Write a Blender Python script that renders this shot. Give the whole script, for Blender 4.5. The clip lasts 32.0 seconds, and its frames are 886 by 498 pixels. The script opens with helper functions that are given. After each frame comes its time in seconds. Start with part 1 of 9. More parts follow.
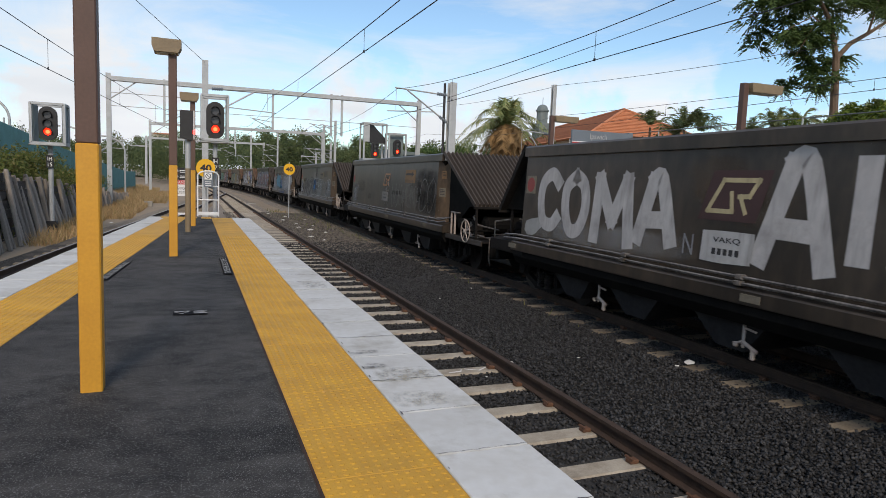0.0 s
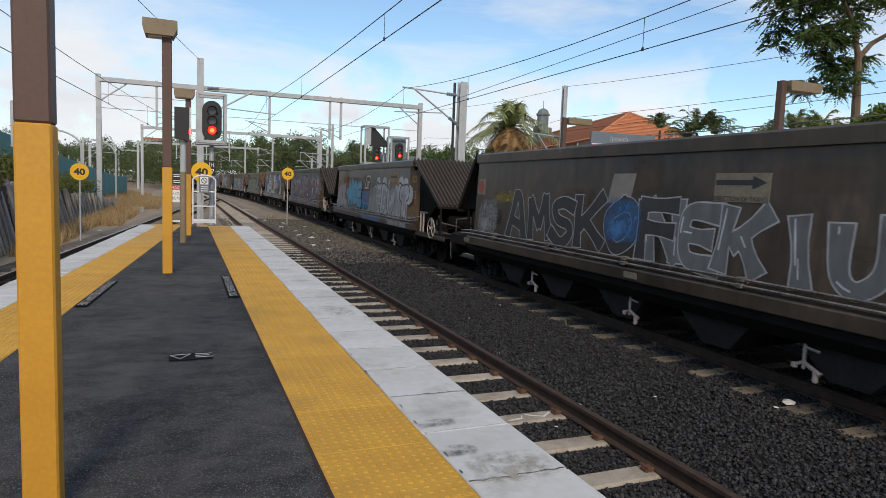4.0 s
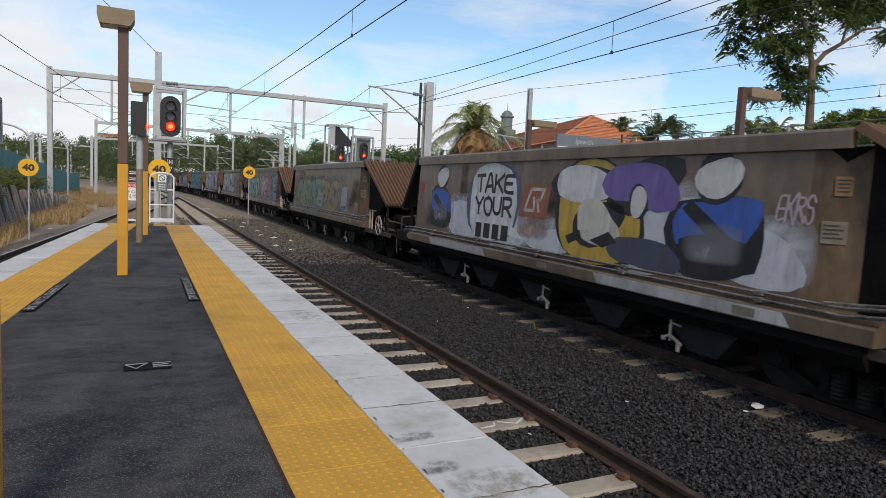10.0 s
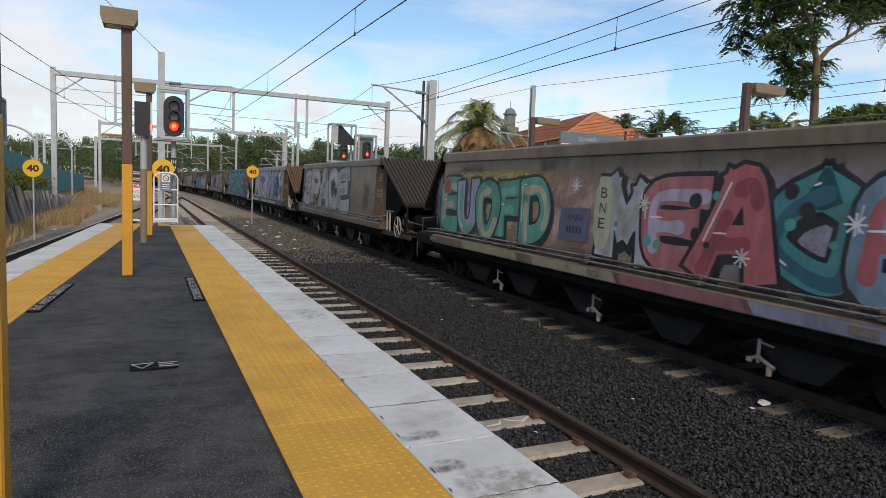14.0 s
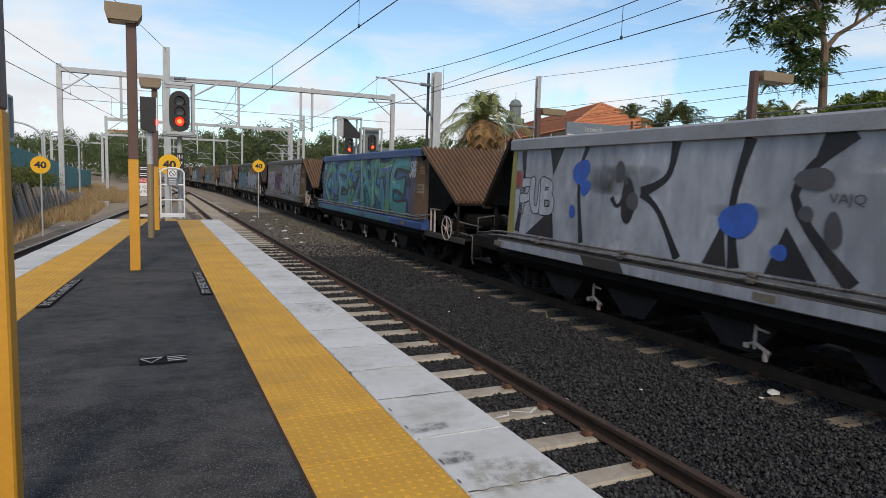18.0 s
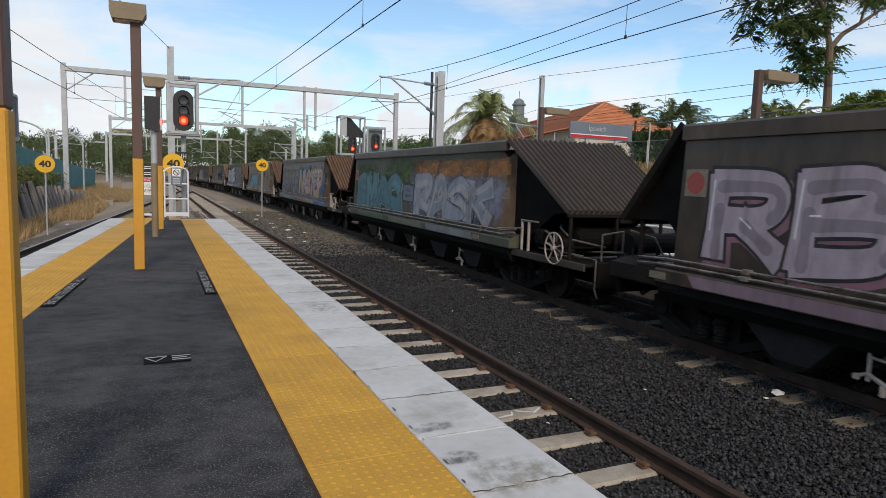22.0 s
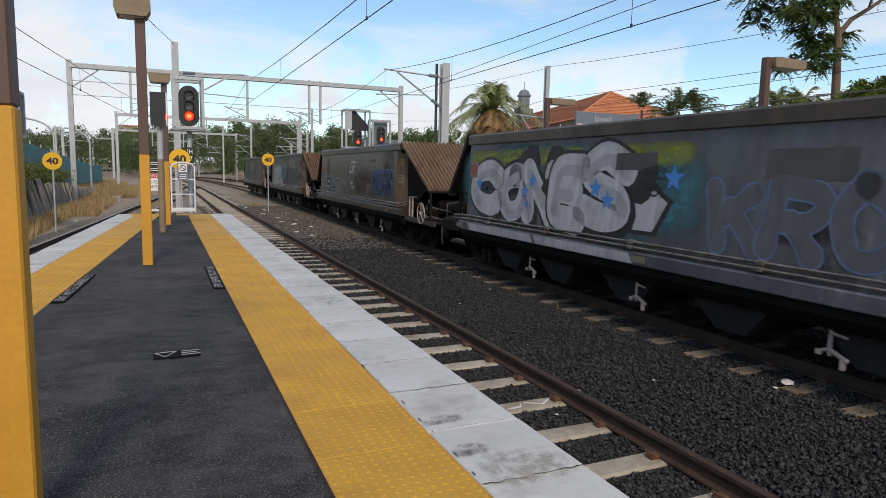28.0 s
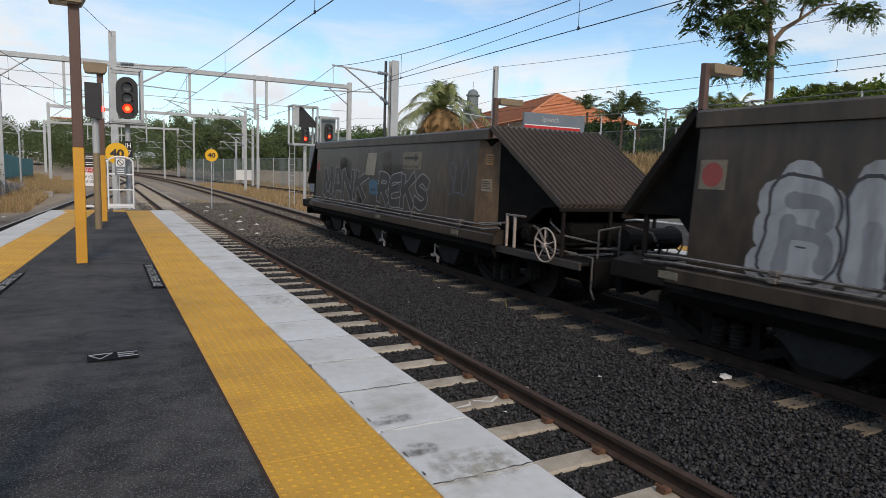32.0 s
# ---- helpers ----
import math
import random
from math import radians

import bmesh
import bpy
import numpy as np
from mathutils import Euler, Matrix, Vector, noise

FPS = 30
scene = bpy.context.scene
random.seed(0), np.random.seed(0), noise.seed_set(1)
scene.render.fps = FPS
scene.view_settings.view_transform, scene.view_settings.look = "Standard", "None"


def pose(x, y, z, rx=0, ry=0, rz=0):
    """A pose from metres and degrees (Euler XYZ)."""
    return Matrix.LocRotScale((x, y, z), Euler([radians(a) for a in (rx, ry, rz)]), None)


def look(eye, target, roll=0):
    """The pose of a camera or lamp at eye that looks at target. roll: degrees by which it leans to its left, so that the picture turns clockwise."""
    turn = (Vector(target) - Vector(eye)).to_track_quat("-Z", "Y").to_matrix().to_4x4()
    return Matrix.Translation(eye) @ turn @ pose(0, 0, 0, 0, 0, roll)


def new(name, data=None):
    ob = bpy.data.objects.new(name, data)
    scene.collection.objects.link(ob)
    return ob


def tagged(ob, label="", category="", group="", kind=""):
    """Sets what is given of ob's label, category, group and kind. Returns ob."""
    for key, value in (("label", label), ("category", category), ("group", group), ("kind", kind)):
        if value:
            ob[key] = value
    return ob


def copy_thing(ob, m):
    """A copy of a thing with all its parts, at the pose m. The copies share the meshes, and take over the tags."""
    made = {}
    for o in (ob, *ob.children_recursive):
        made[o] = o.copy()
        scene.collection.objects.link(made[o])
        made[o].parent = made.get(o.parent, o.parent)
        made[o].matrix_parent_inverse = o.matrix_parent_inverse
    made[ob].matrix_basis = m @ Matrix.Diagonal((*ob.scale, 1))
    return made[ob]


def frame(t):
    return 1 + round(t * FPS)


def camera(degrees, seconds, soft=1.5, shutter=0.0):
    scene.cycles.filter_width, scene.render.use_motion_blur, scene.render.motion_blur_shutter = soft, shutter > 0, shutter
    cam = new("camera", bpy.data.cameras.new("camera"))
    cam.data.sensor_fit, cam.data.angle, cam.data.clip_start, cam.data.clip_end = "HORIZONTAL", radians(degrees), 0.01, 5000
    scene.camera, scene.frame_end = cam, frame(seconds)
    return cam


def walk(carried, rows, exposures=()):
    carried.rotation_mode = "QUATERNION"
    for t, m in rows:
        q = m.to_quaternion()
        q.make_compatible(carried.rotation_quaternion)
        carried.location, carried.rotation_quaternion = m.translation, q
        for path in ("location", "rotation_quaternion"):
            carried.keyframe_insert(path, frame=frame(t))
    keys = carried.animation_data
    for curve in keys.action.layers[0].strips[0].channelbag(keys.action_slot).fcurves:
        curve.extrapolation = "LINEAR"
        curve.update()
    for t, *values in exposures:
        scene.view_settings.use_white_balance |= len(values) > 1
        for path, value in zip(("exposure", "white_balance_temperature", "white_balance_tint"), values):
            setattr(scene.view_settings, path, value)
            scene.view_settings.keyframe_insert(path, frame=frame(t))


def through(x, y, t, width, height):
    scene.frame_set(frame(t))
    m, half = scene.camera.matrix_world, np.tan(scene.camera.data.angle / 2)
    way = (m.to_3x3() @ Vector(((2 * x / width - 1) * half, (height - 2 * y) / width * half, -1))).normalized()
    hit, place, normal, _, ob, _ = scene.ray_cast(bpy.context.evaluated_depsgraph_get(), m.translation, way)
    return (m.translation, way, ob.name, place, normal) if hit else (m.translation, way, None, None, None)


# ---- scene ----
# x points across the tracks, y along them, z up; z = 0 is the platform's top.
cam = camera(69.9, 32.0, soft=0.8, shutter=0.1)
# seconds, eye x, y, z, yaw, pitch, roll
PATH = (
    (0, -1.118, 0.293, 1.353, -21.64, -5.97, 2.25),
    (0.5, -1.133, 0.489, 1.342, -21.47, -5.98, 2.30),
    (1, -1.184, 0.703, 1.341, -21.45, -5.94, 2.23),
    (1.5, -1.180, 0.878, 1.332, -21.45, -5.88, 2.18),
    (2, -1.164, 1.107, 1.332, -21.53, -5.80, 2.17),
    (2.5, -1.198, 1.339, 1.323, -21.60, -5.81, 2.17),
    (3, -1.215, 1.522, 1.320, -21.75, -5.79, 2.14),
    (3.5, -1.178, 1.687, 1.326, -21.92, -5.61, 2.17),
    (5.5, -1.206, 2.016, 1.310, -23.57, -5.23, 2.48),
    (6, -1.182, 2.018, 1.312, -24.01, -5.36, 2.67),
    (6.5, -1.164, 2.029, 1.310, -24.38, -5.49, 2.75),
    (7, -1.151, 2.028, 1.315, -24.79, -5.53, 2.84),
    (7.5, -1.160, 2.017, 1.320, -24.95, -5.56, 2.87),
    (8, -1.185, 2.012, 1.327, -25.14, -5.43, 2.94),
    (8.5, -1.194, 2.012, 1.326, -25.29, -5.32, 2.95),
    (9, -1.191, 2.019, 1.327, -25.46, -5.25, 2.97),
    (9.5, -1.194, 2.020, 1.326, -25.51, -5.25, 2.90),
    (10, -1.191, 2.023, 1.323, -25.58, -5.27, 2.85),
    (10.5, -1.191, 2.027, 1.323, -25.55, -5.23, 2.85),
    (11, -1.191, 2.030, 1.322, -25.56, -5.19, 2.88),
    (11.5, -1.194, 2.030, 1.322, -25.60, -5.26, 2.87),
    (12, -1.191, 2.037, 1.323, -25.58, -5.31, 2.82),
    (12.5, -1.189, 2.033, 1.323, -25.51, -5.34, 2.71),
    (13, -1.187, 2.033, 1.322, -25.43, -5.39, 2.62),
    (13.5, -1.190, 2.035, 1.321, -25.33, -5.42, 2.55),
    (14, -1.197, 2.038, 1.321, -25.27, -5.45, 2.48),
    (14.5, -1.200, 2.034, 1.322, -25.20, -5.56, 2.38),
    (16.5, -1.191, 2.054, 1.318, -24.95, -5.98, 1.95),
    (17, -1.186, 2.052, 1.316, -24.88, -6.02, 1.86),
    (17.5, -1.189, 2.055, 1.316, -24.78, -6.10, 1.84),
    (18, -1.194, 2.048, 1.316, -24.71, -6.15, 1.88),
    (18.5, -1.195, 2.052, 1.317, -24.66, -6.20, 1.97),
    (19, -1.194, 2.052, 1.317, -24.62, -6.15, 2.05),
    (19.5, -1.194, 2.049, 1.318, -24.55, -6.16, 2.05),
    (20, -1.194, 2.048, 1.318, -24.54, -6.15, 2.04),
    (20.5, -1.196, 2.050, 1.318, -24.54, -6.16, 2.06),
    (21, -1.193, 2.051, 1.321, -24.54, -6.21, 1.99),
    (21.5, -1.195, 2.054, 1.320, -24.51, -6.22, 1.92),
    (22, -1.199, 2.054, 1.318, -24.43, -6.23, 1.92),
    (22.5, -1.192, 2.054, 1.316, -24.35, -6.31, 1.83),
    (23, -1.191, 2.062, 1.315, -24.29, -6.42, 1.74),
    (23.5, -1.189, 2.062, 1.317, -24.21, -6.53, 1.69),
    (24, -1.187, 2.064, 1.317, -24.14, -6.57, 1.61),
    (24.5, -1.189, 2.066, 1.313, -24.10, -6.67, 1.55),
    (25, -1.184, 2.066, 1.313, -24.04, -6.80, 1.44),
    (25.5, -1.185, 2.070, 1.314, -23.98, -6.86, 1.38),
    (27.5, -1.199, 2.062, 1.315, -23.85, -6.92, 1.24),
    (28, -1.200, 2.062, 1.319, -23.86, -6.93, 1.24),
    (28.5, -1.200, 2.064, 1.316, -23.89, -6.92, 1.25),
    (29, -1.197, 2.068, 1.313, -23.93, -6.94, 1.27),
    (29.5, -1.193, 2.071, 1.317, -23.95, -6.92, 1.29),
    (30, -1.188, 2.073, 1.312, -24.06, -6.98, 1.34),
    (30.5, -1.179, 2.076, 1.310, -24.32, -7.03, 1.38),
    (31, -1.185, 2.077, 1.310, -24.90, -7.08, 1.51),
    (31.5, -1.192, 2.085, 1.311, -26.57, -7.01, 1.77),
    (32, -1.193, 2.098, 1.308, -28.54, -6.91, 1.95),
)


def cam_row(t, x, y, z, yaw, pitch, roll):
    a, b = radians(yaw), radians(pitch)
    ahead = Vector((-math.sin(a) * math.cos(b), math.cos(a) * math.cos(b), math.sin(b)))
    eye = Vector((x, y, z))
    return t, look(eye, eye + ahead * 10, roll)


walk(cam, [cam_row(*r) for r in PATH], exposures=((0, 0.0, 7800, 15), (32, 0.0, 7800, 15)))

# ---------------- light ----------------
SUN_EL, SUN_AZ = 37, 194          # degrees; azimuth clockwise from +y
world = bpy.data.worlds.new("world")
scene.world = world
world.use_nodes = True
wn, wl = world.node_tree.nodes, world.node_tree.links
wn.clear()
w_out, w_bg = wn.new("ShaderNodeOutputWorld"), wn.new("ShaderNodeBackground")
w_sky = wn.new("ShaderNodeTexSky")
w_sky.sky_type, w_sky.sun_disc = "NISHITA", False
w_sky.sun_elevation, w_sky.sun_rotation = radians(SUN_EL), radians(SUN_AZ)
w_sky.air_density, w_sky.dust_density, w_sky.ozone_density = 1.0, 0.6, 1.5
w_tc, w_sep, w_map = wn.new("ShaderNodeTexCoord"), wn.new("ShaderNodeSeparateXYZ"), wn.new("ShaderNodeMapping")
w_map.inputs["Scale"].default_value = (1.0, 1.0, 5.4)
w_map.inputs["Location"].default_value = (0.35, 0.1, 0.3)
w_map.inputs["Rotation"].default_value = (0.0, radians(10), 0)
w_n1, w_n2 = wn.new("ShaderNodeTexNoise"), wn.new("ShaderNodeTexNoise")
w_n1.inputs["Scale"].default_value, w_n1.inputs["Detail"].default_value = 1.7, 9
w_n1.inputs["Roughness"].default_value, w_n1.inputs["Distortion"].default_value = 0.62, 0.7
w_n2.inputs["Scale"].default_value, w_n2.inputs["Detail"].default_value = 3.1, 8
w_r1, w_r2 = wn.new("ShaderNodeValToRGB"), wn.new("ShaderNodeValToRGB")
w_r1.color_ramp.elements[0].position, w_r1.color_ramp.elements[1].position = 0.42, 0.72
# heaped clouds low over the horizon
w_r2.color_ramp.elements[0].position, w_r2.color_ramp.elements[1].position = 0.08, 0.23
w_r2.color_ramp.elements[0].color, w_r2.color_ramp.elements[1].color = (0.42, 0.42, 0.42, 1), (0.0, 0.0, 0.0, 1)
w_n3, w_r3, w_heap = wn.new("ShaderNodeTexNoise"), wn.new("ShaderNodeValToRGB"), wn.new("ShaderNodeMath")
w_n3.inputs["Scale"].default_value, w_n3.inputs["Detail"].default_value, w_n3.inputs["Roughness"].default_value = 4.0, 9, 0.56
w_r3.color_ramp.elements[0].position, w_r3.color_ramp.elements[1].position = 0.45, 0.54
w_heap.operation = "MULTIPLY"
w_add = wn.new("ShaderNodeMath")
w_add.operation, w_add.use_clamp = "ADD", True
w_mix, w_cloud = wn.new("ShaderNodeMix"), wn.new("ShaderNodeMix")
for m_ in (w_mix, w_cloud):
    m_.data_type = "RGBA"
w_cloud.inputs["A"].default_value, w_cloud.inputs["B"].default_value = (4.9, 6.0, 7.4, 1), (7.6, 8.8, 10.2, 1)
w_tint = wn.new("ShaderNodeMix")
w_tint.data_type, w_tint.blend_type = "RGBA", "MULTIPLY"
w_tint.inputs["Factor"].default_value = 1.0
w_tint.inputs["B"].default_value = (0.97, 1.29, 1.5, 1)
wl.new(w_tc.outputs["Generated"], w_map.inputs["Vector"])
wl.new(w_tc.outputs["Generated"], w_sep.inputs["Vector"])
wl.new(w_map.outputs["Vector"], w_n1.inputs["Vector"])
wl.new(w_map.outputs["Vector"], w_n2.inputs["Vector"])
wl.new(w_sep.outputs["Z"], w_r2.inputs["Fac"])
wl.new(w_n1.outputs["Fac"], w_add.inputs[0])
wl.new(w_tc.outputs["Generated"], w_n3.inputs["Vector"])
wl.new(w_n3.outputs["Fac"], w_r3.inputs["Fac"])
wl.new(w_r3.outputs["Color"], w_heap.inputs[0])
wl.new(w_r2.outputs["Color"], w_heap.inputs[1])
wl.new(w_heap.outputs["Value"], w_add.inputs[1])
wl.new(w_add.outputs["Value"], w_r1.inputs["Fac"])
wl.new(w_n2.outputs["Fac"], w_cloud.inputs["Factor"])
wl.new(w_sky.outputs["Color"], w_tint.inputs["A"])
wl.new(w_tint.outputs["Result"], w_mix.inputs["A"])
wl.new(w_cloud.outputs["Result"], w_mix.inputs["B"])
wl.new(w_r1.outputs["Color"], w_mix.inputs["Factor"])
wl.new(w_mix.outputs["Result"], w_bg.inputs["Color"])
wl.new(w_bg.outputs["Background"], w_out.inputs["Surface"])
w_bg.inputs["Strength"].default_value = 0.122

sun = new("sun", bpy.data.lights.new("sun", "SUN"))
sun.data.energy, sun.data.angle, sun.data.color = 2.1, radians(13), (1.0, 0.94, 0.86)
sa, se = radians(SUN_AZ), radians(SUN_EL)
sun.matrix_world = look((0, 0, 50), Vector((0, 0, 50)) - Vector((math.sin(sa) * math.cos(se), math.cos(sa) * math.cos(se), math.sin(se))))

# ---------------- materials ----------------
def mat(name, c1, c2=None, rough=0.8, metal=0.0, scale=6.0, fine=60.0, bump=0.15, stretch=(1, 1, 1), c3=None, spread=0.5, rand=0.0, emit=0.0, bump_size=0.01, spec=0.5):
    """Two colours blended by coarse and fine noise in the object's own space, a third in worn patches, and a fine relief."""
    m = bpy.data.materials.new(name)
    m.use_nodes = True
    n, l = m.node_tree.nodes, m.node_tree.links
    b = n["Principled BSDF"]
    b.inputs["Roughness"].default_value, b.inputs["Metallic"].default_value = rough, metal
    b.inputs["Specular IOR Level"].default_value = spec
    c2 = c2 or tuple(v * 0.75 for v in c1)
    tc, mp = n.new("ShaderNodeTexCoord"), n.new("ShaderNodeMapping")
    mp.inputs["Scale"].default_value = stretch
    l.new(tc.outputs["Object"], mp.inputs["Vector"])
    na, nb = n.new("ShaderNodeTexNoise"), n.new("ShaderNodeTexNoise")
    na.inputs["Scale"].default_value, na.inputs["Detail"].default_value = scale, 6
    nb.inputs["Scale"].default_value, nb.inputs["Detail"].default_value = fine, 4
    l.new(mp.outputs["Vector"], na.inputs["Vector"])
    l.new(mp.outputs["Vector"], nb.inputs["Vector"])
    mx = n.new("ShaderNodeMath")
    mx.operation = "MULTIPLY_ADD"
    mx.inputs[1].default_value = 0.45
    l.new(nb.outputs["Fac"], mx.inputs[0])
    half = n.new("ShaderNodeMath")
    half.operation = "MULTIPLY"
    half.inputs[1].default_value = 0.55
    l.new(na.outputs["Fac"], half.inputs[0])
    l.new(half.outputs["Value"], mx.inputs[2])
    ramp = n.new("ShaderNodeValToRGB")
    e = ramp.color_ramp.elements
    e[0].position, e[1].position = 0.5 - spread * 0.28, 0.5 + spread * 0.28
    e[0].color, e[1].color = (*c2, 1), (*c1, 1)
    if c3:
        k = e.new(0.5 + spread * 0.36)
        k.color = (*c3, 1)
    l.new(mx.outputs["Value"], ramp.inputs["Fac"])
    last = ramp.outputs["Color"]
    if rand:
        oi, hs = n.new("ShaderNodeObjectInfo"), n.new("ShaderNodeHueSaturation")
        mr = n.new("ShaderNodeMapRange")
        mr.inputs["To Min"].default_value, mr.inputs["To Max"].default_value = 1 - rand, 1 + rand
        l.new(oi.outputs["Random"], mr.inputs["Value"])
        l.new(mr.outputs["Result"], hs.inputs["Value"])
        l.new(last, hs.inputs["Color"])
        last = hs.outputs["Color"]
    l.new(last, b.inputs["Base Color"])
    if emit:
        b.inputs["Emission Color"].default_value = (*c1, 1)
        b.inputs["Emission Strength"].default_value = emit
    if bump:
        bp = n.new("ShaderNodeBump")
        bp.inputs["Strength"].default_value, bp.inputs["Distance"].default_value = bump, bump_size
        l.new(nb.outputs["Fac"], bp.inputs["Height"])
        l.new(bp.outputs["Normal"], b.inputs["Normal"])
    return m


def island_mat(name, colours, rough=0.8, spec=0.3, through=0.0):
    """A colour for each loose piece of a mesh: leaves, stones, grass."""
    m = bpy.data.materials.new(name)
    m.use_nodes = True
    n, l = m.node_tree.nodes, m.node_tree.links
    b = n["Principled BSDF"]
    b.inputs["Roughness"].default_value = rough
    b.inputs["Specular IOR Level"].default_value = spec
    g, ramp = n.new("ShaderNodeNewGeometry"), n.new("ShaderNodeValToRGB")
    e = ramp.color_ramp.elements
    while len(e) < len(colours):
        e.new(0.5)
    for i, c in enumerate(colours):
        e[i].position, e[i].color = i / (len(colours) - 1), (*c, 1)
    l.new(g.outputs["Random Per Island"], ramp.inputs["Fac"])
    l.new(ramp.outputs["Color"], b.inputs["Base Color"])
    if through:
        tr, mx = n.new("ShaderNodeBsdfTranslucent"), n.new("ShaderNodeMixShader")
        l.new(ramp.outputs["Color"], tr.inputs["Color"])
        mx.inputs["Fac"].default_value = through
        l.new(b.outputs["BSDF"], mx.inputs[1])
        l.new(tr.outputs["BSDF"], mx.inputs[2])
        l.new(mx.outputs["Shader"], n["Material Output"].inputs["Surface"])
    return m


# asphalt: pale and dark grit, paler bands and darker patches
def asphalt():
    m = mat("asphalt", (0.058, 0.055, 0.053), (0.017, 0.0165, 0.0168), 0.88, scale=1.1, fine=6, bump=0.0, spread=0.34, stretch=(0.9, 1.15, 1), c3=(0.060, 0.058, 0.056))
    n, l = m.node_tree.nodes, m.node_tree.links
    b = n["Principled BSDF"]
    tc = n.new("ShaderNodeTexCoord")
    vo = n.new("ShaderNodeTexVoronoi")
    vo.inputs["Scale"].default_value = 210
    no = n.new("ShaderNodeTexNoise")
    no.inputs["Scale"].default_value, no.inputs["Detail"].default_value = 70, 5
    ra, mx = n.new("ShaderNodeValToRGB"), n.new("ShaderNodeMix")
    mx.data_type = "RGBA"
    ra.color_ramp.elements[0].position, ra.color_ramp.elements[1].position = 0.80, 0.99
    sp = n.new("ShaderNodeSeparateColor")
    l.new(tc.outputs["Object"], vo.inputs["Vector"])
    l.new(tc.outputs["Object"], no.inputs["Vector"])
    l.new(vo.outputs["Color"], sp.inputs["Color"])
    l.new(sp.outputs["Red"], ra.inputs["Fac"])
    old = b.inputs["Base Color"].links[0].from_socket
    l.new(ra.outputs["Color"], mx.inputs["Factor"])
    l.new(old, mx.inputs["A"])
    mx.inputs["B"].default_value = (0.15, 0.15, 0.145, 1)
    l.new(mx.outputs["Result"], b.inputs["Base Color"])
    bp = n.new("ShaderNodeBump")
    bp.inputs["Strength"].default_value, bp.inputs["Distance"].default_value = 0.9, 0.012
    l.new(no.outputs["Fac"], bp.inputs["Height"])
    l.new(bp.outputs["Normal"], b.inputs["Normal"])
    b.inputs["Specular IOR Level"].default_value = 0.25
    b.inputs["Roughness"].default_value = 0.85
    return m


ASPHALT = asphalt()
MATTE = mat("matte_black_print", (0.014, 0.014, 0.016), (0.009, 0.009, 0.010), 0.95, bump=0.05, spec=0.1)
RUBBISH = mat("white_litter", (0.62, 0.61, 0.58), (0.42, 0.40, 0.37), 0.8, scale=9, fine=40, bump=0.2, rand=0.2)
TACTILE = mat("yellow_tactile", (0.60, 0.315, 0.030), (0.48, 0.24, 0.025), 0.65, scale=2.5, fine=90, bump=0.12, rand=0.06)
COPING = mat("white_coping", (0.586, 0.595, 0.589), (0.450, 0.440, 0.414), 0.8, scale=1.7, fine=11, bump=0.06, c3=(0.629, 0.639, 0.639), spread=0.75, rand=0.05)
CONCRETE = mat("concrete", (0.36, 0.34, 0.30), (0.26, 0.245, 0.22), 0.9, scale=3, fine=50, bump=0.3)
SLEEPER = mat("sleeper_concrete", (0.42, 0.37, 0.30), (0.30, 0.26, 0.205), 0.9, scale=5, fine=60, bump=0.3, rand=0.12)
SLEEPER_DARK = mat("sleeper_dark", (0.23, 0.185, 0.130), (0.125, 0.10, 0.074), 0.92, scale=5, fine=60, bump=0.3, rand=0.2)
RUST = mat("rusty_rail", (0.075, 0.045, 0.031), (0.038, 0.024, 0.018), 0.8, 0.2, scale=8, fine=80, bump=0.25)
RAILTOP = mat("polished_rail", (0.36, 0.33, 0.31), (0.25, 0.22, 0.20), 0.42, 0.9, scale=3, fine=40, bump=0.05, stretch=(1, 0.1, 1))
CLIP = mat("rail_clip", (0.16, 0.075, 0.04), (0.09, 0.045, 0.03), 0.8, 0.2)
GALV = mat("galvanised_steel", (0.459, 0.476, 0.484), (0.353, 0.369, 0.377), 0.6, 0.25, scale=4, fine=30, bump=0.05)
WIRE = mat("dark_wire", (0.05, 0.05, 0.055), None, 0.6, 0.4, bump=0)
BROWN = mat("brown_paint", (0.115, 0.062, 0.047), (0.085, 0.046, 0.036), 0.6, scale=3, fine=50, bump=0.06)
POSTYEL = mat("yellow_post_paint", (0.62, 0.30, 0.03), (0.52, 0.24, 0.025), 0.55, scale=3, fine=50, bump=0.06)
LAMPTAN = mat("tan_lamp_housing", (0.25, 0.185, 0.11), (0.19, 0.14, 0.085), 0.6, scale=4, fine=40, bump=0.05)
DIFFUSER = mat("lamp_diffuser", (0.55, 0.54, 0.50), (0.45, 0.44, 0.40), 0.4, bump=0.02)
BLACK = mat("black_paint", (0.018, 0.018, 0.02), (0.012, 0.012, 0.013), 0.55, bump=0.05)
SIGYEL = mat("sign_yellow", (0.80, 0.43, 0.012), (0.72, 0.38, 0.012), 0.5, bump=0.02)
SIGWHITE = mat("sign_white", (0.78, 0.78, 0.78), (0.68, 0.68, 0.68), 0.5, bump=0.02)
SIGRED = mat("sign_red", (0.55, 0.03, 0.03), (0.45, 0.025, 0.025), 0.5, bump=0.02)
SIGGREY = mat("station_sign_grey", (0.16, 0.19, 0.22), (0.12, 0.145, 0.17), 0.45, scale=1, bump=0.02)
REDLAMP = mat("red_signal_light", (1.0, 0.02, 0.008), None, 0.4, emit=3.5, bump=0)
GLOWCORE = mat("signal_light_core", (1.0, 0.10, 0.035), None, 0.4, emit=5.0, bump=0)
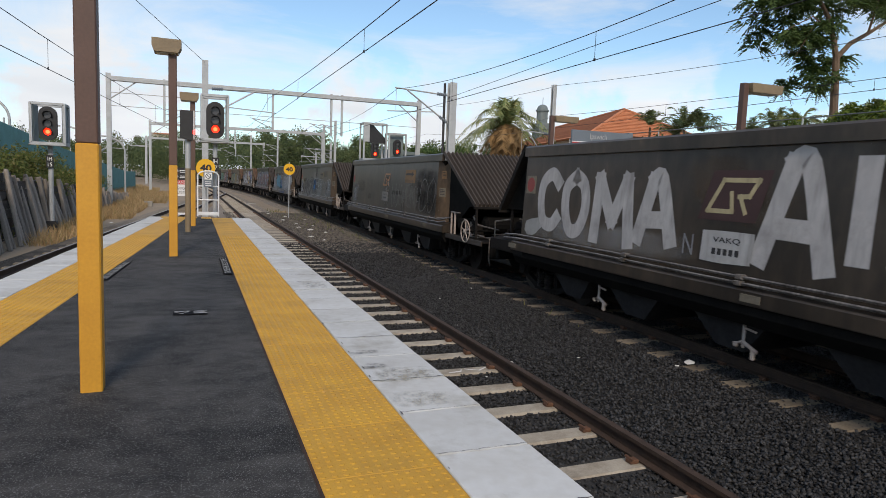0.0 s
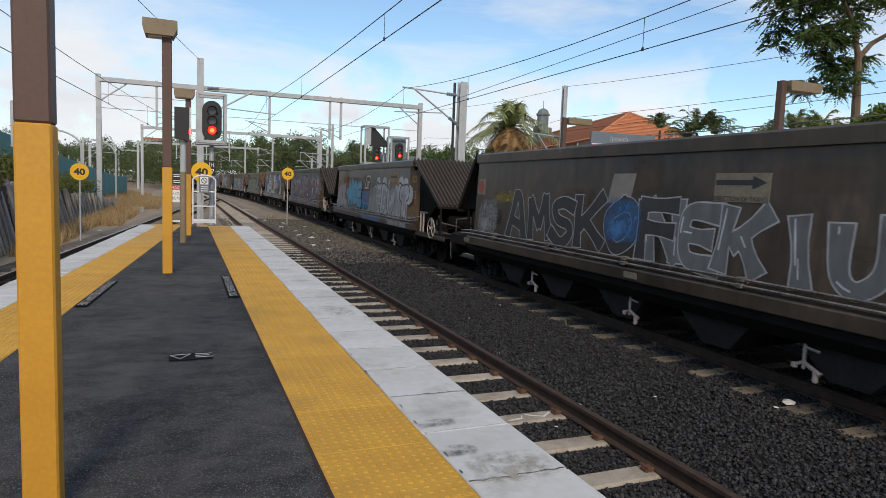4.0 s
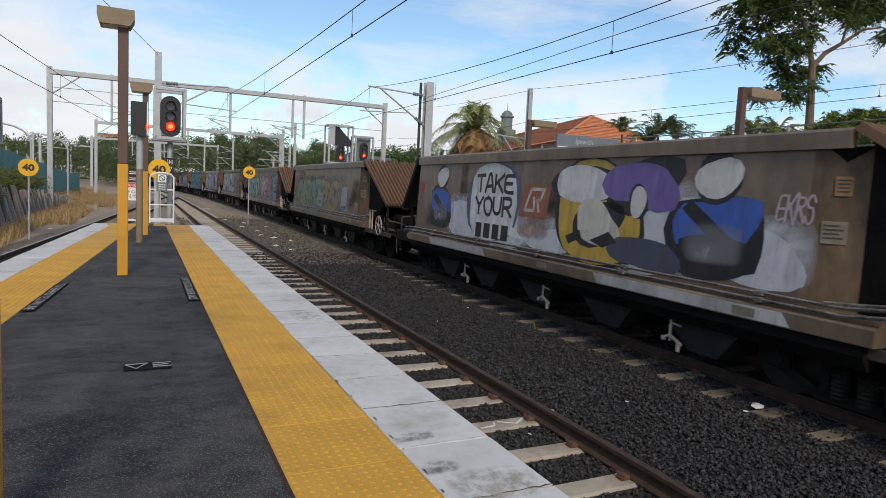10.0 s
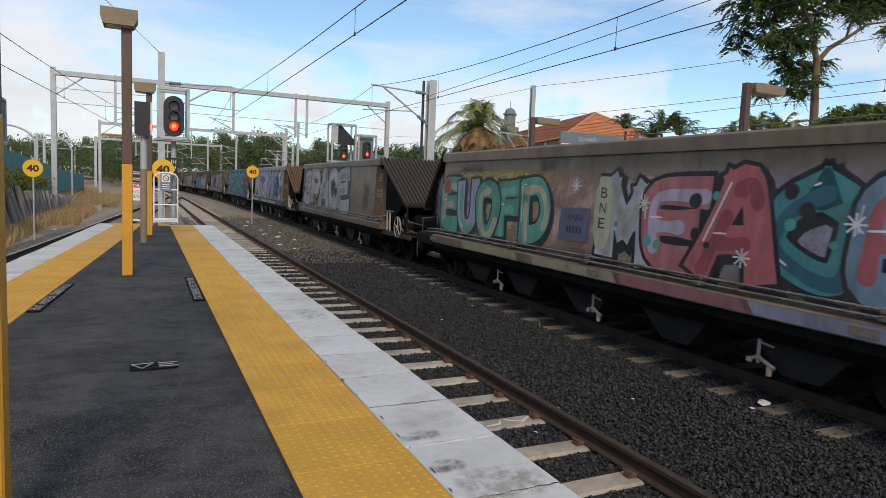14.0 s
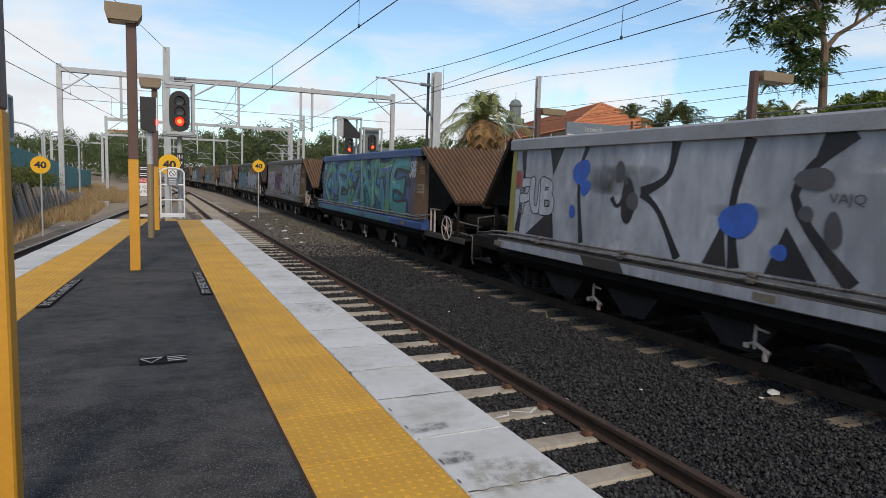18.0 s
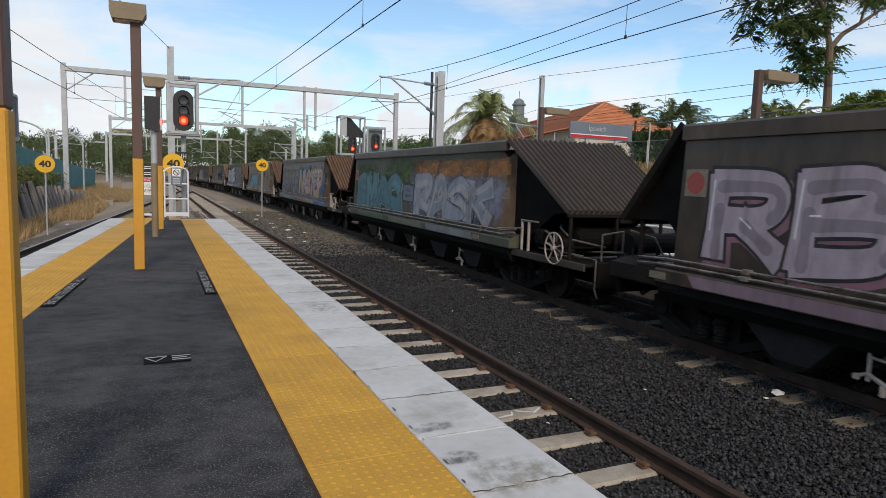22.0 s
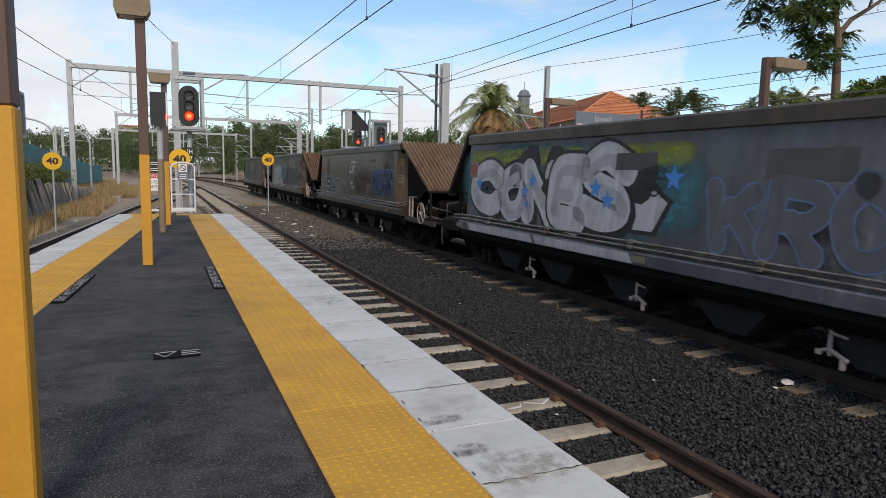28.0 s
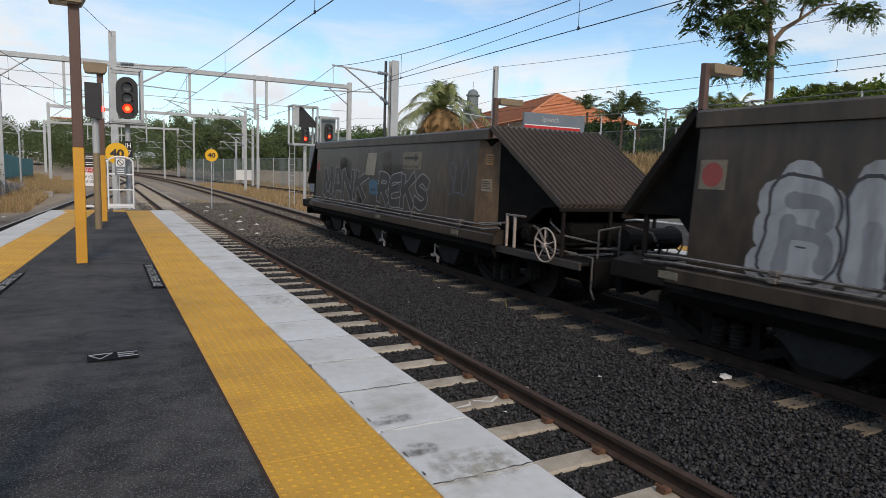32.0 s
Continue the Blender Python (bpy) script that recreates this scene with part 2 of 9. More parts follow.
LENS = mat("unlit_lens", (0.10, 0.10, 0.105), (0.06, 0.06, 0.065), 0.2, bump=0)
OLDWOOD = mat("weathered_timber", (0.37, 0.325, 0.285), (0.14, 0.118, 0.10), 0.95, scale=3, fine=30, bump=0.6, stretch=(3, 3, 0.35), spread=0.8, rand=0.25)
DARKWOOD = mat("dark_timber", (0.075, 0.062, 0.055), (0.04, 0.034, 0.03), 0.95, scale=2, fine=30, bump=0.5, stretch=(1, 0.3, 3))
GROUND = mat("dirt_ground", (0.33, 0.255, 0.18), (0.21, 0.165, 0.12), 0.97, scale=0.35, fine=9, bump=0.7, c3=(0.360, 0.270, 0.156), spread=0.8, bump_size=0.03)
BALLASTBED = mat("ballast_bed", (0.034, 0.032, 0.030), (0.014, 0.014, 0.014), 0.95, scale=1.2, fine=26, bump=1.0, c3=(0.075, 0.062, 0.05), spread=0.7, bump_size=0.04)


def dusted(m, y0, y1, colour, dark):
    """Brown dust over the stones where the bed is old, from y0 on, with a ragged edge."""
    n, l = m.node_tree.nodes, m.node_tree.links
    b = n["Principled BSDF"]
    tc, sp, no = n.new("ShaderNodeTexCoord"), n.new("ShaderNodeSeparateXYZ"), n.new("ShaderNodeTexNoise")
    no.inputs["Scale"].default_value, no.inputs["Detail"].default_value = 0.8, 6
    l.new(tc.outputs["Object"], sp.inputs["Vector"])
    l.new(tc.outputs["Object"], no.inputs["Vector"])
    ad = n.new("ShaderNodeMath")
    ad.operation, ad.inputs[1].default_value = "MULTIPLY_ADD", 22.0
    l.new(no.outputs["Fac"], ad.inputs[0])
    l.new(sp.outputs["Y"], ad.inputs[2])
    mr = n.new("ShaderNodeMapRange")
    mr.inputs["From Min"].default_value, mr.inputs["From Max"].default_value = y0 + 11, y1 + 11
    l.new(ad.outputs["Value"], mr.inputs["Value"])
    n2, cr = n.new("ShaderNodeTexNoise"), n.new("ShaderNodeValToRGB")
    n2.inputs["Scale"].default_value, n2.inputs["Detail"].default_value = 9.0, 8
    cr.color_ramp.elements[0].position, cr.color_ramp.elements[1].position = 0.36, 0.66
    cr.color_ramp.elements[0].color, cr.color_ramp.elements[1].color = (*dark, 1), (*colour, 1)
    l.new(tc.outputs["Object"], n2.inputs["Vector"])
    l.new(n2.outputs["Fac"], cr.inputs["Fac"])
    mx = n.new("ShaderNodeMix")
    mx.data_type = "RGBA"
    old = b.inputs["Base Color"].links[0].from_socket
    l.new(mr.outputs["Result"], mx.inputs["Factor"])
    l.new(old, mx.inputs["A"])
    l.new(cr.outputs["Color"], mx.inputs["B"])
    l.new(mx.outputs["Result"], b.inputs["Base Color"])


def stained(m, scale, low, high, colour, most):
    """Dirt patches of one colour over a surface made of many pieces."""
    n, l = m.node_tree.nodes, m.node_tree.links
    b = n["Principled BSDF"]
    g, no, ra, k, mx = n.new("ShaderNodeNewGeometry"), n.new("ShaderNodeTexNoise"), n.new("ShaderNodeMapRange"), n.new("ShaderNodeTexNoise"), n.new("ShaderNodeMix")
    no.inputs["Scale"].default_value, no.inputs["Detail"].default_value, no.inputs["Roughness"].default_value = scale, 9, 0.68
    ra.inputs["From Min"].default_value, ra.inputs["From Max"].default_value, ra.inputs["To Max"].default_value = low, high, most
    l.new(g.outputs["Position"], no.inputs["Vector"])
    l.new(no.outputs["Fac"], ra.inputs["Value"])
    mx.data_type = "RGBA"
    old = b.inputs["Base Color"].links[0].from_socket
    l.new(ra.outputs["Result"], mx.inputs["Factor"])
    l.new(old, mx.inputs["A"])
    mx.inputs["B"].default_value = (*colour, 1)
    l.new(mx.outputs["Result"], b.inputs["Base Color"])


stained(COPING, 1.5, 0.52, 0.74, (0.25, 0.225, 0.18), 0.8)
stained(TACTILE, 2.2, 0.50, 0.78, (0.30, 0.16, 0.03), 0.6)
stained(SLEEPER, 3.0, 0.48, 0.70, (0.16, 0.12, 0.085), 0.7)
WORN = mat("worn_white_print", (0.522, 0.522, 0.507), (0.290, 0.290, 0.290), 0.9, scale=14, fine=60, bump=0.05, spread=0.6)
STONES_OLD = island_mat("dusty_ballast_stones", [(0.045, 0.041, 0.038), (0.10, 0.090, 0.080), (0.16, 0.142, 0.124), (0.19, 0.165, 0.138), (0.075, 0.067, 0.061)], 0.9)

dusted(BALLASTBED, 19, 33, (0.31, 0.255, 0.20), (0.15, 0.125, 0.10))
FIBRE = mat("teal_fence_mesh", (0.11, 0.30, 0.29), (0.075, 0.21, 0.20), 0.8, scale=2, fine=60, bump=0.2)
CHAIN = mat("chain_wire", (0.19, 0.21, 0.21), None, 0.5, 0.5, bump=0)
TILE = mat("terracotta_roof", (0.52, 0.205, 0.10), (0.40, 0.145, 0.07), 0.85, scale=2, fine=40, bump=0.3, rand=0.12)
CREAM = mat("cream_wall", (0.55, 0.50, 0.42), (0.47, 0.42, 0.35), 0.85, scale=1.5, fine=40, bump=0.1)
VERDIGRIS = mat("grey_green_metal", (0.16, 0.20, 0.20), (0.11, 0.14, 0.145), 0.6, scale=2, bump=0.05)
WHITEWALL = mat("white_render", (0.72, 0.72, 0.70), (0.62, 0.62, 0.60), 0.85, scale=0.5, bump=0.05)
GLASS = mat("dark_window_glass", (0.03, 0.04, 0.05), (0.02, 0.03, 0.04), 0.12, bump=0)
BARK = mat("tree_bark", (0.19, 0.13, 0.09), (0.09, 0.062, 0.045), 0.95, scale=4, fine=30, bump=0.6, stretch=(1, 1, 0.3))
PALMBARK = mat("palm_bark", (0.20, 0.13, 0.075), (0.10, 0.066, 0.04), 0.95, scale=6, fine=22, bump=0.8, stretch=(1, 1, 3))
STONES = island_mat("ballast_stones", [(0.010, 0.010, 0.011), (0.025, 0.025, 0.026), (0.044, 0.044, 0.046), (0.062, 0.062, 0.063), (0.014, 0.014, 0.015)], 0.9)
LEAF = island_mat("tree_leaves", [(0.045, 0.085, 0.032), (0.075, 0.13, 0.04), (0.115, 0.17, 0.05), (0.06, 0.11, 0.045)], 0.6, through=0.25)
LEAFWOOD = island_mat("far_leaves", [(0.048, 0.078, 0.034), (0.085, 0.122, 0.050), (0.135, 0.162, 0.068), (0.062, 0.095, 0.042)], 0.8, through=0.15)
HEDGE = island_mat("hedge_leaves", [(0.04, 0.08, 0.015), (0.09, 0.15, 0.02), (0.16, 0.19, 0.025), (0.05, 0.10, 0.02)], 0.6, through=0.25)
FROND = island_mat("palm_fronds", [(0.11, 0.16, 0.060), (0.19, 0.245, 0.095), (0.30, 0.29, 0.13), (0.14, 0.19, 0.075)], 0.55, through=0.2)
DRYFROND = island_mat("dry_fronds", [(0.24, 0.14, 0.065), (0.33, 0.20, 0.09), (0.17, 0.10, 0.05)], 0.9)
DRYGRASS = island_mat("dry_grass", [(0.42, 0.265, 0.135), (0.54, 0.385, 0.21), (0.27, 0.175, 0.095), (0.30, 0.25, 0.11)], 0.95, through=0.2)
GREENGRASS = island_mat("weeds", [(0.09, 0.12, 0.03), (0.15, 0.16, 0.05), (0.06, 0.10, 0.025), (0.22, 0.19, 0.08)], 0.9, through=0.2)
# wagon surfaces
HULL_DARK = mat("sooty_charcoal_paint", (0.078, 0.058, 0.043), (0.030, 0.024, 0.019), 0.34, 0.1, scale=0.9, fine=6, bump=0.10, stretch=(1, 0.8, 0.35), c3=(0.112, 0.078, 0.053), spread=0.42, spec=0.42)
HULL_BROWN = mat("rust_brown_paint", (0.195, 0.140, 0.098), (0.110, 0.080, 0.060), 0.36, 0.1, scale=0.9, fine=6, bump=0.12, stretch=(1, 0.8, 0.35), c3=(0.235, 0.158, 0.105), spread=0.42)
HULL_GREY = mat("worn_grey_paint", (0.104, 0.112, 0.132), (0.056, 0.060, 0.070), 0.38, 0.1, scale=0.9, fine=6, bump=0.10, stretch=(1, 0.8, 0.35), c3=(0.176, 0.180, 0.192), spread=0.42)
HULL_BLUE = mat("bright_blue_paint", (0.026, 0.080, 0.235), (0.018, 0.052, 0.155), 0.5, 0.05, scale=0.9, fine=6, bump=0.08, stretch=(1, 0.8, 0.35), c3=(0.06, 0.16, 0.42), spread=0.42)
SILL_DARK = mat("sooty_sill", (0.060, 0.054, 0.050), (0.032, 0.029, 0.028), 0.6, 0.2, scale=2.5, fine=20, bump=0.15, stretch=(1, 0.4, 1), c3=(0.12, 0.105, 0.095), spread=0.8)
SLOPE_RUST = mat("rusty_corrugated_sheet", (0.21, 0.115, 0.065), (0.10, 0.056, 0.036), 0.75, 0.2, scale=1.2, fine=12, bump=0.15, stretch=(1, 0.4, 0.4), c3=(0.32, 0.20, 0.125), spread=0.85)
SLOPE_DARK = mat("sooty_corrugated_sheet", (0.080, 0.060, 0.048), (0.042, 0.033, 0.028), 0.7, 0.2, scale=1.2, fine=12, bump=0.15, stretch=(1, 0.4, 0.4), c3=(0.09, 0.062, 0.046), spread=0.85)
# black of the running gear; on the end gussets it holds painted shade
UNDER = mat("black_gear_and_end_shade", (0.012, 0.011, 0.010), (0.005, 0.005, 0.005), 0.75, 0.0, scale=4, fine=40, bump=0.2, spec=0.05)
# near-black with browner spots, for the decks and the front slope sheets
DECK = mat("near_black_deck", (0.020, 0.017, 0.015), (0.008, 0.007, 0.007), 0.7, scale=3, fine=30, bump=0.2, c3=(0.040, 0.026, 0.019), spread=0.7, spec=0.1)
CHUTE = mat("worn_chute_steel", (0.034, 0.034, 0.036), (0.014, 0.014, 0.015), 0.6, 0.1, scale=3, fine=20, bump=0.1, spec=0.3)
# rusty brown, its colour raised to a sunlit tone on the turned corner
HULL_CORNER = mat("sunlit_rusty_corner_paint", (0.140, 0.092, 0.056), (0.052, 0.037, 0.027), 0.65, 0.1, scale=1.6, fine=12, bump=0.12, stretch=(1, 0.8, 0.4), c3=(0.220, 0.130, 0.070), spread=0.5, spec=0.3)
WHEELSTEEL = mat("wheel_steel", (0.030, 0.025, 0.022), (0.014, 0.012, 0.011), 0.5, 0.3, scale=6, fine=30, bump=0.15)
PALEPAINT = mat("chipped_pale_paint", (0.46, 0.41, 0.37), (0.30, 0.22, 0.18), 0.6, scale=8, fine=40, bump=0.1, spread=0.8)
PIPE = mat("grimy_pipe", (0.24, 0.215, 0.195), (0.045, 0.038, 0.034), 0.4, 0.3, scale=4, fine=30, bump=0.1)
ORANGEPLATE = mat("faded_orange_plate", (0.25, 0.14, 0.062), (0.17, 0.095, 0.045), 0.65, scale=5, fine=30, bump=0.05)
CREAMPLATE = mat("grimy_cream_plate", (0.20, 0.172, 0.125), (0.12, 0.10, 0.075), 0.65, scale=5, fine=30, bump=0.05)
DOTRED = mat("faded_red_dot", (0.30, 0.055, 0.045), (0.22, 0.045, 0.04), 0.65, scale=5, bump=0.05)
MAROON = mat("maroon_board", (0.055, 0.022, 0.020), (0.04, 0.016, 0.015), 0.6, scale=4, bump=0.05)


def grimed(m, scale, low, high, colour, most, drip):
    """Grime and bare patches on wagon paint: ragged blotches and thin runs downwards."""
    n, l = m.node_tree.nodes, m.node_tree.links
    b = n["Principled BSDF"]
    tc, ma, mx = n.new("ShaderNodeTexCoord"), n.new("ShaderNodeMapping"), n.new("ShaderNodeMix")
    mx.data_type = "RGBA"
    ma.inputs["Scale"].default_value = (1.0, 1.0, drip)
    l.new(tc.outputs["Object"], ma.inputs["Vector"])
    outs = []
    for k, src in ((scale, tc.outputs["Object"]), (scale * 3.2, ma.outputs["Vector"])):
        no, ra = n.new("ShaderNodeTexNoise"), n.new("ShaderNodeMapRange")
        no.inputs["Scale"].default_value, no.inputs["Detail"].default_value, no.inputs["Roughness"].default_value = k, 9, 0.66
        ra.inputs["From Min"].default_value, ra.inputs["From Max"].default_value, ra.inputs["To Max"].default_value = low, high, most
        l.new(src, no.inputs["Vector"])
        l.new(no.outputs["Fac"], ra.inputs["Value"])
        outs.append(ra.outputs["Result"])
    top = n.new("ShaderNodeMath")
    top.operation = "MAXIMUM"
    l.new(outs[0], top.inputs[0])
    l.new(outs[1], top.inputs[1])
    old = b.inputs["Base Color"].links[0].from_socket
    l.new(top.outputs["Value"], mx.inputs["Factor"])
    l.new(old, mx.inputs["A"])
    mx.inputs["B"].default_value = (*colour, 1)
    l.new(mx.outputs["Result"], b.inputs["Base Color"])


grimed(HULL_DARK, 0.9, 0.48, 0.72, (0.022, 0.018, 0.016), 0.75, 0.14)
grimed(HULL_BROWN, 0.9, 0.50, 0.74, (0.055, 0.035, 0.024), 0.75, 0.14)
grimed(HULL_GREY, 0.9, 0.50, 0.74, (0.055, 0.045, 0.038), 0.7, 0.14)
grimed(HULL_BLUE, 0.9, 0.54, 0.76, (0.035, 0.033, 0.045), 0.6, 0.14)
grimed(SILL_DARK, 1.5, 0.48, 0.70, (0.075, 0.05, 0.034), 0.7, 0.5)
SPRAY = {}


def spray(r, g, b):
    """Sprayed paint of a colour, thin and grimy."""
    key = (r, g, b)
    if key not in SPRAY:
        SPRAY[key] = mat("spray_paint", tuple(min(v * (1.3 if max(key) > 0.04 else 1.0), 0.8) for v in key), tuple(v * 0.74 for v in key), 0.48, scale=1.6, fine=9, bump=0.05, stretch=(0.6, 1, 0.3), spread=0.6, spec=0.35)
        grimed(SPRAY[key], 1.3, 0.50, 0.78, (0.060, 0.048, 0.040), 0.62, 0.16)
    return SPRAY[key]

# ---------------- mesh tools ----------------
class Shape:
    """Collects vertices and faces for one mesh."""

    def __init__(self):
        self.v, self.f = [], []

    def add(self, vs, fs):
        n = len(self.v)
        self.v += [tuple(p) for p in vs]
        self.f += [tuple(i + n for i in q) for q in fs]
        return self

    def box(self, x0, x1, y0, y1, z0, z1, c=0.0, m=None):
        cx, cy, cz, hx, hy, hz = (x0 + x1) / 2, (y0 + y1) / 2, (z0 + z1) / 2, abs(x1 - x0) / 2, abs(y1 - y0) / 2, abs(z1 - z0) / 2
        if c <= 0:
            vs = [(cx + a * hx, cy + b * hy, cz + d * hz) for a in (-1, 1) for b in (-1, 1) for d in (-1, 1)]
            fs = [(0, 1, 3, 2), (4, 6, 7, 5), (0, 4, 5, 1), (2, 3, 7, 6), (0, 2, 6, 4), (1, 5, 7, 3)]
        else:
            c = min(c, hx * 0.49, hy * 0.49, hz * 0.49)
            vs, at = [], {}
            for a in (-1, 1):
                for b in (-1, 1):
                    for d in (-1, 1):
                        for k, p in enumerate(((hx, hy - c, hz - c), (hx - c, hy, hz - c), (hx - c, hy - c, hz))):
                            at[a, b, d, k] = len(vs)
                            vs.append((cx + a * p[0], cy + b * p[1], cz + d * p[2]))
            fs, s = [], (-1, 1)
            for a in s:
                q = [at[a, -1, -1, 0], at[a, 1, -1, 0], at[a, 1, 1, 0], at[a, -1, 1, 0]]
                fs.append(q if a > 0 else q[::-1])
                q = [at[-1, a, -1, 1], at[-1, a, 1, 1], at[1, a, 1, 1], at[1, a, -1, 1]]
                fs.append(q if a > 0 else q[::-1])
                q = [at[-1, -1, a, 2], at[1, -1, a, 2], at[1, 1, a, 2], at[-1, 1, a, 2]]
                fs.append(q if a > 0 else q[::-1])
                for b in s:
                    fs.append([at[a, b, -1, 0], at[a, b, 1, 0], at[a, b, 1, 1], at[a, b, -1, 1]])
                    fs.append([at[a, -1, b, 0], at[a, 1, b, 0], at[a, 1, b, 2], at[a, -1, b, 2]])
                    fs.append([at[-1, a, b, 1], at[1, a, b, 1], at[1, a, b, 2], at[-1, a, b, 2]])
                    for d in s:
                        fs.append([at[a, b, d, 0], at[a, b, d, 1], at[a, b, d, 2]])
        if m is not None:
            vs = [m @ Vector(p) for p in vs]
        return self.add(vs, fs)

    def rod(self, a, b, r, n=8, r2=None, caps=True):
        a, b = Vector(a), Vector(b)
        d = (b - a).normalized()
        u = d.orthogonal().normalized()
        w = d.cross(u)
        r2 = r if r2 is None else r2
        vs = []
        for p, q in ((a, r), (b, r2)):
            vs += [p + (u * math.cos(2 * math.pi * i / n) + w * math.sin(2 * math.pi * i / n)) * q for i in range(n)]
        fs = [(i, (i + 1) % n, n + (i + 1) % n, n + i) for i in range(n)]
        if caps:
            fs += [tuple(range(n))[::-1], tuple(range(n, 2 * n))]
        return self.add(vs, fs)

    def path(self, pts, r, n=6):
        for a, b in zip(pts, pts[1:]):
            self.rod(a, b, r, n)
        return self

    def ring(self, c, axis, R, r, n=24, k=6):
        c, d = Vector(c), Vector(axis).normalized()
        u = d.orthogonal().normalized()
        w = d.cross(u)
        vs = []
        for i in range(n):
            e = u * math.cos(2 * math.pi * i / n) + w * math.sin(2 * math.pi * i / n)
            vs += [c + e * (R + r * math.cos(2 * math.pi * j / k)) + d * r * math.sin(2 * math.pi * j / k) for j in range(k)]
        fs = [(i * k + j, i * k + (j + 1) % k, (i + 1) % n * k + (j + 1) % k, (i + 1) % n * k + j) for i in range(n) for j in range(k)]
        return self.add(vs, fs)

    def prism(self, poly, axis, a, b):
        """A polygon of (p, q) drawn out from a to b along an axis; p, q are the other two axes in order."""
        k = "xyz".index(axis)

        def at(p, q, s):
            o = [p, q]
            o.insert(k, s)
            return o
        n = len(poly)
        vs = [at(p, q, a) for p, q in poly] + [at(p, q, b) for p, q in poly]
        fs = [(i, (i + 1) % n, n + (i + 1) % n, n + i) for i in range(n)] + [tuple(range(n))[::-1], tuple(range(n, 2 * n))]
        return self.add(vs, fs)

    def dome(self, c, r, h, n=8):
        x, y, z = c
        vs = [(x + q * math.cos(2 * math.pi * i / n), y + q * math.sin(2 * math.pi * i / n), z + e) for q, e in ((r, 0), (r * 0.62, h)) for i in range(n)]
        fs = [(i, (i + 1) % n, n + (i + 1) % n, n + i) for i in range(n)] + [tuple(range(n, 2 * n))]
        return self.add(vs, fs)

    def mesh(self, name, material, fix=True, smooth=False):
        me = bpy.data.meshes.new(name)
        me.from_pydata(self.v, [], self.f)
        if fix:
            bm = bmesh.new()
            bm.from_mesh(me)
            bmesh.ops.recalc_face_normals(bm, faces=bm.faces)
            bm.to_mesh(me)
            bm.free()
        if material:
            me.materials.append(material)
        if smooth:
            me.shade_smooth()
        return me


def part(name, shape, material, parent, label="", smooth=False, fix=True):
    ob = new(name, shape.mesh(name, material, fix, smooth))
    ob.parent = parent
    if label:
        ob["label"] = label
    return ob


def thing(name, at=(0, 0, 0), rz=0, label="", category="", group="", kind=""):
    ob = new(name)
    ob.empty_display_size = 0.2
    ob.matrix_basis = pose(*at, 0, 0, rz)
    return tagged(ob, label, category, group, kind)


def solid(name, shape, material, label="", category="", group="", kind="", smooth=False, fix=True):
    return tagged(new(name, shape.mesh(name, material, fix, smooth)), label, category, group, kind)


def lettering(text, width, height, offset=0.0, extrude=0.002, shear=0.0, name="lettering"):
    """A mesh of words, middle at the origin in the x-z plane, facing -y, scaled to width and height."""
    cu = bpy.data.curves.new(name, "FONT")
    cu.body, cu.align_x, cu.align_y = text, "CENTER", "CENTER"
    cu.offset, cu.extrude, cu.shear, cu.resolution_u = offset, 0.0, shear, 3
    cu.space_line = 0.95
    ob = bpy.data.objects.new(name, cu)
    me = ob.to_mesh().copy()
    ob.to_mesh_clear()
    bpy.data.objects.remove(ob)
    bpy.data.curves.remove(cu)
    xs = np.array([v.co.x for v in me.vertices])
    ys = np.array([v.co.y for v in me.vertices])
    cx, cy = (xs.max() + xs.min()) / 2, (ys.max() + ys.min()) / 2
    sx, sy = width / (xs.max() - xs.min()), height / (ys.max() - ys.min())
    for v in me.vertices:
        v.co = ((v.co.x - cx) * sx, -extrude, (v.co.y - cy) * sy)
    me.materials.clear()
    return me


def words(text, width, height, material, parent, m, offset=0.0, label="", name="lettering", shear=0.0, lift=0.003):
    me = lettering(text, width, height, offset, lift, shear, name)
    me.materials.append(material)
    ob = new(name, me)
    ob.parent = parent
    ob.matrix_basis = m
    if label:
        ob["label"] = label
    return ob


# ---------------- the tracks' lines ----------------
RAIL_Z, GAUGE = -0.735, 1.067


def bend(y):
    return max(0.0, y - 60.0) ** 2 / 1980.0


def line_near(y):
    return 1.805 - bend(y)


def line_train(y):
    s = min(max((y - 10.0) / 38.0, 0.0), 1.0)
    u = min(max((y - 62.0) / 60.0, 0.0), 1.0)
    return 6.02 + 0.42 * s * s * (3 - 2 * s) - 0.5 * u * u * (3 - 2 * u) - bend(y)


def line_left(y):
    far = line_near(y) - 0.05
    return min(-3.67 + 0.098 * (y - 19.9), far) if y < 80 else far - 0.0


def line_far(y):
    s = min(max((y - 26.0) / 60.0, 0.0), 1.0)
    return 15.75 - 3.3 * s * s * (3 - 2 * s) - max(0.0, y - 66.0) ** 2 / 760.0

# ---------------- ground ----------------
def left_bank(y):
    return 1.30 - 1.9 * min(max((y - 18) / 38.0, 0), 1)


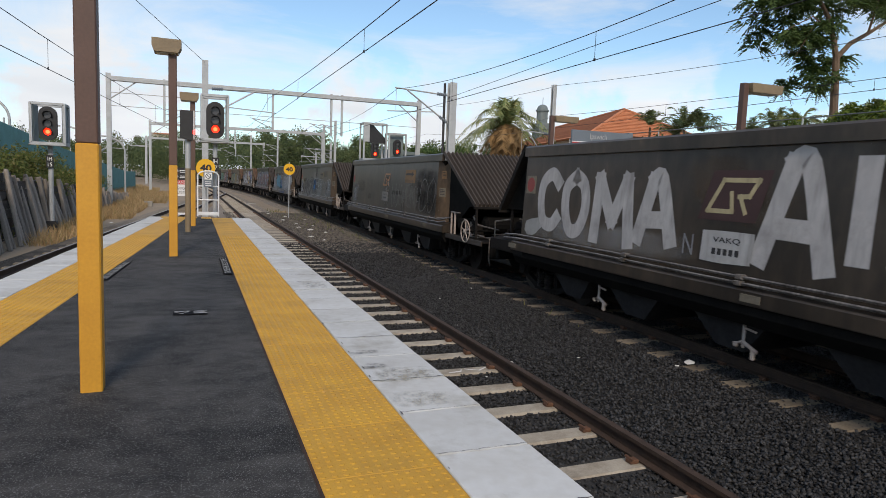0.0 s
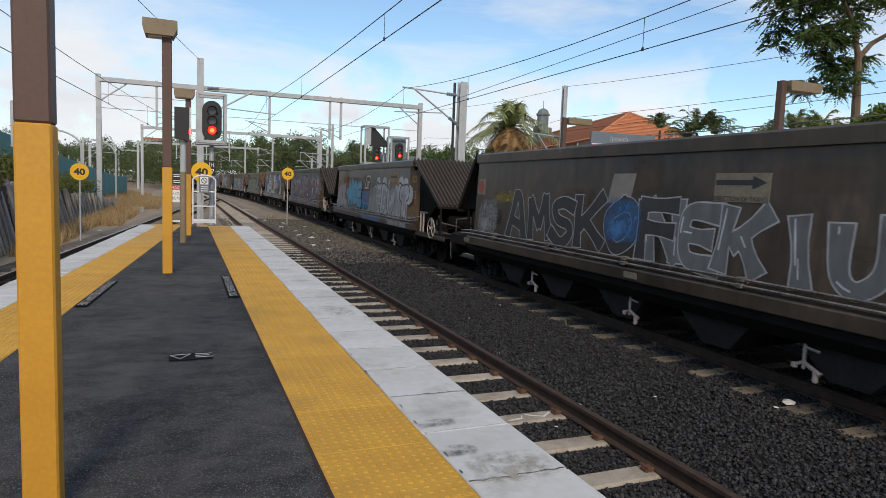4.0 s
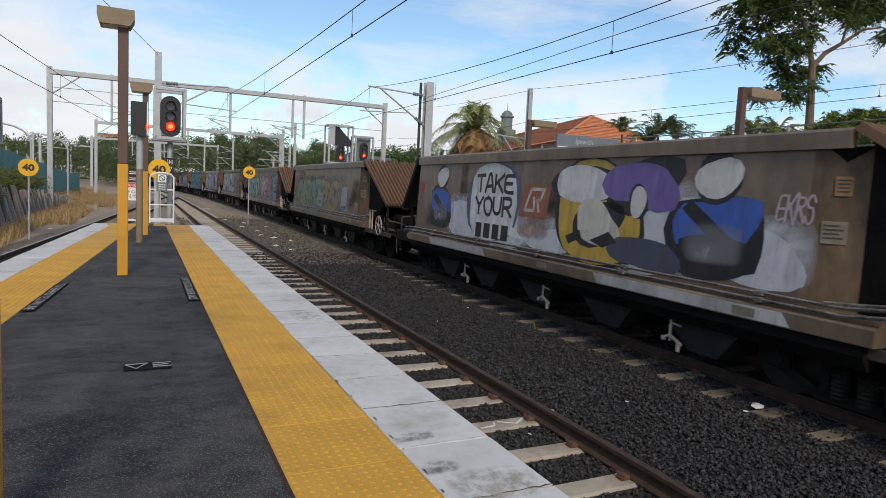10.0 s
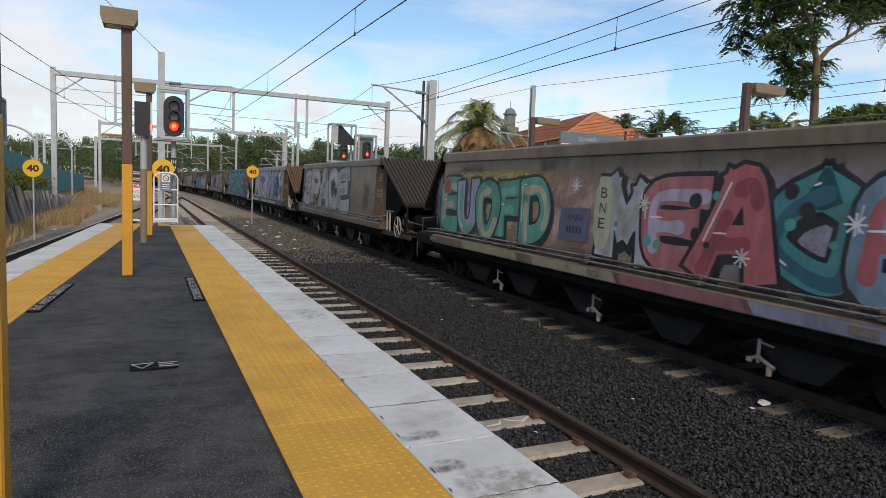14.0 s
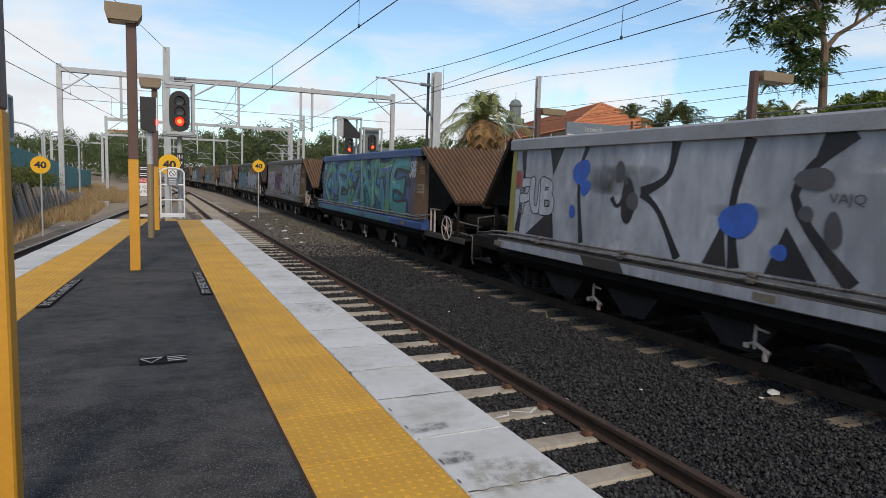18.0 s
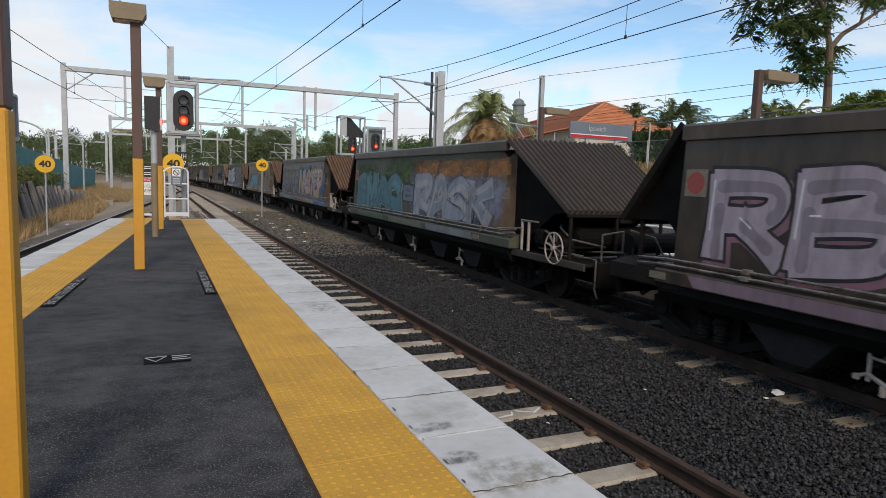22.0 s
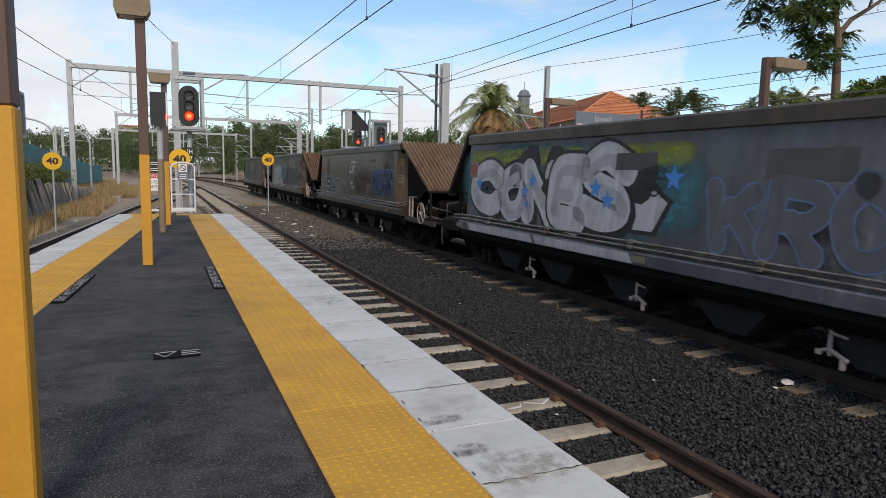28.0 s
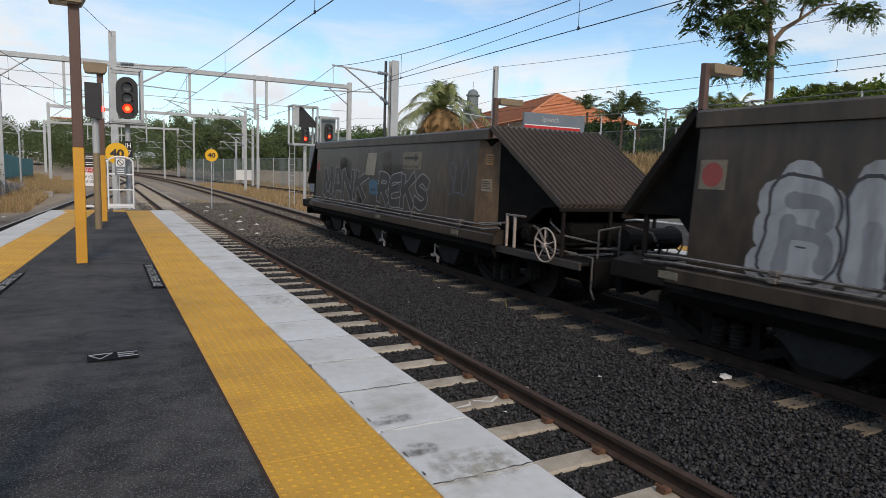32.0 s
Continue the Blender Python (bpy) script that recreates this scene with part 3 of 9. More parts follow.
def height(x, y):
    z = -1.0
    if x < -6.0:
        t = min((-6.0 - x) / 1.2, 1.0)
        z = -1.0 + (left_bank(y) + 0.95) * t if y > 6 else -1.0 + 2.2 * t
        if x < -14:
            z += min((-14 - x) * 0.03, 4)
    if x > 18.1:
        top = 2.25 if y < 34 else 2.25 - 1.6 * min((y - 34) / 30.0, 1)
        base = 0.8 if y < 34 else 0.8 - 1.6 * min((y - 34) / 20.0, 1)
        t = min((x - 18.1) / 2.6, 1.0)
        z = base + (top - base) * t
        if x > 30:
            z += min((x - 30) * 0.04, 5)
    if y > 110:
        z += min((y - 110) * 0.02, 4) if abs(x) > 40 else 0
    return z


def grid_axis(marks):
    out = []
    for a, b, step in marks:
        k = max(1, round((b - a) / step))
        out += [a + (b - a) * i / k for i in range(k)]
    return out + [marks[-1][1]]


gx = grid_axis([(-900, -100, 160), (-100, -20, 10), (-20, -7.2, 1.6), (-7.2, -5.9, 0.26), (-5.9, 18, 1.5), (18, 18.2, 0.1), (18.2, 22, 0.6), (22, 50, 4), (50, 150, 20), (150, 900, 150)])
gy = grid_axis([(-600, -40, 140), (-40, 0, 8), (0, 70, 2), (70, 160, 8), (160, 400, 40), (400, 1800, 280)])
g = Shape()
g.v = [(x, y, height(x, y) + 0.03 * noise.noise((x * 0.7, y * 0.7, 0))) for y in gy for x in gx]
nx = len(gx)
g.f = [(j * nx + i, j * nx + i + 1, (j + 1) * nx + i + 1, (j + 1) * nx + i) for j in range(len(gy) - 1) for i in range(nx - 1)]
ground = solid("ground", g, GROUND, "dry brown dirt ground with sparse grass", "ground", kind="structure", fix=False)

# ballast beds
def bed(line, half, y0, y1, step, z, name):
    s = Shape()
    ys = [y0 + (y1 - y0) * i / round((y1 - y0) / step) for i in range(round((y1 - y0) / step) + 1)]
    prof = ((-half - 0.5, -1.06), (-half, z), (half, z), (half + 0.5, -1.06))
    for y in ys:
        s.v += [(line(y) + p, y, q + 0.012 * noise.noise((p * 3, y * 2, 1))) for p, q in prof]
    s.f = [(j * 4 + i, j * 4 + i + 1, (j + 1) * 4 + i + 1, (j + 1) * 4 + i) for j in range(len(ys) - 1) for i in range(3)]
    return solid(name, s, BALLASTBED, "dark grey crushed stone ballast bed", "ballast", kind="structure", fix=False)


bed(lambda y: (line_near(y) + line_train(y)) / 2, 3.85, -40, 34, 2, -0.905, "ballast")
bed(line_near, 1.5, 34, 260, 6, -0.905, "ballast")
bed(line_train, 1.5, 34, 260, 6, -0.900, "ballast")
bed(line_left, 1.45, -40, 75, 3, -0.912, "ballast")
bed(line_far, 1.5, -40, 190, 4, -0.908, "ballast")


# ---------------- tracks ----------------
def rail_mesh(line, side, y0, y1, step, name, parent):
    prof = ((-0.062, 0.0), (-0.062, 0.014), (-0.012, 0.028), (-0.012, 0.105), (-0.034, 0.114), (-0.034, 0.146),
            (0.034, 0.146), (0.034, 0.114), (0.012, 0.105), (0.012, 0.028), (0.062, 0.014), (0.062, 0.0))
    s, ys = Shape(), [y0 + (y1 - y0) * i / round((y1 - y0) / step) for i in range(round((y1 - y0) / step) + 1)]
    k = len(prof)
    for y in ys:
        s.v += [(line(y) + side * (GAUGE / 2 + 0.034) + p, y, RAIL_Z - 0.146 + q) for p, q in prof]
    s.f = [(j * k + i, j * k + (i + 1) % k, (j + 1) * k + (i + 1) % k, (j + 1) * k + i) for j in range(len(ys) - 1) for i in range(k)]
    me = s.mesh(name, RUST)
    me.materials.append(RAILTOP)
    for f in me.polygons:
        if f.normal.z > 0.9 and f.center.z > RAIL_Z - 0.02:
            f.material_index = 1
    ob = new(name, me)
    ob.parent = parent
    return ob


def track(line, y0, y1, near, dark, label, phase=0.0):
    t = thing("railway_track", label=label, category="railway track", kind="structure")
    for side in (-1, 1):
        rail_mesh(line, side, y0, y1, 2.0 if near else 4.0, "rail", t)
    slp = Shape().box(-1.29 if dark else -1.07, 1.07 if dark else 0.70, -0.115, 0.115, -0.2, 0.0, 0.02)
    me = slp.mesh("sleeper", SLEEPER_DARK if dark else SLEEPER)
    clips = Shape()
    for sx in (-1, 1):
        for e in (-1, 1):
            cx = sx * (GAUGE / 2 + 0.034) + e * 0.10
            clips.box(cx - 0.045, cx + 0.045, -0.04, 0.04, -0.002, 0.035, 0.01)
            clips.rod((cx - 0.03, -0.05, 0.04), (cx - 0.03, 0.05, 0.045), 0.012, 5)
    cme = clips.mesh("rail_clip", CLIP)
    y = y0 + phase
    rest = Shape()
    while y < y1:
        x, a = line(y), random.uniform(-0.012, 0.012)
        if y < near:
            ob = new("sleeper", me)
            ob.parent = t
            if not dark and abs(y - 7.1) < 0.2:
                mark = Shape()
                for a0, b0, a1, b1 in ((-0.10, -0.05, 0.06, -0.03), (0.06, -0.03, 0.10, 0.05), (0.14, 0.05, 0.30, -0.04), (0.30, -0.04, 0.42, 0.05), (0.42, 0.05, 0.50, -0.02)):
                    mark.add([(a0, b0 - 0.016, 0.003), (a1, b1 - 0.016, 0.003), (a1, b1 + 0.016, 0.003), (a0, b0 + 0.016, 0.003)], [(0, 1, 2, 3)])
                part("painted_mark", mark, RUBBISH, ob, "white sprayed mark", fix=False)
            ob.matrix_basis = pose(x + random.uniform(-0.015, 0.015), y, -0.883 + random.uniform(-0.008, 0.004), 0, 0, math.degrees(a))
            cl = new("rail_clip", cme)
            cl.parent = ob
        else:
            rest.box(x - 1.07, x + 1.07, y - 0.115, y + 0.115, -1.0, -0.885)
        y += 0.681
    if rest.f:
        tagged(part("sleeper_row", rest, SLEEPER_DARK if dark else SLEEPER, t), kind="stuff")
    return t


SLEEP_Y, SLEEP_Y2 = 7.10, 6.50
track(line_near, SLEEP_Y - 0.681 * 40, 150, 40, False, "platform track with brown rails on pale concrete sleepers")
track(line_train, SLEEP_Y2 - 0.681 * 40, 240, 30, True, "wagons' track with grimy rails on dark sleepers")
track(line_left, -20, 78, 0, True, "side track with rusty rails on dark sleepers")
track(line_far, -20, 150, 0, True, "far track with rusty rails on dark sleepers")


# ---------------- island platform the camera stands on ----------------
PY0, PY1 = -14.0, 21.3


def left_in(y):
    return -2.10 + 0.078 * (y - 10.5)


platform = thing("platform", label="station platform of dark asphalt with yellow tactile strips and white painted edges", category="platform", kind="structure")
s = Shape()
ys = [PY0 + (PY1 - PY0) * i / 40 for i in range(41)]
for y in ys:
    s.v += [(left_in(y) - 0.6, y, -0.02), (left_in(y), y, 0.0), ((left_in(y) - 0.6) / 2, y, 0.012), (-0.6, y, 0.0), (0.0, y, -0.02)]
s.f = [(j * 5 + i, j * 5 + i + 1, (j + 1) * 5 + i + 1, (j + 1) * 5 + i) for j in range(40) for i in range(4)]
part("asphalt_surface", s, ASPHALT, platform, "dark patched asphalt", fix=False)
s = Shape().prism([(0.33, PY0), (0.33, PY1), (left_in(PY1) - 0.98, PY1), (left_in(PY0) - 0.98, PY0)], "z", -1.1, -0.09)
part("platform_wall", s, CONCRETE, platform, "stained concrete platform wall")

# ---------------- far platform ----------------
far_platform = thing("far_platform", label="opposite station platform with white edge and yellow strip", category="platform", kind="structure")
FP = [(7.75, -30), (7.85, 8), (8.05, 18), (9.4, 25), (12.2, 33), (14.0, 33), (14.25, 20), (14.25, -30)]
part("platform_body", Shape().prism(FP, "z", -1.1, -0.02), CONCRETE, far_platform)
part("asphalt_surface", Shape().prism([(8.85, -30), (8.95, 8), (9.1, 18), (10.4, 25), (12.6, 32.4), (13.75, 32.4), (13.8, 20), (13.8, -30)], "z", -0.02, 0.004), ASPHALT, far_platform)
s = Shape()
for (a, b), (c, d) in zip(FP[:4], FP[1:5]):
    k = max(1, round((d - b) / 1.2))
    for i in range(k):
        p, q = i / k, (i + 1) / k - 0.004
        xa, ya, xb, yb = a + (c - a) * p, b + (d - b) * p, a + (c - a) * q, b + (d - b) * q
        s.prism([(xa - 0.05, ya), (xb - 0.05, yb), (xb + 0.45, yb), (xa + 0.45, ya)], "z", -0.018, 0.012)
part("edge_stone", s, COPING, far_platform, "white painted edge")
s = Shape()
for (a, b), (c, d) in zip(FP[:4], FP[1:5]):
    s.prism([(a + 0.47, b), (c + 0.47, d), (c + 1.07, d), (a + 1.07, b)], "z", -0.019, 0.016)
part("tactile_strip", s, TACTILE, far_platform)
part("edge_line", Shape().box(13.85, 14.3, -30, 20, -0.018, 0.02), COPING, far_platform, "white painted edge")
# wall behind the far track
w = Shape()
for i in range(30):
    y0 = -30 + i * 2.2
    w.box(17.85, 18.15, y0 + 0.01, y0 + 2.19, -1.1, 0.86 + random.uniform(-0.02, 0.02), 0.02)
solid("retaining_wall", w, CONCRETE, "low weathered concrete wall below the grassy bank", "retaining wall", kind="structure")

# ---------------- hopper wagons ----------------
# A wagon's own space: y = 0 at its handwheel, +y towards its front, z = 0 on the rail.
def zz(z):
    return z - RAIL_Z


HALF_B, HALF_T, Z_SIDE, Z_CAP, Z_TOP = 1.27, 1.20, zz(0.40), zz(1.92), zz(2.10)
Y_REAR, Y_FRONT, Y_BEND = 1.75, 12.13, 2.22


def side_matrix(y, z):
    """The pose of a flat piece on the wagon's near side at y, z of its own space, facing the platform."""
    k = (HALF_B - HALF_T) / (Z_CAP - Z_SIDE)
    x = -(HALF_B - k * (z - Z_SIDE))
    return Matrix.Translation((x, y, z)) @ Matrix.Rotation(math.atan(k), 4, "Y") @ Matrix.Rotation(radians(-90), 4, "Z")


def sheet_side(sign):
    s, n = Shape(), 12
    for j in range(n + 1):
        y = Y_BEND + (Y_FRONT - Y_BEND) * j / n
        for x, z in ((HALF_B, Z_SIDE - 0.06), (HALF_B, Z_SIDE), (HALF_T, Z_CAP), (HALF_T - 0.03, Z_CAP), (HALF_B - 0.03, Z_SIDE), (HALF_B - 0.03, Z_SIDE - 0.06)):
            s.v.append((sign * x, y, z))
    s.f = [(j * 6 + i, j * 6 + (i + 1) % 6, (j + 1) * 6 + (i + 1) % 6, (j + 1) * 6 + i) for j in range(n) for i in range(6)]
    s.f += [tuple(range(6)), tuple(range(n * 6, n * 6 + 6))]
    return s


def corrugated(y_top, y_low, z_top, z_low, hw_top, hw_low):
    s, n = Shape(), 88
    d = Vector((0, y_low - y_top, z_low - z_top)).normalized()
    nrm = Vector((0, -d.z, d.y))
    if nrm.z < 0:
        nrm = -nrm
    for j in range(n + 1):
        a = -1 + 2 * j / n
        h = (0.075, 0.075, 0.0, 0.0)[j % 4]
        for y, z, hw in ((y_top, z_top, hw_top), (y_low, z_low, hw_low)):
            p = Vector((a * hw, y, z))
            s.v += [p + nrm * h, p - nrm * 0.02]
    s.f = [(j * 4 + p, j * 4 + q, j * 4 + 4 + q, j * 4 + 4 + p) for j in range(n) for p, q in ((0, 2), (2, 3), (3, 1), (1, 0))]
    s.f += [(0, 1, 3, 2), (n * 4, n * 4 + 2, n * 4 + 3, n * 4 + 1)]
    return s


def build_wagon():
    w = thing("hopper_wagon", label="sooty four-axle steel hopper wagon with sloped corrugated ends", category="freight wagon", group="train of hopper wagons")
    for sg in (-1, 1):
        part("side_sheet", sheet_side(sg), HULL_DARK, w)
        # the side turns inwards to the rear end
        cs = Shape()
        for z0, dx in ((Z_SIDE - 0.06, HALF_B), (Z_SIDE, HALF_B), (Z_CAP, HALF_T)):
            for y0, x0 in ((Y_BEND, dx), ((Y_BEND + Y_REAR) / 2, (dx + 1.05) / 2 + 0.012), (Y_REAR, 1.05)):
                cs.v += [(sg * x0, y0, z0), (sg * (x0 - 0.03), y0, z0)]
        for r0 in (0, 1):
            for q0 in (0, 1):
                a0 = r0 * 6 + q0 * 2
                cs.f += [(a0, a0 + 2, a0 + 8, a0 + 6), (a0 + 1, a0 + 7, a0 + 9, a0 + 3)]
        part("corner_sheet", cs, HULL_CORNER, w, "rusty brown rounded corner sheet in a sunlit tone")
        cap = Shape().prism([(sg * (HALF_T - 0.02), Z_CAP - 0.015), (sg * (HALF_T + 0.055), Z_CAP - 0.015), (sg * (HALF_T + 0.055), Z_TOP - 0.03),
                             (sg * (HALF_T + 0.02), Z_TOP), (sg * (HALF_T - 0.05), Z_TOP)], "y", Y_REAR + 0.1, Y_FRONT + 0.02)
        part("top_rail", cap, HULL_DARK, w)
        sill = Shape().prism([(sg * 1.05, zz(0.11)), (sg * 1.355, zz(0.11)), (sg * 1.36, zz(0.12)), (sg * 1.36, zz(0.27)), (sg * 1.34, zz(0.29)), (sg * 1.2, zz(0.35)), (sg * 1.05, zz(0.35))], "y", Y_REAR - 0.35, Y_FRONT + 0.22)
        part("sill_end", Shape().prism([(sg * 1.05, zz(0.06)), (sg * 1.355, zz(0.06)), (sg * 1.355, zz(0.26)), (sg * 1.05, zz(0.32))], "y", Y_FRONT + 0.22, Y_FRONT + 1.12), DECK, w)
        part("side_sill", sill, HULL_DARK, w)
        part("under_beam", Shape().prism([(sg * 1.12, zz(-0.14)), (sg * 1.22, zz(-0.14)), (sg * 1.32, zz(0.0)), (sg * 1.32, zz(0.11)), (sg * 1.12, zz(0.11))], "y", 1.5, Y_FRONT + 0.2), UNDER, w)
        # side gussets that close the ends, coloured near-black for the shade under the slopes
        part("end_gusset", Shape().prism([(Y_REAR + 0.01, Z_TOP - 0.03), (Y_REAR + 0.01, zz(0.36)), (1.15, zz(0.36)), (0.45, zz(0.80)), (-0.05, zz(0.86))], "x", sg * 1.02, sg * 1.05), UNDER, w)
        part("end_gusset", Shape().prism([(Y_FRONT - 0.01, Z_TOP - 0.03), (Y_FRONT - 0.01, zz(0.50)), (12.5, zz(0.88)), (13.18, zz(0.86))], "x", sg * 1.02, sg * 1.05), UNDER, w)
    # long pipes along the foot of the side
    for z, x in ((0.415, -1.315), (0.345, -1.335)):
        s = Shape().path([(x, 1.25, zz(z + 0.06)), (x, 1.7, zz(z)), (x, 12.2, zz(z)), (x, 12.7, zz(z - 0.03))], 0.02, 6)
        for y in (2.6, 4.7, 6.8, 8.9, 11.0):
            s.box(x - 0.035, x + 0.05, y - 0.05, y + 0.05, zz(z) - 0.03, zz(z) + 0.03, 0.008)
        part("pipe", s, PIPE, w, "grimy pipe along the foot of the side")
    hp = Shape()
    hp.add([(-1.17, Y_REAR, Z_CAP), (1.17, Y_REAR, Z_CAP), (1.17, Y_FRONT, Z_CAP), (-1.17, Y_FRONT, Z_CAP), (-0.6, 4.5, zz(0.0)), (0.6, 4.5, zz(0.0)), (0.6, 9.5, zz(0.0)), (-0.6, 9.5, zz(0.0))],
           [(0, 1, 5, 4), (1, 2, 6, 5), (2, 3, 7, 6), (3, 0, 4, 7), (4, 5, 6, 7)])
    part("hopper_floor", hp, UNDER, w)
    part("rear_slope_sheet", corrugated(1.82, -0.15, Z_TOP - 0.015, zz(0.84), 1.24, 1.18), SLOPE_DARK, w, "rusty corrugated end sheet")
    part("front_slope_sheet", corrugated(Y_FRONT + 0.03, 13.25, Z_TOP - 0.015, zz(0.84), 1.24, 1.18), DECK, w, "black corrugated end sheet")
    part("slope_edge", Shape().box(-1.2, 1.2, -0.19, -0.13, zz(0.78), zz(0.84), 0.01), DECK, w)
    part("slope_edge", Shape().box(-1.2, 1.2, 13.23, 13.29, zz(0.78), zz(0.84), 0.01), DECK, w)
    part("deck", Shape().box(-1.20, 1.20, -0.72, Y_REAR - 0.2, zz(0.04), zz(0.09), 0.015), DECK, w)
    part("deck_edge", Shape().box(-1.24, -1.20, -0.72, Y_REAR - 0.2, zz(-0.02), zz(0.10), 0.01), SILL_DARK, w)
    part("rail_hoop", Shape().path([(-1.0, 13.2, zz(0.14)), (-1.0, 13.2, zz(0.42)), (-0.55, 13.2, zz(0.46)), (-0.55, 13.2, zz(0.14))], 0.018, 6), DECK, w)
    part("air_pipe", Shape().path([(-1.1, 12.4, zz(0.30)), (-1.05, 12.8, zz(0.22)), (-0.6, 13.1, zz(0.24)), (0.4, 13.15, zz(0.2))], 0.018, 6), PIPE, w, "thin bent air pipe")
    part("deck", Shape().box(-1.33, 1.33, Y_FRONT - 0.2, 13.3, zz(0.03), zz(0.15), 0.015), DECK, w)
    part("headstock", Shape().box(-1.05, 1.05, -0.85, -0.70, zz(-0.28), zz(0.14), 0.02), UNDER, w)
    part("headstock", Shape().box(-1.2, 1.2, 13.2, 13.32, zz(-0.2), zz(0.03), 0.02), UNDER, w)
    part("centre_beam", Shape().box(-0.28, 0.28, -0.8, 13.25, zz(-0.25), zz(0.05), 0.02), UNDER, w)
    for x in (-1.12, -0.2, 0.75):
        part("end_post", Shape().box(x - 0.026, x + 0.026, -0.18, -0.13, zz(0.10), zz(0.78), 0.008), DECK, w)
    for x in (-1.0, 0.9):
        part("end_post", Shape().box(x - 0.03, x + 0.03, 13.0, 13.06, zz(0.14), zz(0.86), 0.008), DECK, w)
    part("end_post", Shape().box(-0.33, -0.25, 12.55, 12.63, zz(0.14), zz(0.62), 0.008), DECK, w)
    # brake gear on the rear deck
    hw = Shape().ring((-1.32, 0, zz(0.27)), (1, 0, 0), 0.255, 0.0125, 28, 6)
    for i in range(5):
        a = 2 * math.pi * i / 5 + 0.3
        hw.rod((-1.32, 0, zz(0.27)), (-1.32, 0.25 * math.cos(a), zz(0.27) + 0.25 * math.sin(a)), 0.011, 6)
    hw.rod((-1.36, 0, zz(0.27)), (-1.28, 0, zz(0.27)), 0.035, 10)
    part("handwheel", hw, PALEPAINT, w, "spoked brake handwheel with worn white paint")
    part("handwheel_shaft", Shape().rod((-1.28, 0, zz(0.27)), (-0.5, 0, zz(0.27)), 0.022, 8), UNDER, w)
    hw2 = Shape().ring((1.32, 0, zz(0.27)), (1, 0, 0), 0.255, 0.016, 24, 5)
    for i in range(5):
        a = 2 * math.pi * i / 5
        hw2.rod((1.32, 0, zz(0.27)), (1.32, 0.25 * math.cos(a), zz(0.27) + 0.25 * math.sin(a)), 0.014, 5)
    hw2.rod((1.33, 0, zz(0.27)), (0.5, 0, zz(0.27)), 0.022, 6)
    part("handwheel", hw2, SILL_DARK, w)
    for y in (1.28, 1.05):
        part("valve_bracket", Shape().box(-1.18, -1.14, y - 0.022, y + 0.022, zz(0.10), zz(0.62), 0.006), PALEPAINT, w, "bracket with chipped pale paint")
    part("valve_bracket", Shape().box(-1.18, -1.14, 0.75, 1.32, zz(0.62), zz(0.655), 0.008), PIPE, w)
    s = Shape().box(-1.12, -0.85, 0.66, 0.95, zz(0.22), zz(0.52), 0.04)
    s.rod((-1.15, 0.8, zz(0.36)), (-1.0, 0.8, zz(0.36)), 0.09, 10)
    part("brake_valve", s, UNDER, w)
    part("air_tank", Shape().rod((-0.75, 0.15, zz(0.40)), (0.75, 0.15, zz(0.40)), 0.21, 14).rod((-0.80, 0.15, zz(0.40)), (-0.75, 0.15, zz(0.40)), 0.13, 14, 0.21), UNDER, w)
    part("brake_cylinder", Shape().rod((-0.2, -0.45, zz(0.38)), (0.9, -0.45, zz(0.38)), 0.17, 14), DECK, w)
    s = Shape().path([(-1.1, 0.6, zz(0.5)), (-1.15, 0.42, zz(0.48)), (-1.15, 0.25, zz(0.3)), (-1.12, 0.05, zz(0.16))], 0.022, 6)
    part("hose", s, PIPE, w)
    part("hose", Shape().path([(-1.2, 1.25, zz(0.5)), (-1.24, 1.6, zz(0.46)), (-1.33, 1.9, zz(0.44))], 0.018, 6), PIPE, w)
    for pts_ in ([(-0.95, 0.9, zz(0.22)), (-1.05, 0.55, zz(0.30)), (-1.08, 0.2, zz(0.12)), (-0.9, -0.3, zz(0.14)), (-0.6, -0.7, zz(0.20))],
                 [(-0.85, 0.5, zz(0.62)), (-1.0, 0.3, zz(0.58)), (-1.05, -0.1, zz(0.42)), (-0.75, -0.6, zz(0.34))],
                 [(-0.6, 1.2, zz(0.30)), (-0.7, 0.4, zz(0.16)), (-0.3, -0.3, zz(0.22)), (0.3, -0.75, zz(0.2))],
                 [(-0.2, -0.5, zz(0.60)), (0.1, -0.75, zz(0.5)), (0.2, -0.95, zz(0.1)), (0.25, -1.1, zz(-0.2))]):
        part("air_pipe", Shape().path(pts_, 0.017, 6), PIPE, w, "thin bent air pipe")
    part("brake_lever", Shape().box(-1.02, -0.98, -0.35, 0.95, zz(0.16), zz(0.19), 0.006).box(-1.03, -0.97, 0.35, 0.42, zz(0.10), zz(0.46), 0.01), PIPE, w)
    part("distributor_valve", Shape().box(-1.02, -0.72, 0.18, 0.46, zz(0.12), zz(0.40), 0.05).rod((-0.95, 0.32, zz(0.40)), (-0.95, 0.32, zz(0.52)), 0.07, 10).rod((-1.08, 0.32, zz(0.26)), (-1.0, 0.32, zz(0.26)), 0.08, 10), DECK, w)
    part("rail_hoop", Shape().path([(-0.9, -0.7, zz(0.1)), (-0.9, -0.7, zz(0.55)), (-0.5, -0.7, zz(0.60)), (-0.5, -0.7, zz(0.1))], 0.016, 6), PIPE, w)
    s = Shape().path([(-1.06, -0.25, zz(0.17)), (-1.06, -0.78, zz(0.17)), (-1.06, -0.78, zz(-0.30)), (-1.06, -0.86, zz(-0.42))], 0.014, 6)
    part("grab_rail", s, PIPE, w)
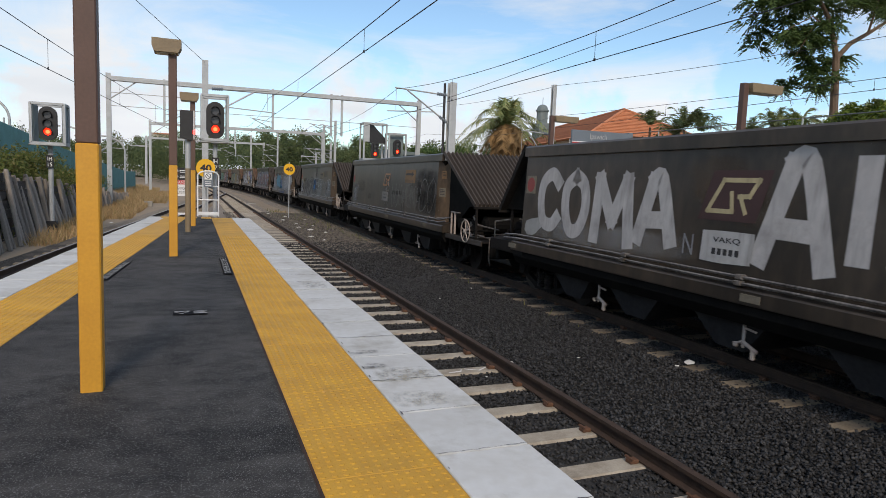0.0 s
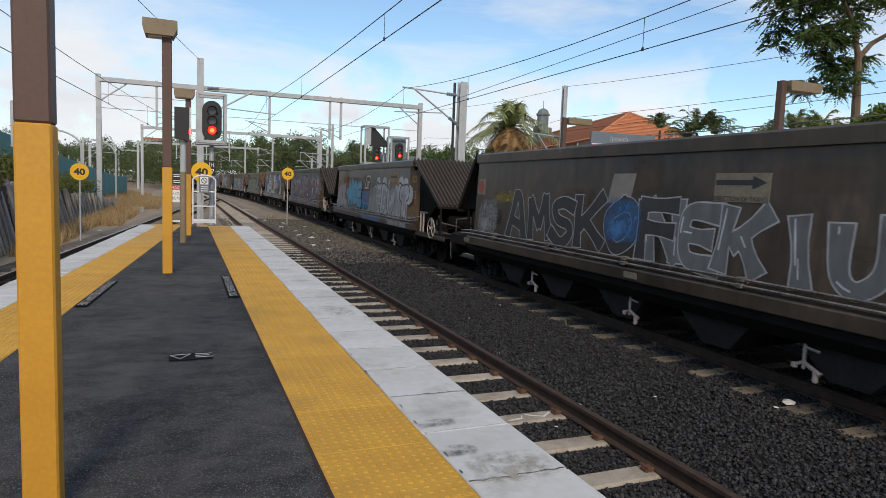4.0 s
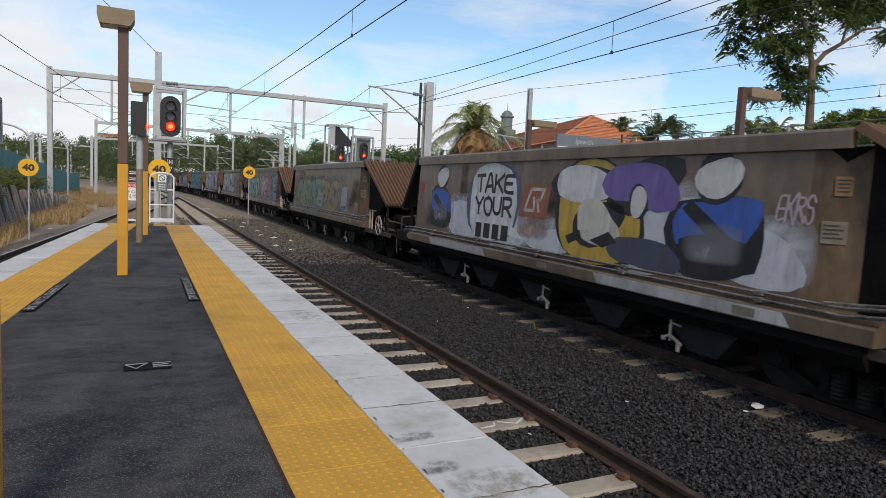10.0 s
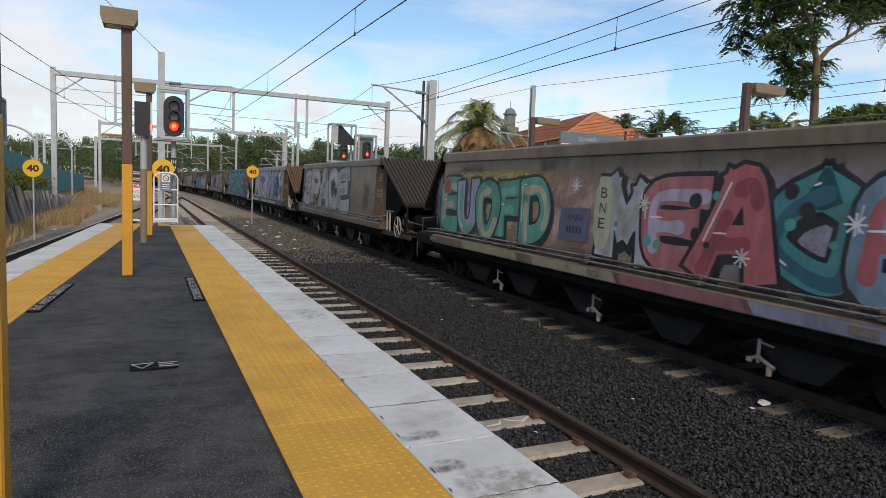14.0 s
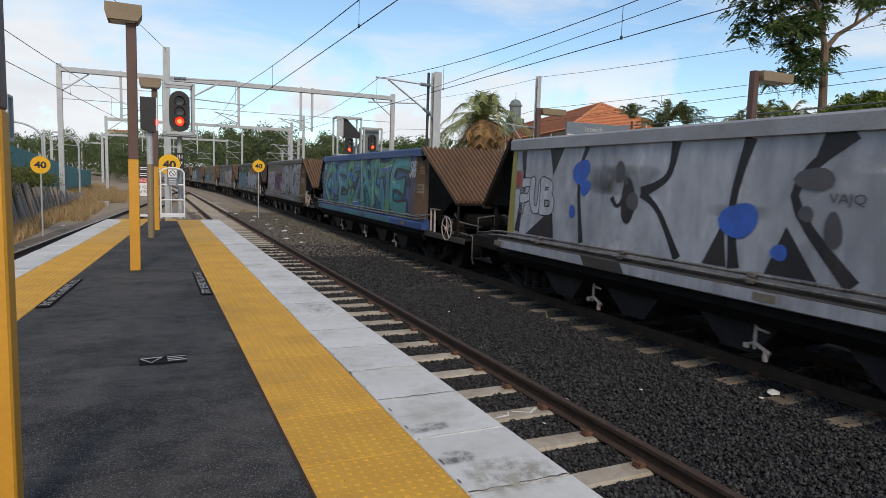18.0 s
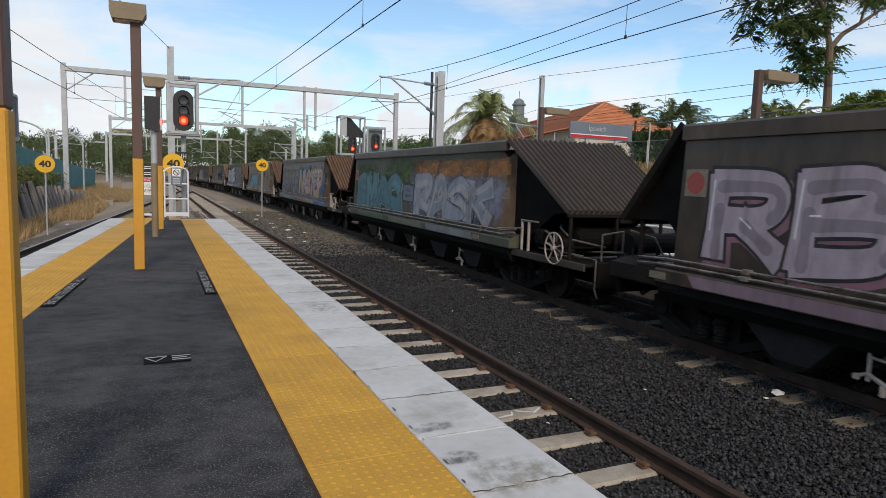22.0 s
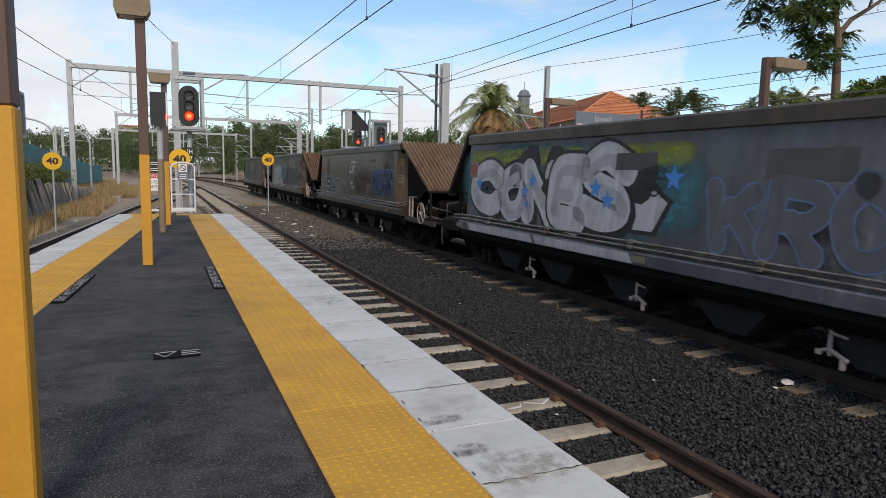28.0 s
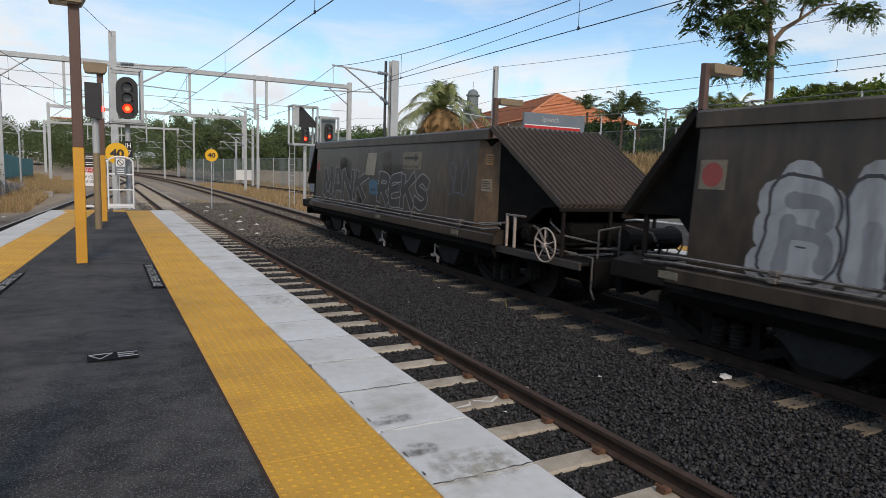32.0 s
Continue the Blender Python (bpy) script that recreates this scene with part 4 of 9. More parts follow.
    s = Shape().path([(-0.35, -0.85, zz(0.0)), (-0.42, -1.0, zz(-0.15)), (-0.42, -1.12, zz(-0.32)), (-0.4, -1.3, zz(-0.2))], 0.024, 6)
    part("brake_hose", s, UNDER, w)
    part("grab_loop", Shape().path([(-1.0, 0.75, zz(1.42)), (-1.05, 0.80, zz(1.56)), (-1.05, 0.98, zz(1.66)), (-1.0, 1.05, zz(1.62))], 0.012, 5), SILL_DARK, w)
    for y0, y1 in ((-1.1, -0.8), (13.3, 13.62)):
        part("coupler", Shape().box(-0.11, 0.11, y0, y1, zz(-0.22), zz(0.02), 0.03), UNDER, w)
    # discharge chutes and their levers
    for y in (3.55, 5.3, 7.15, 8.95, 10.6):
        c = Shape().add([(-1.1, y - 0.62, zz(-0.1)), (-1.1, y + 0.62, zz(-0.1)), (1.0, y + 0.62, zz(-0.1)), (1.0, y - 0.62, zz(-0.1)),
                         (-1.02, y - 0.22, zz(-0.52)), (-1.02, y + 0.22, zz(-0.52)), (0.92, y + 0.22, zz(-0.50)), (0.92, y - 0.22, zz(-0.50))],
                        [(0, 1, 5, 4), (1, 2, 6, 5), (2, 3, 7, 6), (3, 0, 4, 7), (4, 5, 6, 7), (0, 3, 2, 1)])
        part("discharge_chute", c, CHUTE, w)
    for y in (3.98, 6.85, 9.72):
        lv = Shape().box(-1.14, -1.11, y - 0.018, y + 0.018, zz(-0.44), zz(-0.16), 0.006)
        lv.rod((-1.125, y, zz(-0.20)), (-1.125, y - 0.17, zz(-0.22)), 0.016, 6)
        lv.rod((-1.125, y + 0.10, zz(-0.41)), (-1.125, y, zz(-0.36)), 0.018, 6)
        lv.box(-1.15, -1.10, y + 0.08, y + 0.14, zz(-0.45), zz(-0.39), 0.01)
        lv.rod((-1.125, y, zz(-0.37)), (-1.125, y - 0.20, zz(-0.45)), 0.024, 6)
        lv.box(-1.15, -1.10, y - 0.17, y - 0.12, zz(-0.55), zz(-0.43), 0.01)
        part("door_lever", lv, PALEPAINT, w, "pale door lever")
    # bogies
    fr = Shape()
    for p_, q_, k_ in (((-1.0, 0.52), (-0.34, 0.74), 0.055), ((-0.34, 0.76), (0.34, 0.76), 0.065), ((0.34, 0.74), (1.0, 0.52), 0.055), ((-1.0, 0.40), (-0.40, 0.16), 0.05), ((-0.42, 0.15), (0.42, 0.15), 0.055), ((0.40, 0.16), (1.0, 0.40), 0.05), ((-0.32, 0.15), (-0.32, 0.76), 0.05), ((0.32, 0.15), (0.32, 0.76), 0.05), ((-1.02, 0.36), (-1.02, 0.56), 0.07), ((1.02, 0.36), (1.02, 0.56), 0.07)):
        dy_, dz_ = q_[0] - p_[0], q_[1] - p_[1]
        ln_ = math.hypot(dy_, dz_)
        ny_, nz_ = -dz_ / ln_ * k_, dy_ / ln_ * k_
        fr.prism([(p_[0] + ny_, p_[1] + nz_), (q_[0] + ny_, q_[1] + nz_), (q_[0] - ny_, q_[1] - nz_), (p_[0] - ny_, p_[1] - nz_)], "x", -0.05, 0.05)
    fme = fr.mesh("side_frame", DECK)
    sp = Shape()
    for k in range(14):
        z_ = 0.18 + k * 0.022
        ring_ = [(-0.02 + 0.095 * (0.75 if k % 2 else 1.0) * math.cos(2 * math.pi * i / 14), 0.095 * (0.75 if k % 2 else 1.0) * math.sin(2 * math.pi * i / 14), z_) for i in range(14)]
        sp.v += ring_
    sp.f = [(k * 14 + i, k * 14 + (i + 1) % 14, (k + 1) * 14 + (i + 1) % 14, (k + 1) * 14 + i) for k in range(13) for i in range(14)]
    sme = sp.mesh("spring", WHEELSTEEL)
    wheel = Shape()
    for sg in (-1, 1):
        x = sg * 0.533
        wheel.rod((x - sg * 0.03, 0, 0), (x - sg * 0.0, 0, 0), 0.455, 28)
        wheel.rod((x, 0, 0), (x + sg * 0.10, 0, 0), 0.425, 28)
        wheel.rod((x + sg * 0.10, 0, 0), (x + sg * 0.15, 0, 0), 0.11, 14)
        for i in range(4):
            a = math.pi * i / 2
            wheel.rod((x + sg * 0.10, 0.24 * math.cos(a), 0.24 * math.sin(a)), (x + sg * 0.115, 0.24 * math.cos(a), 0.24 * math.sin(a)), 0.05, 8)
    wheel.rod((-0.75, 0, 0), (0.75, 0, 0), 0.07, 10)
    wme = wheel.mesh("wheelset", WHEELSTEEL)
    axb = Shape().box(-0.06, 0.06, -0.13, 0.13, -0.13, 0.14, 0.04).rod((-0.09, 0, 0), (0.0, 0, 0), 0.10, 12)
    ame = axb.mesh("axle_box", DECK)
    for yc in (1.80, 11.78):
        b = Shape().box(-0.75, 0.75, -0.2, 0.2, 0.38, 0.60, 0.03)
        bg = part("bogie", b, UNDER, w, "black cast two-axle bogie")
        bg.matrix_basis = pose(0, yc, 0)
        for sg in (-1, 1):
            o = new("side_frame", fme)
            o.parent, o.matrix_basis = bg, pose(sg * 0.80, 0, 0)
            for dy in (-0.13, 0.13):
                o = new("spring", sme)
                o.parent, o.matrix_basis = bg, pose(sg * 0.86, dy, 0)
        for dy in (-0.86, 0.86):
            o = new("wheelset", wme)
            o.parent, o.matrix_basis = bg, pose(0, dy, 0.425)
            for sg in (-1, 1):
                o = new("axle_box", ame)
                o.parent, o.matrix_basis = bg, pose(sg * 0.83, dy, 0.425, 0, 0, 0 if sg < 0 else 180)
    # plates that every wagon carries
    def plate(name, y, z, wd, ht, material, label):
        s_ = Shape().box(-wd / 2, wd / 2, -0.006, 0.004, -ht / 2, ht / 2, 0.003)
        o_ = part(name, s_, material, w, label)
        o_.matrix_basis = side_matrix(y, z) if y > Y_BEND else Matrix.Translation((-1.05 - (HALF_B - 1.05 - (HALF_B - HALF_T) * (z - Z_SIDE) / (Z_CAP - Z_SIDE)) * (y - Y_REAR) / (Y_BEND - Y_REAR) - 0.025, y, z)) @ Matrix.Rotation(radians(-66), 4, "Z")
        return o_
    p = plate("warning_plate", 1.94, zz(1.55), 0.15, 0.19, ORANGEPLATE, "faded orange warning plate")
    for i in range(4):
        part("print_bar", Shape().box(-0.055, 0.055, -0.009, -0.005, 0.05 - i * 0.036, 0.066 - i * 0.036), SILL_DARK, p)
    p = plate("data_plate", 1.98, zz(1.10), 0.22, 0.22, CREAMPLATE, "grimy cream data plate")
    for i in range(4):
        part("print_bar", Shape().box(-0.09, 0.045 + 0.035 * (i % 2), -0.009, -0.005, 0.06 - i * 0.04, 0.078 - i * 0.04), SILL_DARK, p)
    p = plate("round_marker", 11.9, zz(1.38), 0.34, 0.33, CREAMPLATE, "square cream plate with a faded red disc")
    d = Shape().rod((0, -0.008, 0), (0, -0.004, 0), 0.135, 20)
    part("red_disc", d, DOTRED, p)
    for y in (12.3, 6.6, 2.75):
        s = Shape().box(-0.14, 0.14, -0.006, 0.004, -0.045, 0.045, 0.003)
        o = part("sill_plate", s, CREAMPLATE, w)
        o.matrix_basis = Matrix.Translation((-1.361, y, zz(0.195))) @ Matrix.Rotation(radians(-90), 4, "Z")
    return w


proto = build_wagon()
PITCH_L, N_WAGONS = 14.68, 19
TRAIN = (13.602, 6.15776, 0.076794, -0.000973339, 9.23143e-06)   # place of the first tracked wheel and the way travelled: polynomial in seconds
wagons = {-1: proto}
for k in range(0, N_WAGONS - 1):
    wagons[k] = copy_thing(proto, pose(0, 0, 0))


def way(t):
    return sum(c * t ** (i + 1) for i, c in enumerate(TRAIN[1:]))


LINE_Y = [-40 + 0.5 * i for i in range(800)]
LINE_S = [0.0]
for ya, yb in zip(LINE_Y, LINE_Y[1:]):
    LINE_S.append(LINE_S[-1] + math.hypot(yb - ya, line_train(yb) - line_train(ya)))
S0 = float(np.interp(0.0, LINE_Y, LINE_S))


def on_line(s):
    y = float(np.interp(s + S0, LINE_S, LINE_Y))
    return Vector((line_train(y), y, RAIL_Z))


def wagon_pose(k, t):
    s = TRAIN[0] + k * PITCH_L - way(t)
    a, b = on_line(s + 1.8), on_line(s + 11.78)
    d = (b - a).normalized()
    yaw = math.atan2(-d.x, d.y)
    return Matrix.Translation(a) @ Matrix.Rotation(yaw, 4, "Z") @ Matrix.Translation((0, -1.8, 0))


def motions():
    for k, w in wagons.items():
        walk(w, [(0.5 * i, wagon_pose(k, 0.5 * i)) for i in range(65)])
    # wheels turn while their wagon is near
    for k, w in wagons.items():
        near = [i for i in range(0, 481) if -16 < TRAIN[0] + k * PITCH_L - way(i / 15) < 34]
        if not near:
            continue
        rows = sorted({0, 480, *near})
        for bg in w.children:
            for o in bg.children:
                if o.name.startswith("wheelset"):
                    here = o.matrix_basis.translation.copy()
                    base = way(rows[1] / 15)
                    walk(o, [(i / 15, Matrix.Translation(here) @ Matrix.Rotation(min(max(way(min(max(i, near[0]), near[-1]) / 15) - base, 0), 400) / 0.425, 4, "X")) for i in rows])

# ---------------- what is painted on each wagon ----------------
rg = random.Random(11)


def flat(poly, lift):
    return Shape().add([(a_, -lift, b_) for a_, b_ in poly], [tuple(range(len(poly)))])


def paint(w, y, z, polys, colour, name="sprayed_patch", label="", lift=0.003):
    """Flat painted polygons on the near side, as (u, v) round y, z; u runs towards the wagon's rear."""
    for i_, p_ in enumerate(polys):
        o_ = part(name, flat(p_, lift + 0.00015 * (i_ % 4)), colour if not isinstance(colour, tuple) else spray(*colour), w, label, fix=False)
        o_.matrix_basis = side_matrix(y, zz(z))
    return o_


def blob(cx, cy, rx, ry, n=18, wob=0.12, square=0.0):
    ph = rg.uniform(0, 6)
    out = []
    for i in range(n):
        a = -2 * math.pi * i / n
        c_, s_ = math.cos(a), math.sin(a)
        k = 1 + wob * math.sin(2 * a + ph) + wob * 0.5 * math.sin(3 * a - ph)
        if square:
            q = max(abs(c_), abs(s_))
            k *= 1 + square * (1 / q - 1)
        out.append((cx + rx * k * c_, cy + ry * k * s_))
    return out


def grown(p_, d):
    """The same outline, d metres fatter."""
    cx, cy = sum(a for a, _ in p_) / len(p_), sum(b for _, b in p_) / len(p_)
    return [(a + d * (a - cx) / (math.hypot(a - cx, b - cy) + 1e-6), b + d * (b - cy) / (math.hypot(a - cx, b - cy) + 1e-6)) for a, b in p_]


def sprayed_word(w, text, y, z, wd, ht, fill, edge=None, fat=0.03, label="", shear=0.0, lift=0.006):
    m_ = side_matrix(y, zz(z))
    lb = label or "sprayed lettering"
    if edge:
        words(text, wd * 1.04, ht * 1.08, spray(*edge), w, m_, fat + 0.05, lb, "sprayed_lettering", shear, lift)
    return words(text, wd, ht, spray(*fill), w, m_, fat, lb, "sprayed_lettering", shear, lift + 0.002)


def logo(w, y, z, wd, ht, line, board=None, label="operator's emblem of angular outlined shapes"):
    """A plain slanted emblem: two outlined shapes, on a board where it has one."""
    if board:
        o_ = paint(w, y, z, [[(-wd * 0.48, -ht * 0.5), (wd * 0.34, -ht * 0.5), (wd * 0.5, ht * 0.5), (-wd * 0.30, ht * 0.5)]], board, "emblem_board", "dark maroon emblem board", 0.004)
        wd, ht = wd * 0.68, ht * 0.62
    s_ = Shape()
    r = ht * 0.075
    strokes = [((-0.5, -0.5), (-0.2, 0.5)), ((-0.2, 0.5), (0.5, 0.5)), ((0.5, 0.5), (0.34, 0.0)), ((0.34, 0.0), (0.14, -0.02)), ((-0.5, -0.5), (0.02, -0.5)), ((0.02, -0.5), (-0.02, 0.08)), ((0.16, -0.02), (0.28, -0.5))]
    for (a, b), (c, d) in strokes:
        a, b, c, d = a * wd, b * ht, c * wd, d * ht
        ln = math.hypot(c - a, d - b)
        nx_, ny_ = -(d - b) / ln * r, (c - a) / ln * r
        ex, ey = (c - a) / ln * r, (d - b) / ln * r
        s_.add([(a + nx_ - ex, -0.007, b + ny_ - ey), (a - nx_ - ex, -0.007, b - ny_ - ey), (c - nx_ + ex, -0.007, d - ny_ + ey), (c + nx_ + ex, -0.007, d + ny_ + ey)], [(0, 1, 2, 3)])
    o_ = part("emblem", s_, line, w, label, fix=False)
    o_.matrix_basis = side_matrix(y, zz(z))


def arrow_plate(w, y, z, material, wd=0.94, ht=0.38):
    s_ = Shape().box(-wd / 2, wd / 2, -0.008, 0.004, -ht / 2, ht / 2, 0.003)
    o_ = part("direction_plate", s_, material, w, "plate with a black arrow and small lettering")
    o_.matrix_basis = side_matrix(y, zz(z))
    a_ = Shape().add([(-0.38, -0.011, 0.03), (0.16, -0.011, 0.03), (0.16, -0.011, -0.02), (0.36, -0.011, 0.06), (0.16, -0.011, 0.14), (0.16, -0.011, 0.09), (-0.38, -0.011, 0.09)], [tuple(range(7))[::-1]])
    part("arrow", a_, BLACK, o_, "black arrow", fix=False)
    words("DIRECTION OF TRAVEL", 0.82, 0.055, BLACK, o_, pose(0, -0.009, -0.13), 0.0, name="lettering")


def recolour(w, hull, slope=None, cap=None, sill=None):
    for o_ in w.children:
        n_ = o_.name.split(".")[0]
        m_ = {"side_sheet": hull, "top_rail": cap or (hull if hull is HULL_BROWN else None), "side_sill": sill or hull, "rear_slope_sheet": slope}.get(n_)
        if m_:
            o_.material_slots[0].link = "OBJECT"
            o_.material_slots[0].material = m_


def sill_paint(w, y, wd, colour, label="sprayed paint running on over the sill"):
    s_ = Shape().add([(-1.3615, y - wd / 2, zz(0.125)), (-1.3615, y + wd / 2 - 0.1, zz(0.125)), (-1.3615, y + wd / 2, zz(0.265)), (-1.3615, y - wd / 2 + 0.1, zz(0.265))], [(0, 1, 2, 3)])
    part("sill_paint", s_, spray(*colour), w, label, fix=False)


def soft(r, g, b, most, grain=2.6):
    """Overspray: paint that thins out to nothing at the edge of its patch."""
    key = (r, g, b, most, grain)
    if key in SPRAY:
        return SPRAY[key]
    m = SPRAY[key] = mat("overspray", tuple(min(v * 1.15, 0.8) for v in (r, g, b)), tuple(v * 0.8 for v in (r, g, b)), 0.75, scale=1.6, fine=9, bump=0.0, spec=0.2)
    n, l = m.node_tree.nodes, m.node_tree.links
    tc, sp, no = n.new("ShaderNodeTexCoord"), n.new("ShaderNodeSeparateXYZ"), n.new("ShaderNodeTexNoise")
    no.inputs["Scale"].default_value, no.inputs["Detail"].default_value, no.inputs["Roughness"].default_value = grain, 8, 0.62
    l.new(tc.outputs["Generated"], sp.inputs["Vector"])
    l.new(tc.outputs["Object"], no.inputs["Vector"])
    sq = []
    for ax in ("X", "Z"):
        a_, b_ = n.new("ShaderNodeMath"), n.new("ShaderNodeMath")
        a_.operation, a_.inputs[1].default_value = "SUBTRACT", 0.5
        b_.operation, b_.inputs[1].default_value = "POWER", 4.0
        c_ = n.new("ShaderNodeMath")
        c_.operation = "ABSOLUTE"
        l.new(sp.outputs[ax], a_.inputs[0])
        l.new(a_.outputs["Value"], c_.inputs[0])
        l.new(c_.outputs["Value"], b_.inputs[0])
        sq.append(b_)
    ad, mr, mu = n.new("ShaderNodeMath"), n.new("ShaderNodeMapRange"), n.new("ShaderNodeMath")
    ad.operation = "ADD"
    l.new(sq[0].outputs["Value"], ad.inputs[0])
    l.new(sq[1].outputs["Value"], ad.inputs[1])
    mr.inputs["From Min"].default_value, mr.inputs["From Max"].default_value = 0.0625, 0.004
    l.new(ad.outputs["Value"], mr.inputs["Value"])
    nr = n.new("ShaderNodeMapRange")
    nr.inputs["From Min"].default_value, nr.inputs["From Max"].default_value = (0.30, 0.62) if grain < 5 else (0.42, 0.62)
    nr.inputs["To Min"].default_value, nr.inputs["To Max"].default_value = (0.15 if grain < 5 else 0.0) * most, most
    l.new(no.outputs["Fac"], nr.inputs["Value"])
    mu.operation = "MULTIPLY"
    l.new(mr.outputs["Result"], mu.inputs[0])
    l.new(nr.outputs["Result"], mu.inputs[1])
    l.new(mu.outputs["Value"], n["Principled BSDF"].inputs["Alpha"])
    return m


def mist(w, y, z, wd, ht, colour, most=0.9, label="soft sprayed haze", lift=0.0012):
    """One soft-edged patch of overspray on the near side."""
    o_ = part("overspray", flat([(-wd / 2, -ht / 2), (wd / 2, -ht / 2), (wd / 2, ht / 2), (-wd / 2, ht / 2)], lift), soft(*colour, most), w, label, fix=False)
    o_.matrix_basis = side_matrix(y, zz(z))


# Sprayed letters are built of strokes in a unit box; a curve is drawn smoothly through its points.
GLYPH = {
    "A": "0,0 .38,1|.38,1 .62,1 1,0|.2,.33 .8,.33", "B": "0,0 0,1|0,1 .7,.96 .78,.66 .1,.54|.1,.54 .95,.48 .9,.06 0,0", "C": "1,.82 .6,1 .1,.82 0,.42 .22,.06 .7,0 1,.16",
    "D": "0,0 0,1|0,1 .7,.93 1,.5 .7,.06 0,0", "E": "1,1 .12,.96 0,.5 .12,.04 1,0|.05,.52 .82,.54", "F": "0,0 0,.97|0,.97 1,1|0,.54 .8,.56",
    "G": "1,.82 .6,1 .1,.82 0,.42 .22,.06 .7,0 1,.16|1,.16 1,.46 .55,.46", "H": "0,0 0,1|1,0 1,1|0,.5 1,.5", "I": "0.5,0 .5,1", "J": ".2,1 1,1|.75,1 .7,.2 .35,0 0,.22",
    "K": "0,0 0,1|1,1 .08,.46|.3,.58 1,0", "L": "0,1 0,.03|0,.03 1,0", "M": "0,0 .1,1|.1,1 .5,.3|.5,.3 .9,1|.9,1 1,0", "N": "0,0 0,1|0,1 1,0|1,0 1,1",
    "O": ".5,1 .06,.8 0,.4 .3,.02 .75,.05 1,.45 .9,.85 .5,1", "P": "0,0 0,1|0,1 .8,.97 .95,.7 .7,.46 0,.42", "R": "0,0 0,1|0,1 .8,.97 .92,.7 .65,.5 0,.46|.4,.46 1,0",
    "S": ".95,.84 .5,1 .08,.8 .3,.55 .8,.44 .92,.18 .5,0 0,.14", "T": "0,.97 1,1|.5,1 .48,0", "U": "0,1 .04,.3 .4,0 .85,.2 .95,1", "V": "0,1 .45,0|.45,0 1,1", "X": "0,0 1,1|0,1 1,0",
    "Y": "0,1 .5,.5|1,1 .5,.5|.5,.5 .45,0", "Z": "0,1 1,1|1,1 0,0|0,0 1,0",
}


def glyph(ch):
    return [[tuple(float(v) for v in p_.split(",")) for p_ in st.split()] for st in GLYPH[ch].split("|")]


def curve(pts, n=5):
    """Points on a smooth curve through the given ones."""
    if len(pts) == 2:
        return [(pts[0][0] + (pts[1][0] - pts[0][0]) * i / 3, pts[0][1] + (pts[1][1] - pts[0][1]) * i / 3) for i in range(4)]
    out, q = [], [pts[0]] + list(pts) + [pts[-1]]
    for a, b, c, d in zip(q, q[1:], q[2:], q[3:]):
        for i in range(n):
            s = i / n
            out.append(tuple(0.5 * (2 * b[k] + (c[k] - a[k]) * s + (2 * a[k] - 5 * b[k] + 4 * c[k] - d[k]) * s * s + (3 * b[k] - a[k] - 3 * c[k] + d[k]) * s ** 3) for k in (0, 1)))
    return out + [pts[-1]]


def ribbon(sh, pts, hw, ext, lift, flare=0.0, round_=False):
    """A flat stroke along pts, hw metres to each side, its ends drawn out by ext."""
    n = len(pts)
    dirs = []
    for i in range(n):
        a, b = pts[max(i - 1, 0)], pts[min(i + 1, n - 1)]
        ln = math.hypot(b[0] - a[0], b[1] - a[1]) + 1e-9
        dirs.append(((b[0] - a[0]) / ln, (b[1] - a[1]) / ln))
    ps = [(pts[0][0] - dirs[0][0] * ext, pts[0][1] - dirs[0][1] * ext)] + list(pts[1:-1]) + [(pts[-1][0] + dirs[-1][0] * ext, pts[-1][1] + dirs[-1][1] * ext)]
    rows = []
    for i, (p_, d_) in enumerate(zip(ps, dirs)):
        k = hw * (1 + flare * (2 * abs(i / (n - 1) - 0.5)) ** 2)
        rows.append((p_, d_, k))
    if round_:
        (p0, d0, k0), (p1, d1, k1) = rows[0], rows[-1]
        rows = [((p0[0] - d0[0] * k0 * s, p0[1] - d0[1] * k0 * s), d0, k0 * c) for s, c in ((0.95, 0.3), (0.7, 0.71))] + rows + [((p1[0] + d1[0] * k1 * s, p1[1] + d1[1] * k1 * s), d1, k1 * c) for s, c in ((0.7, 0.71), (0.95, 0.3))]
    vs = []
    for p_, d_, k in rows:
        vs += [(p_[0] - d_[1] * k, -lift, p_[1] + d_[0] * k), (p_[0] + d_[1] * k, -lift, p_[1] - d_[0] * k)]
    sh.add(vs, [(2 * i, 2 * i + 1, 2 * i + 3, 2 * i + 2) for i in range(len(rows) - 1)])


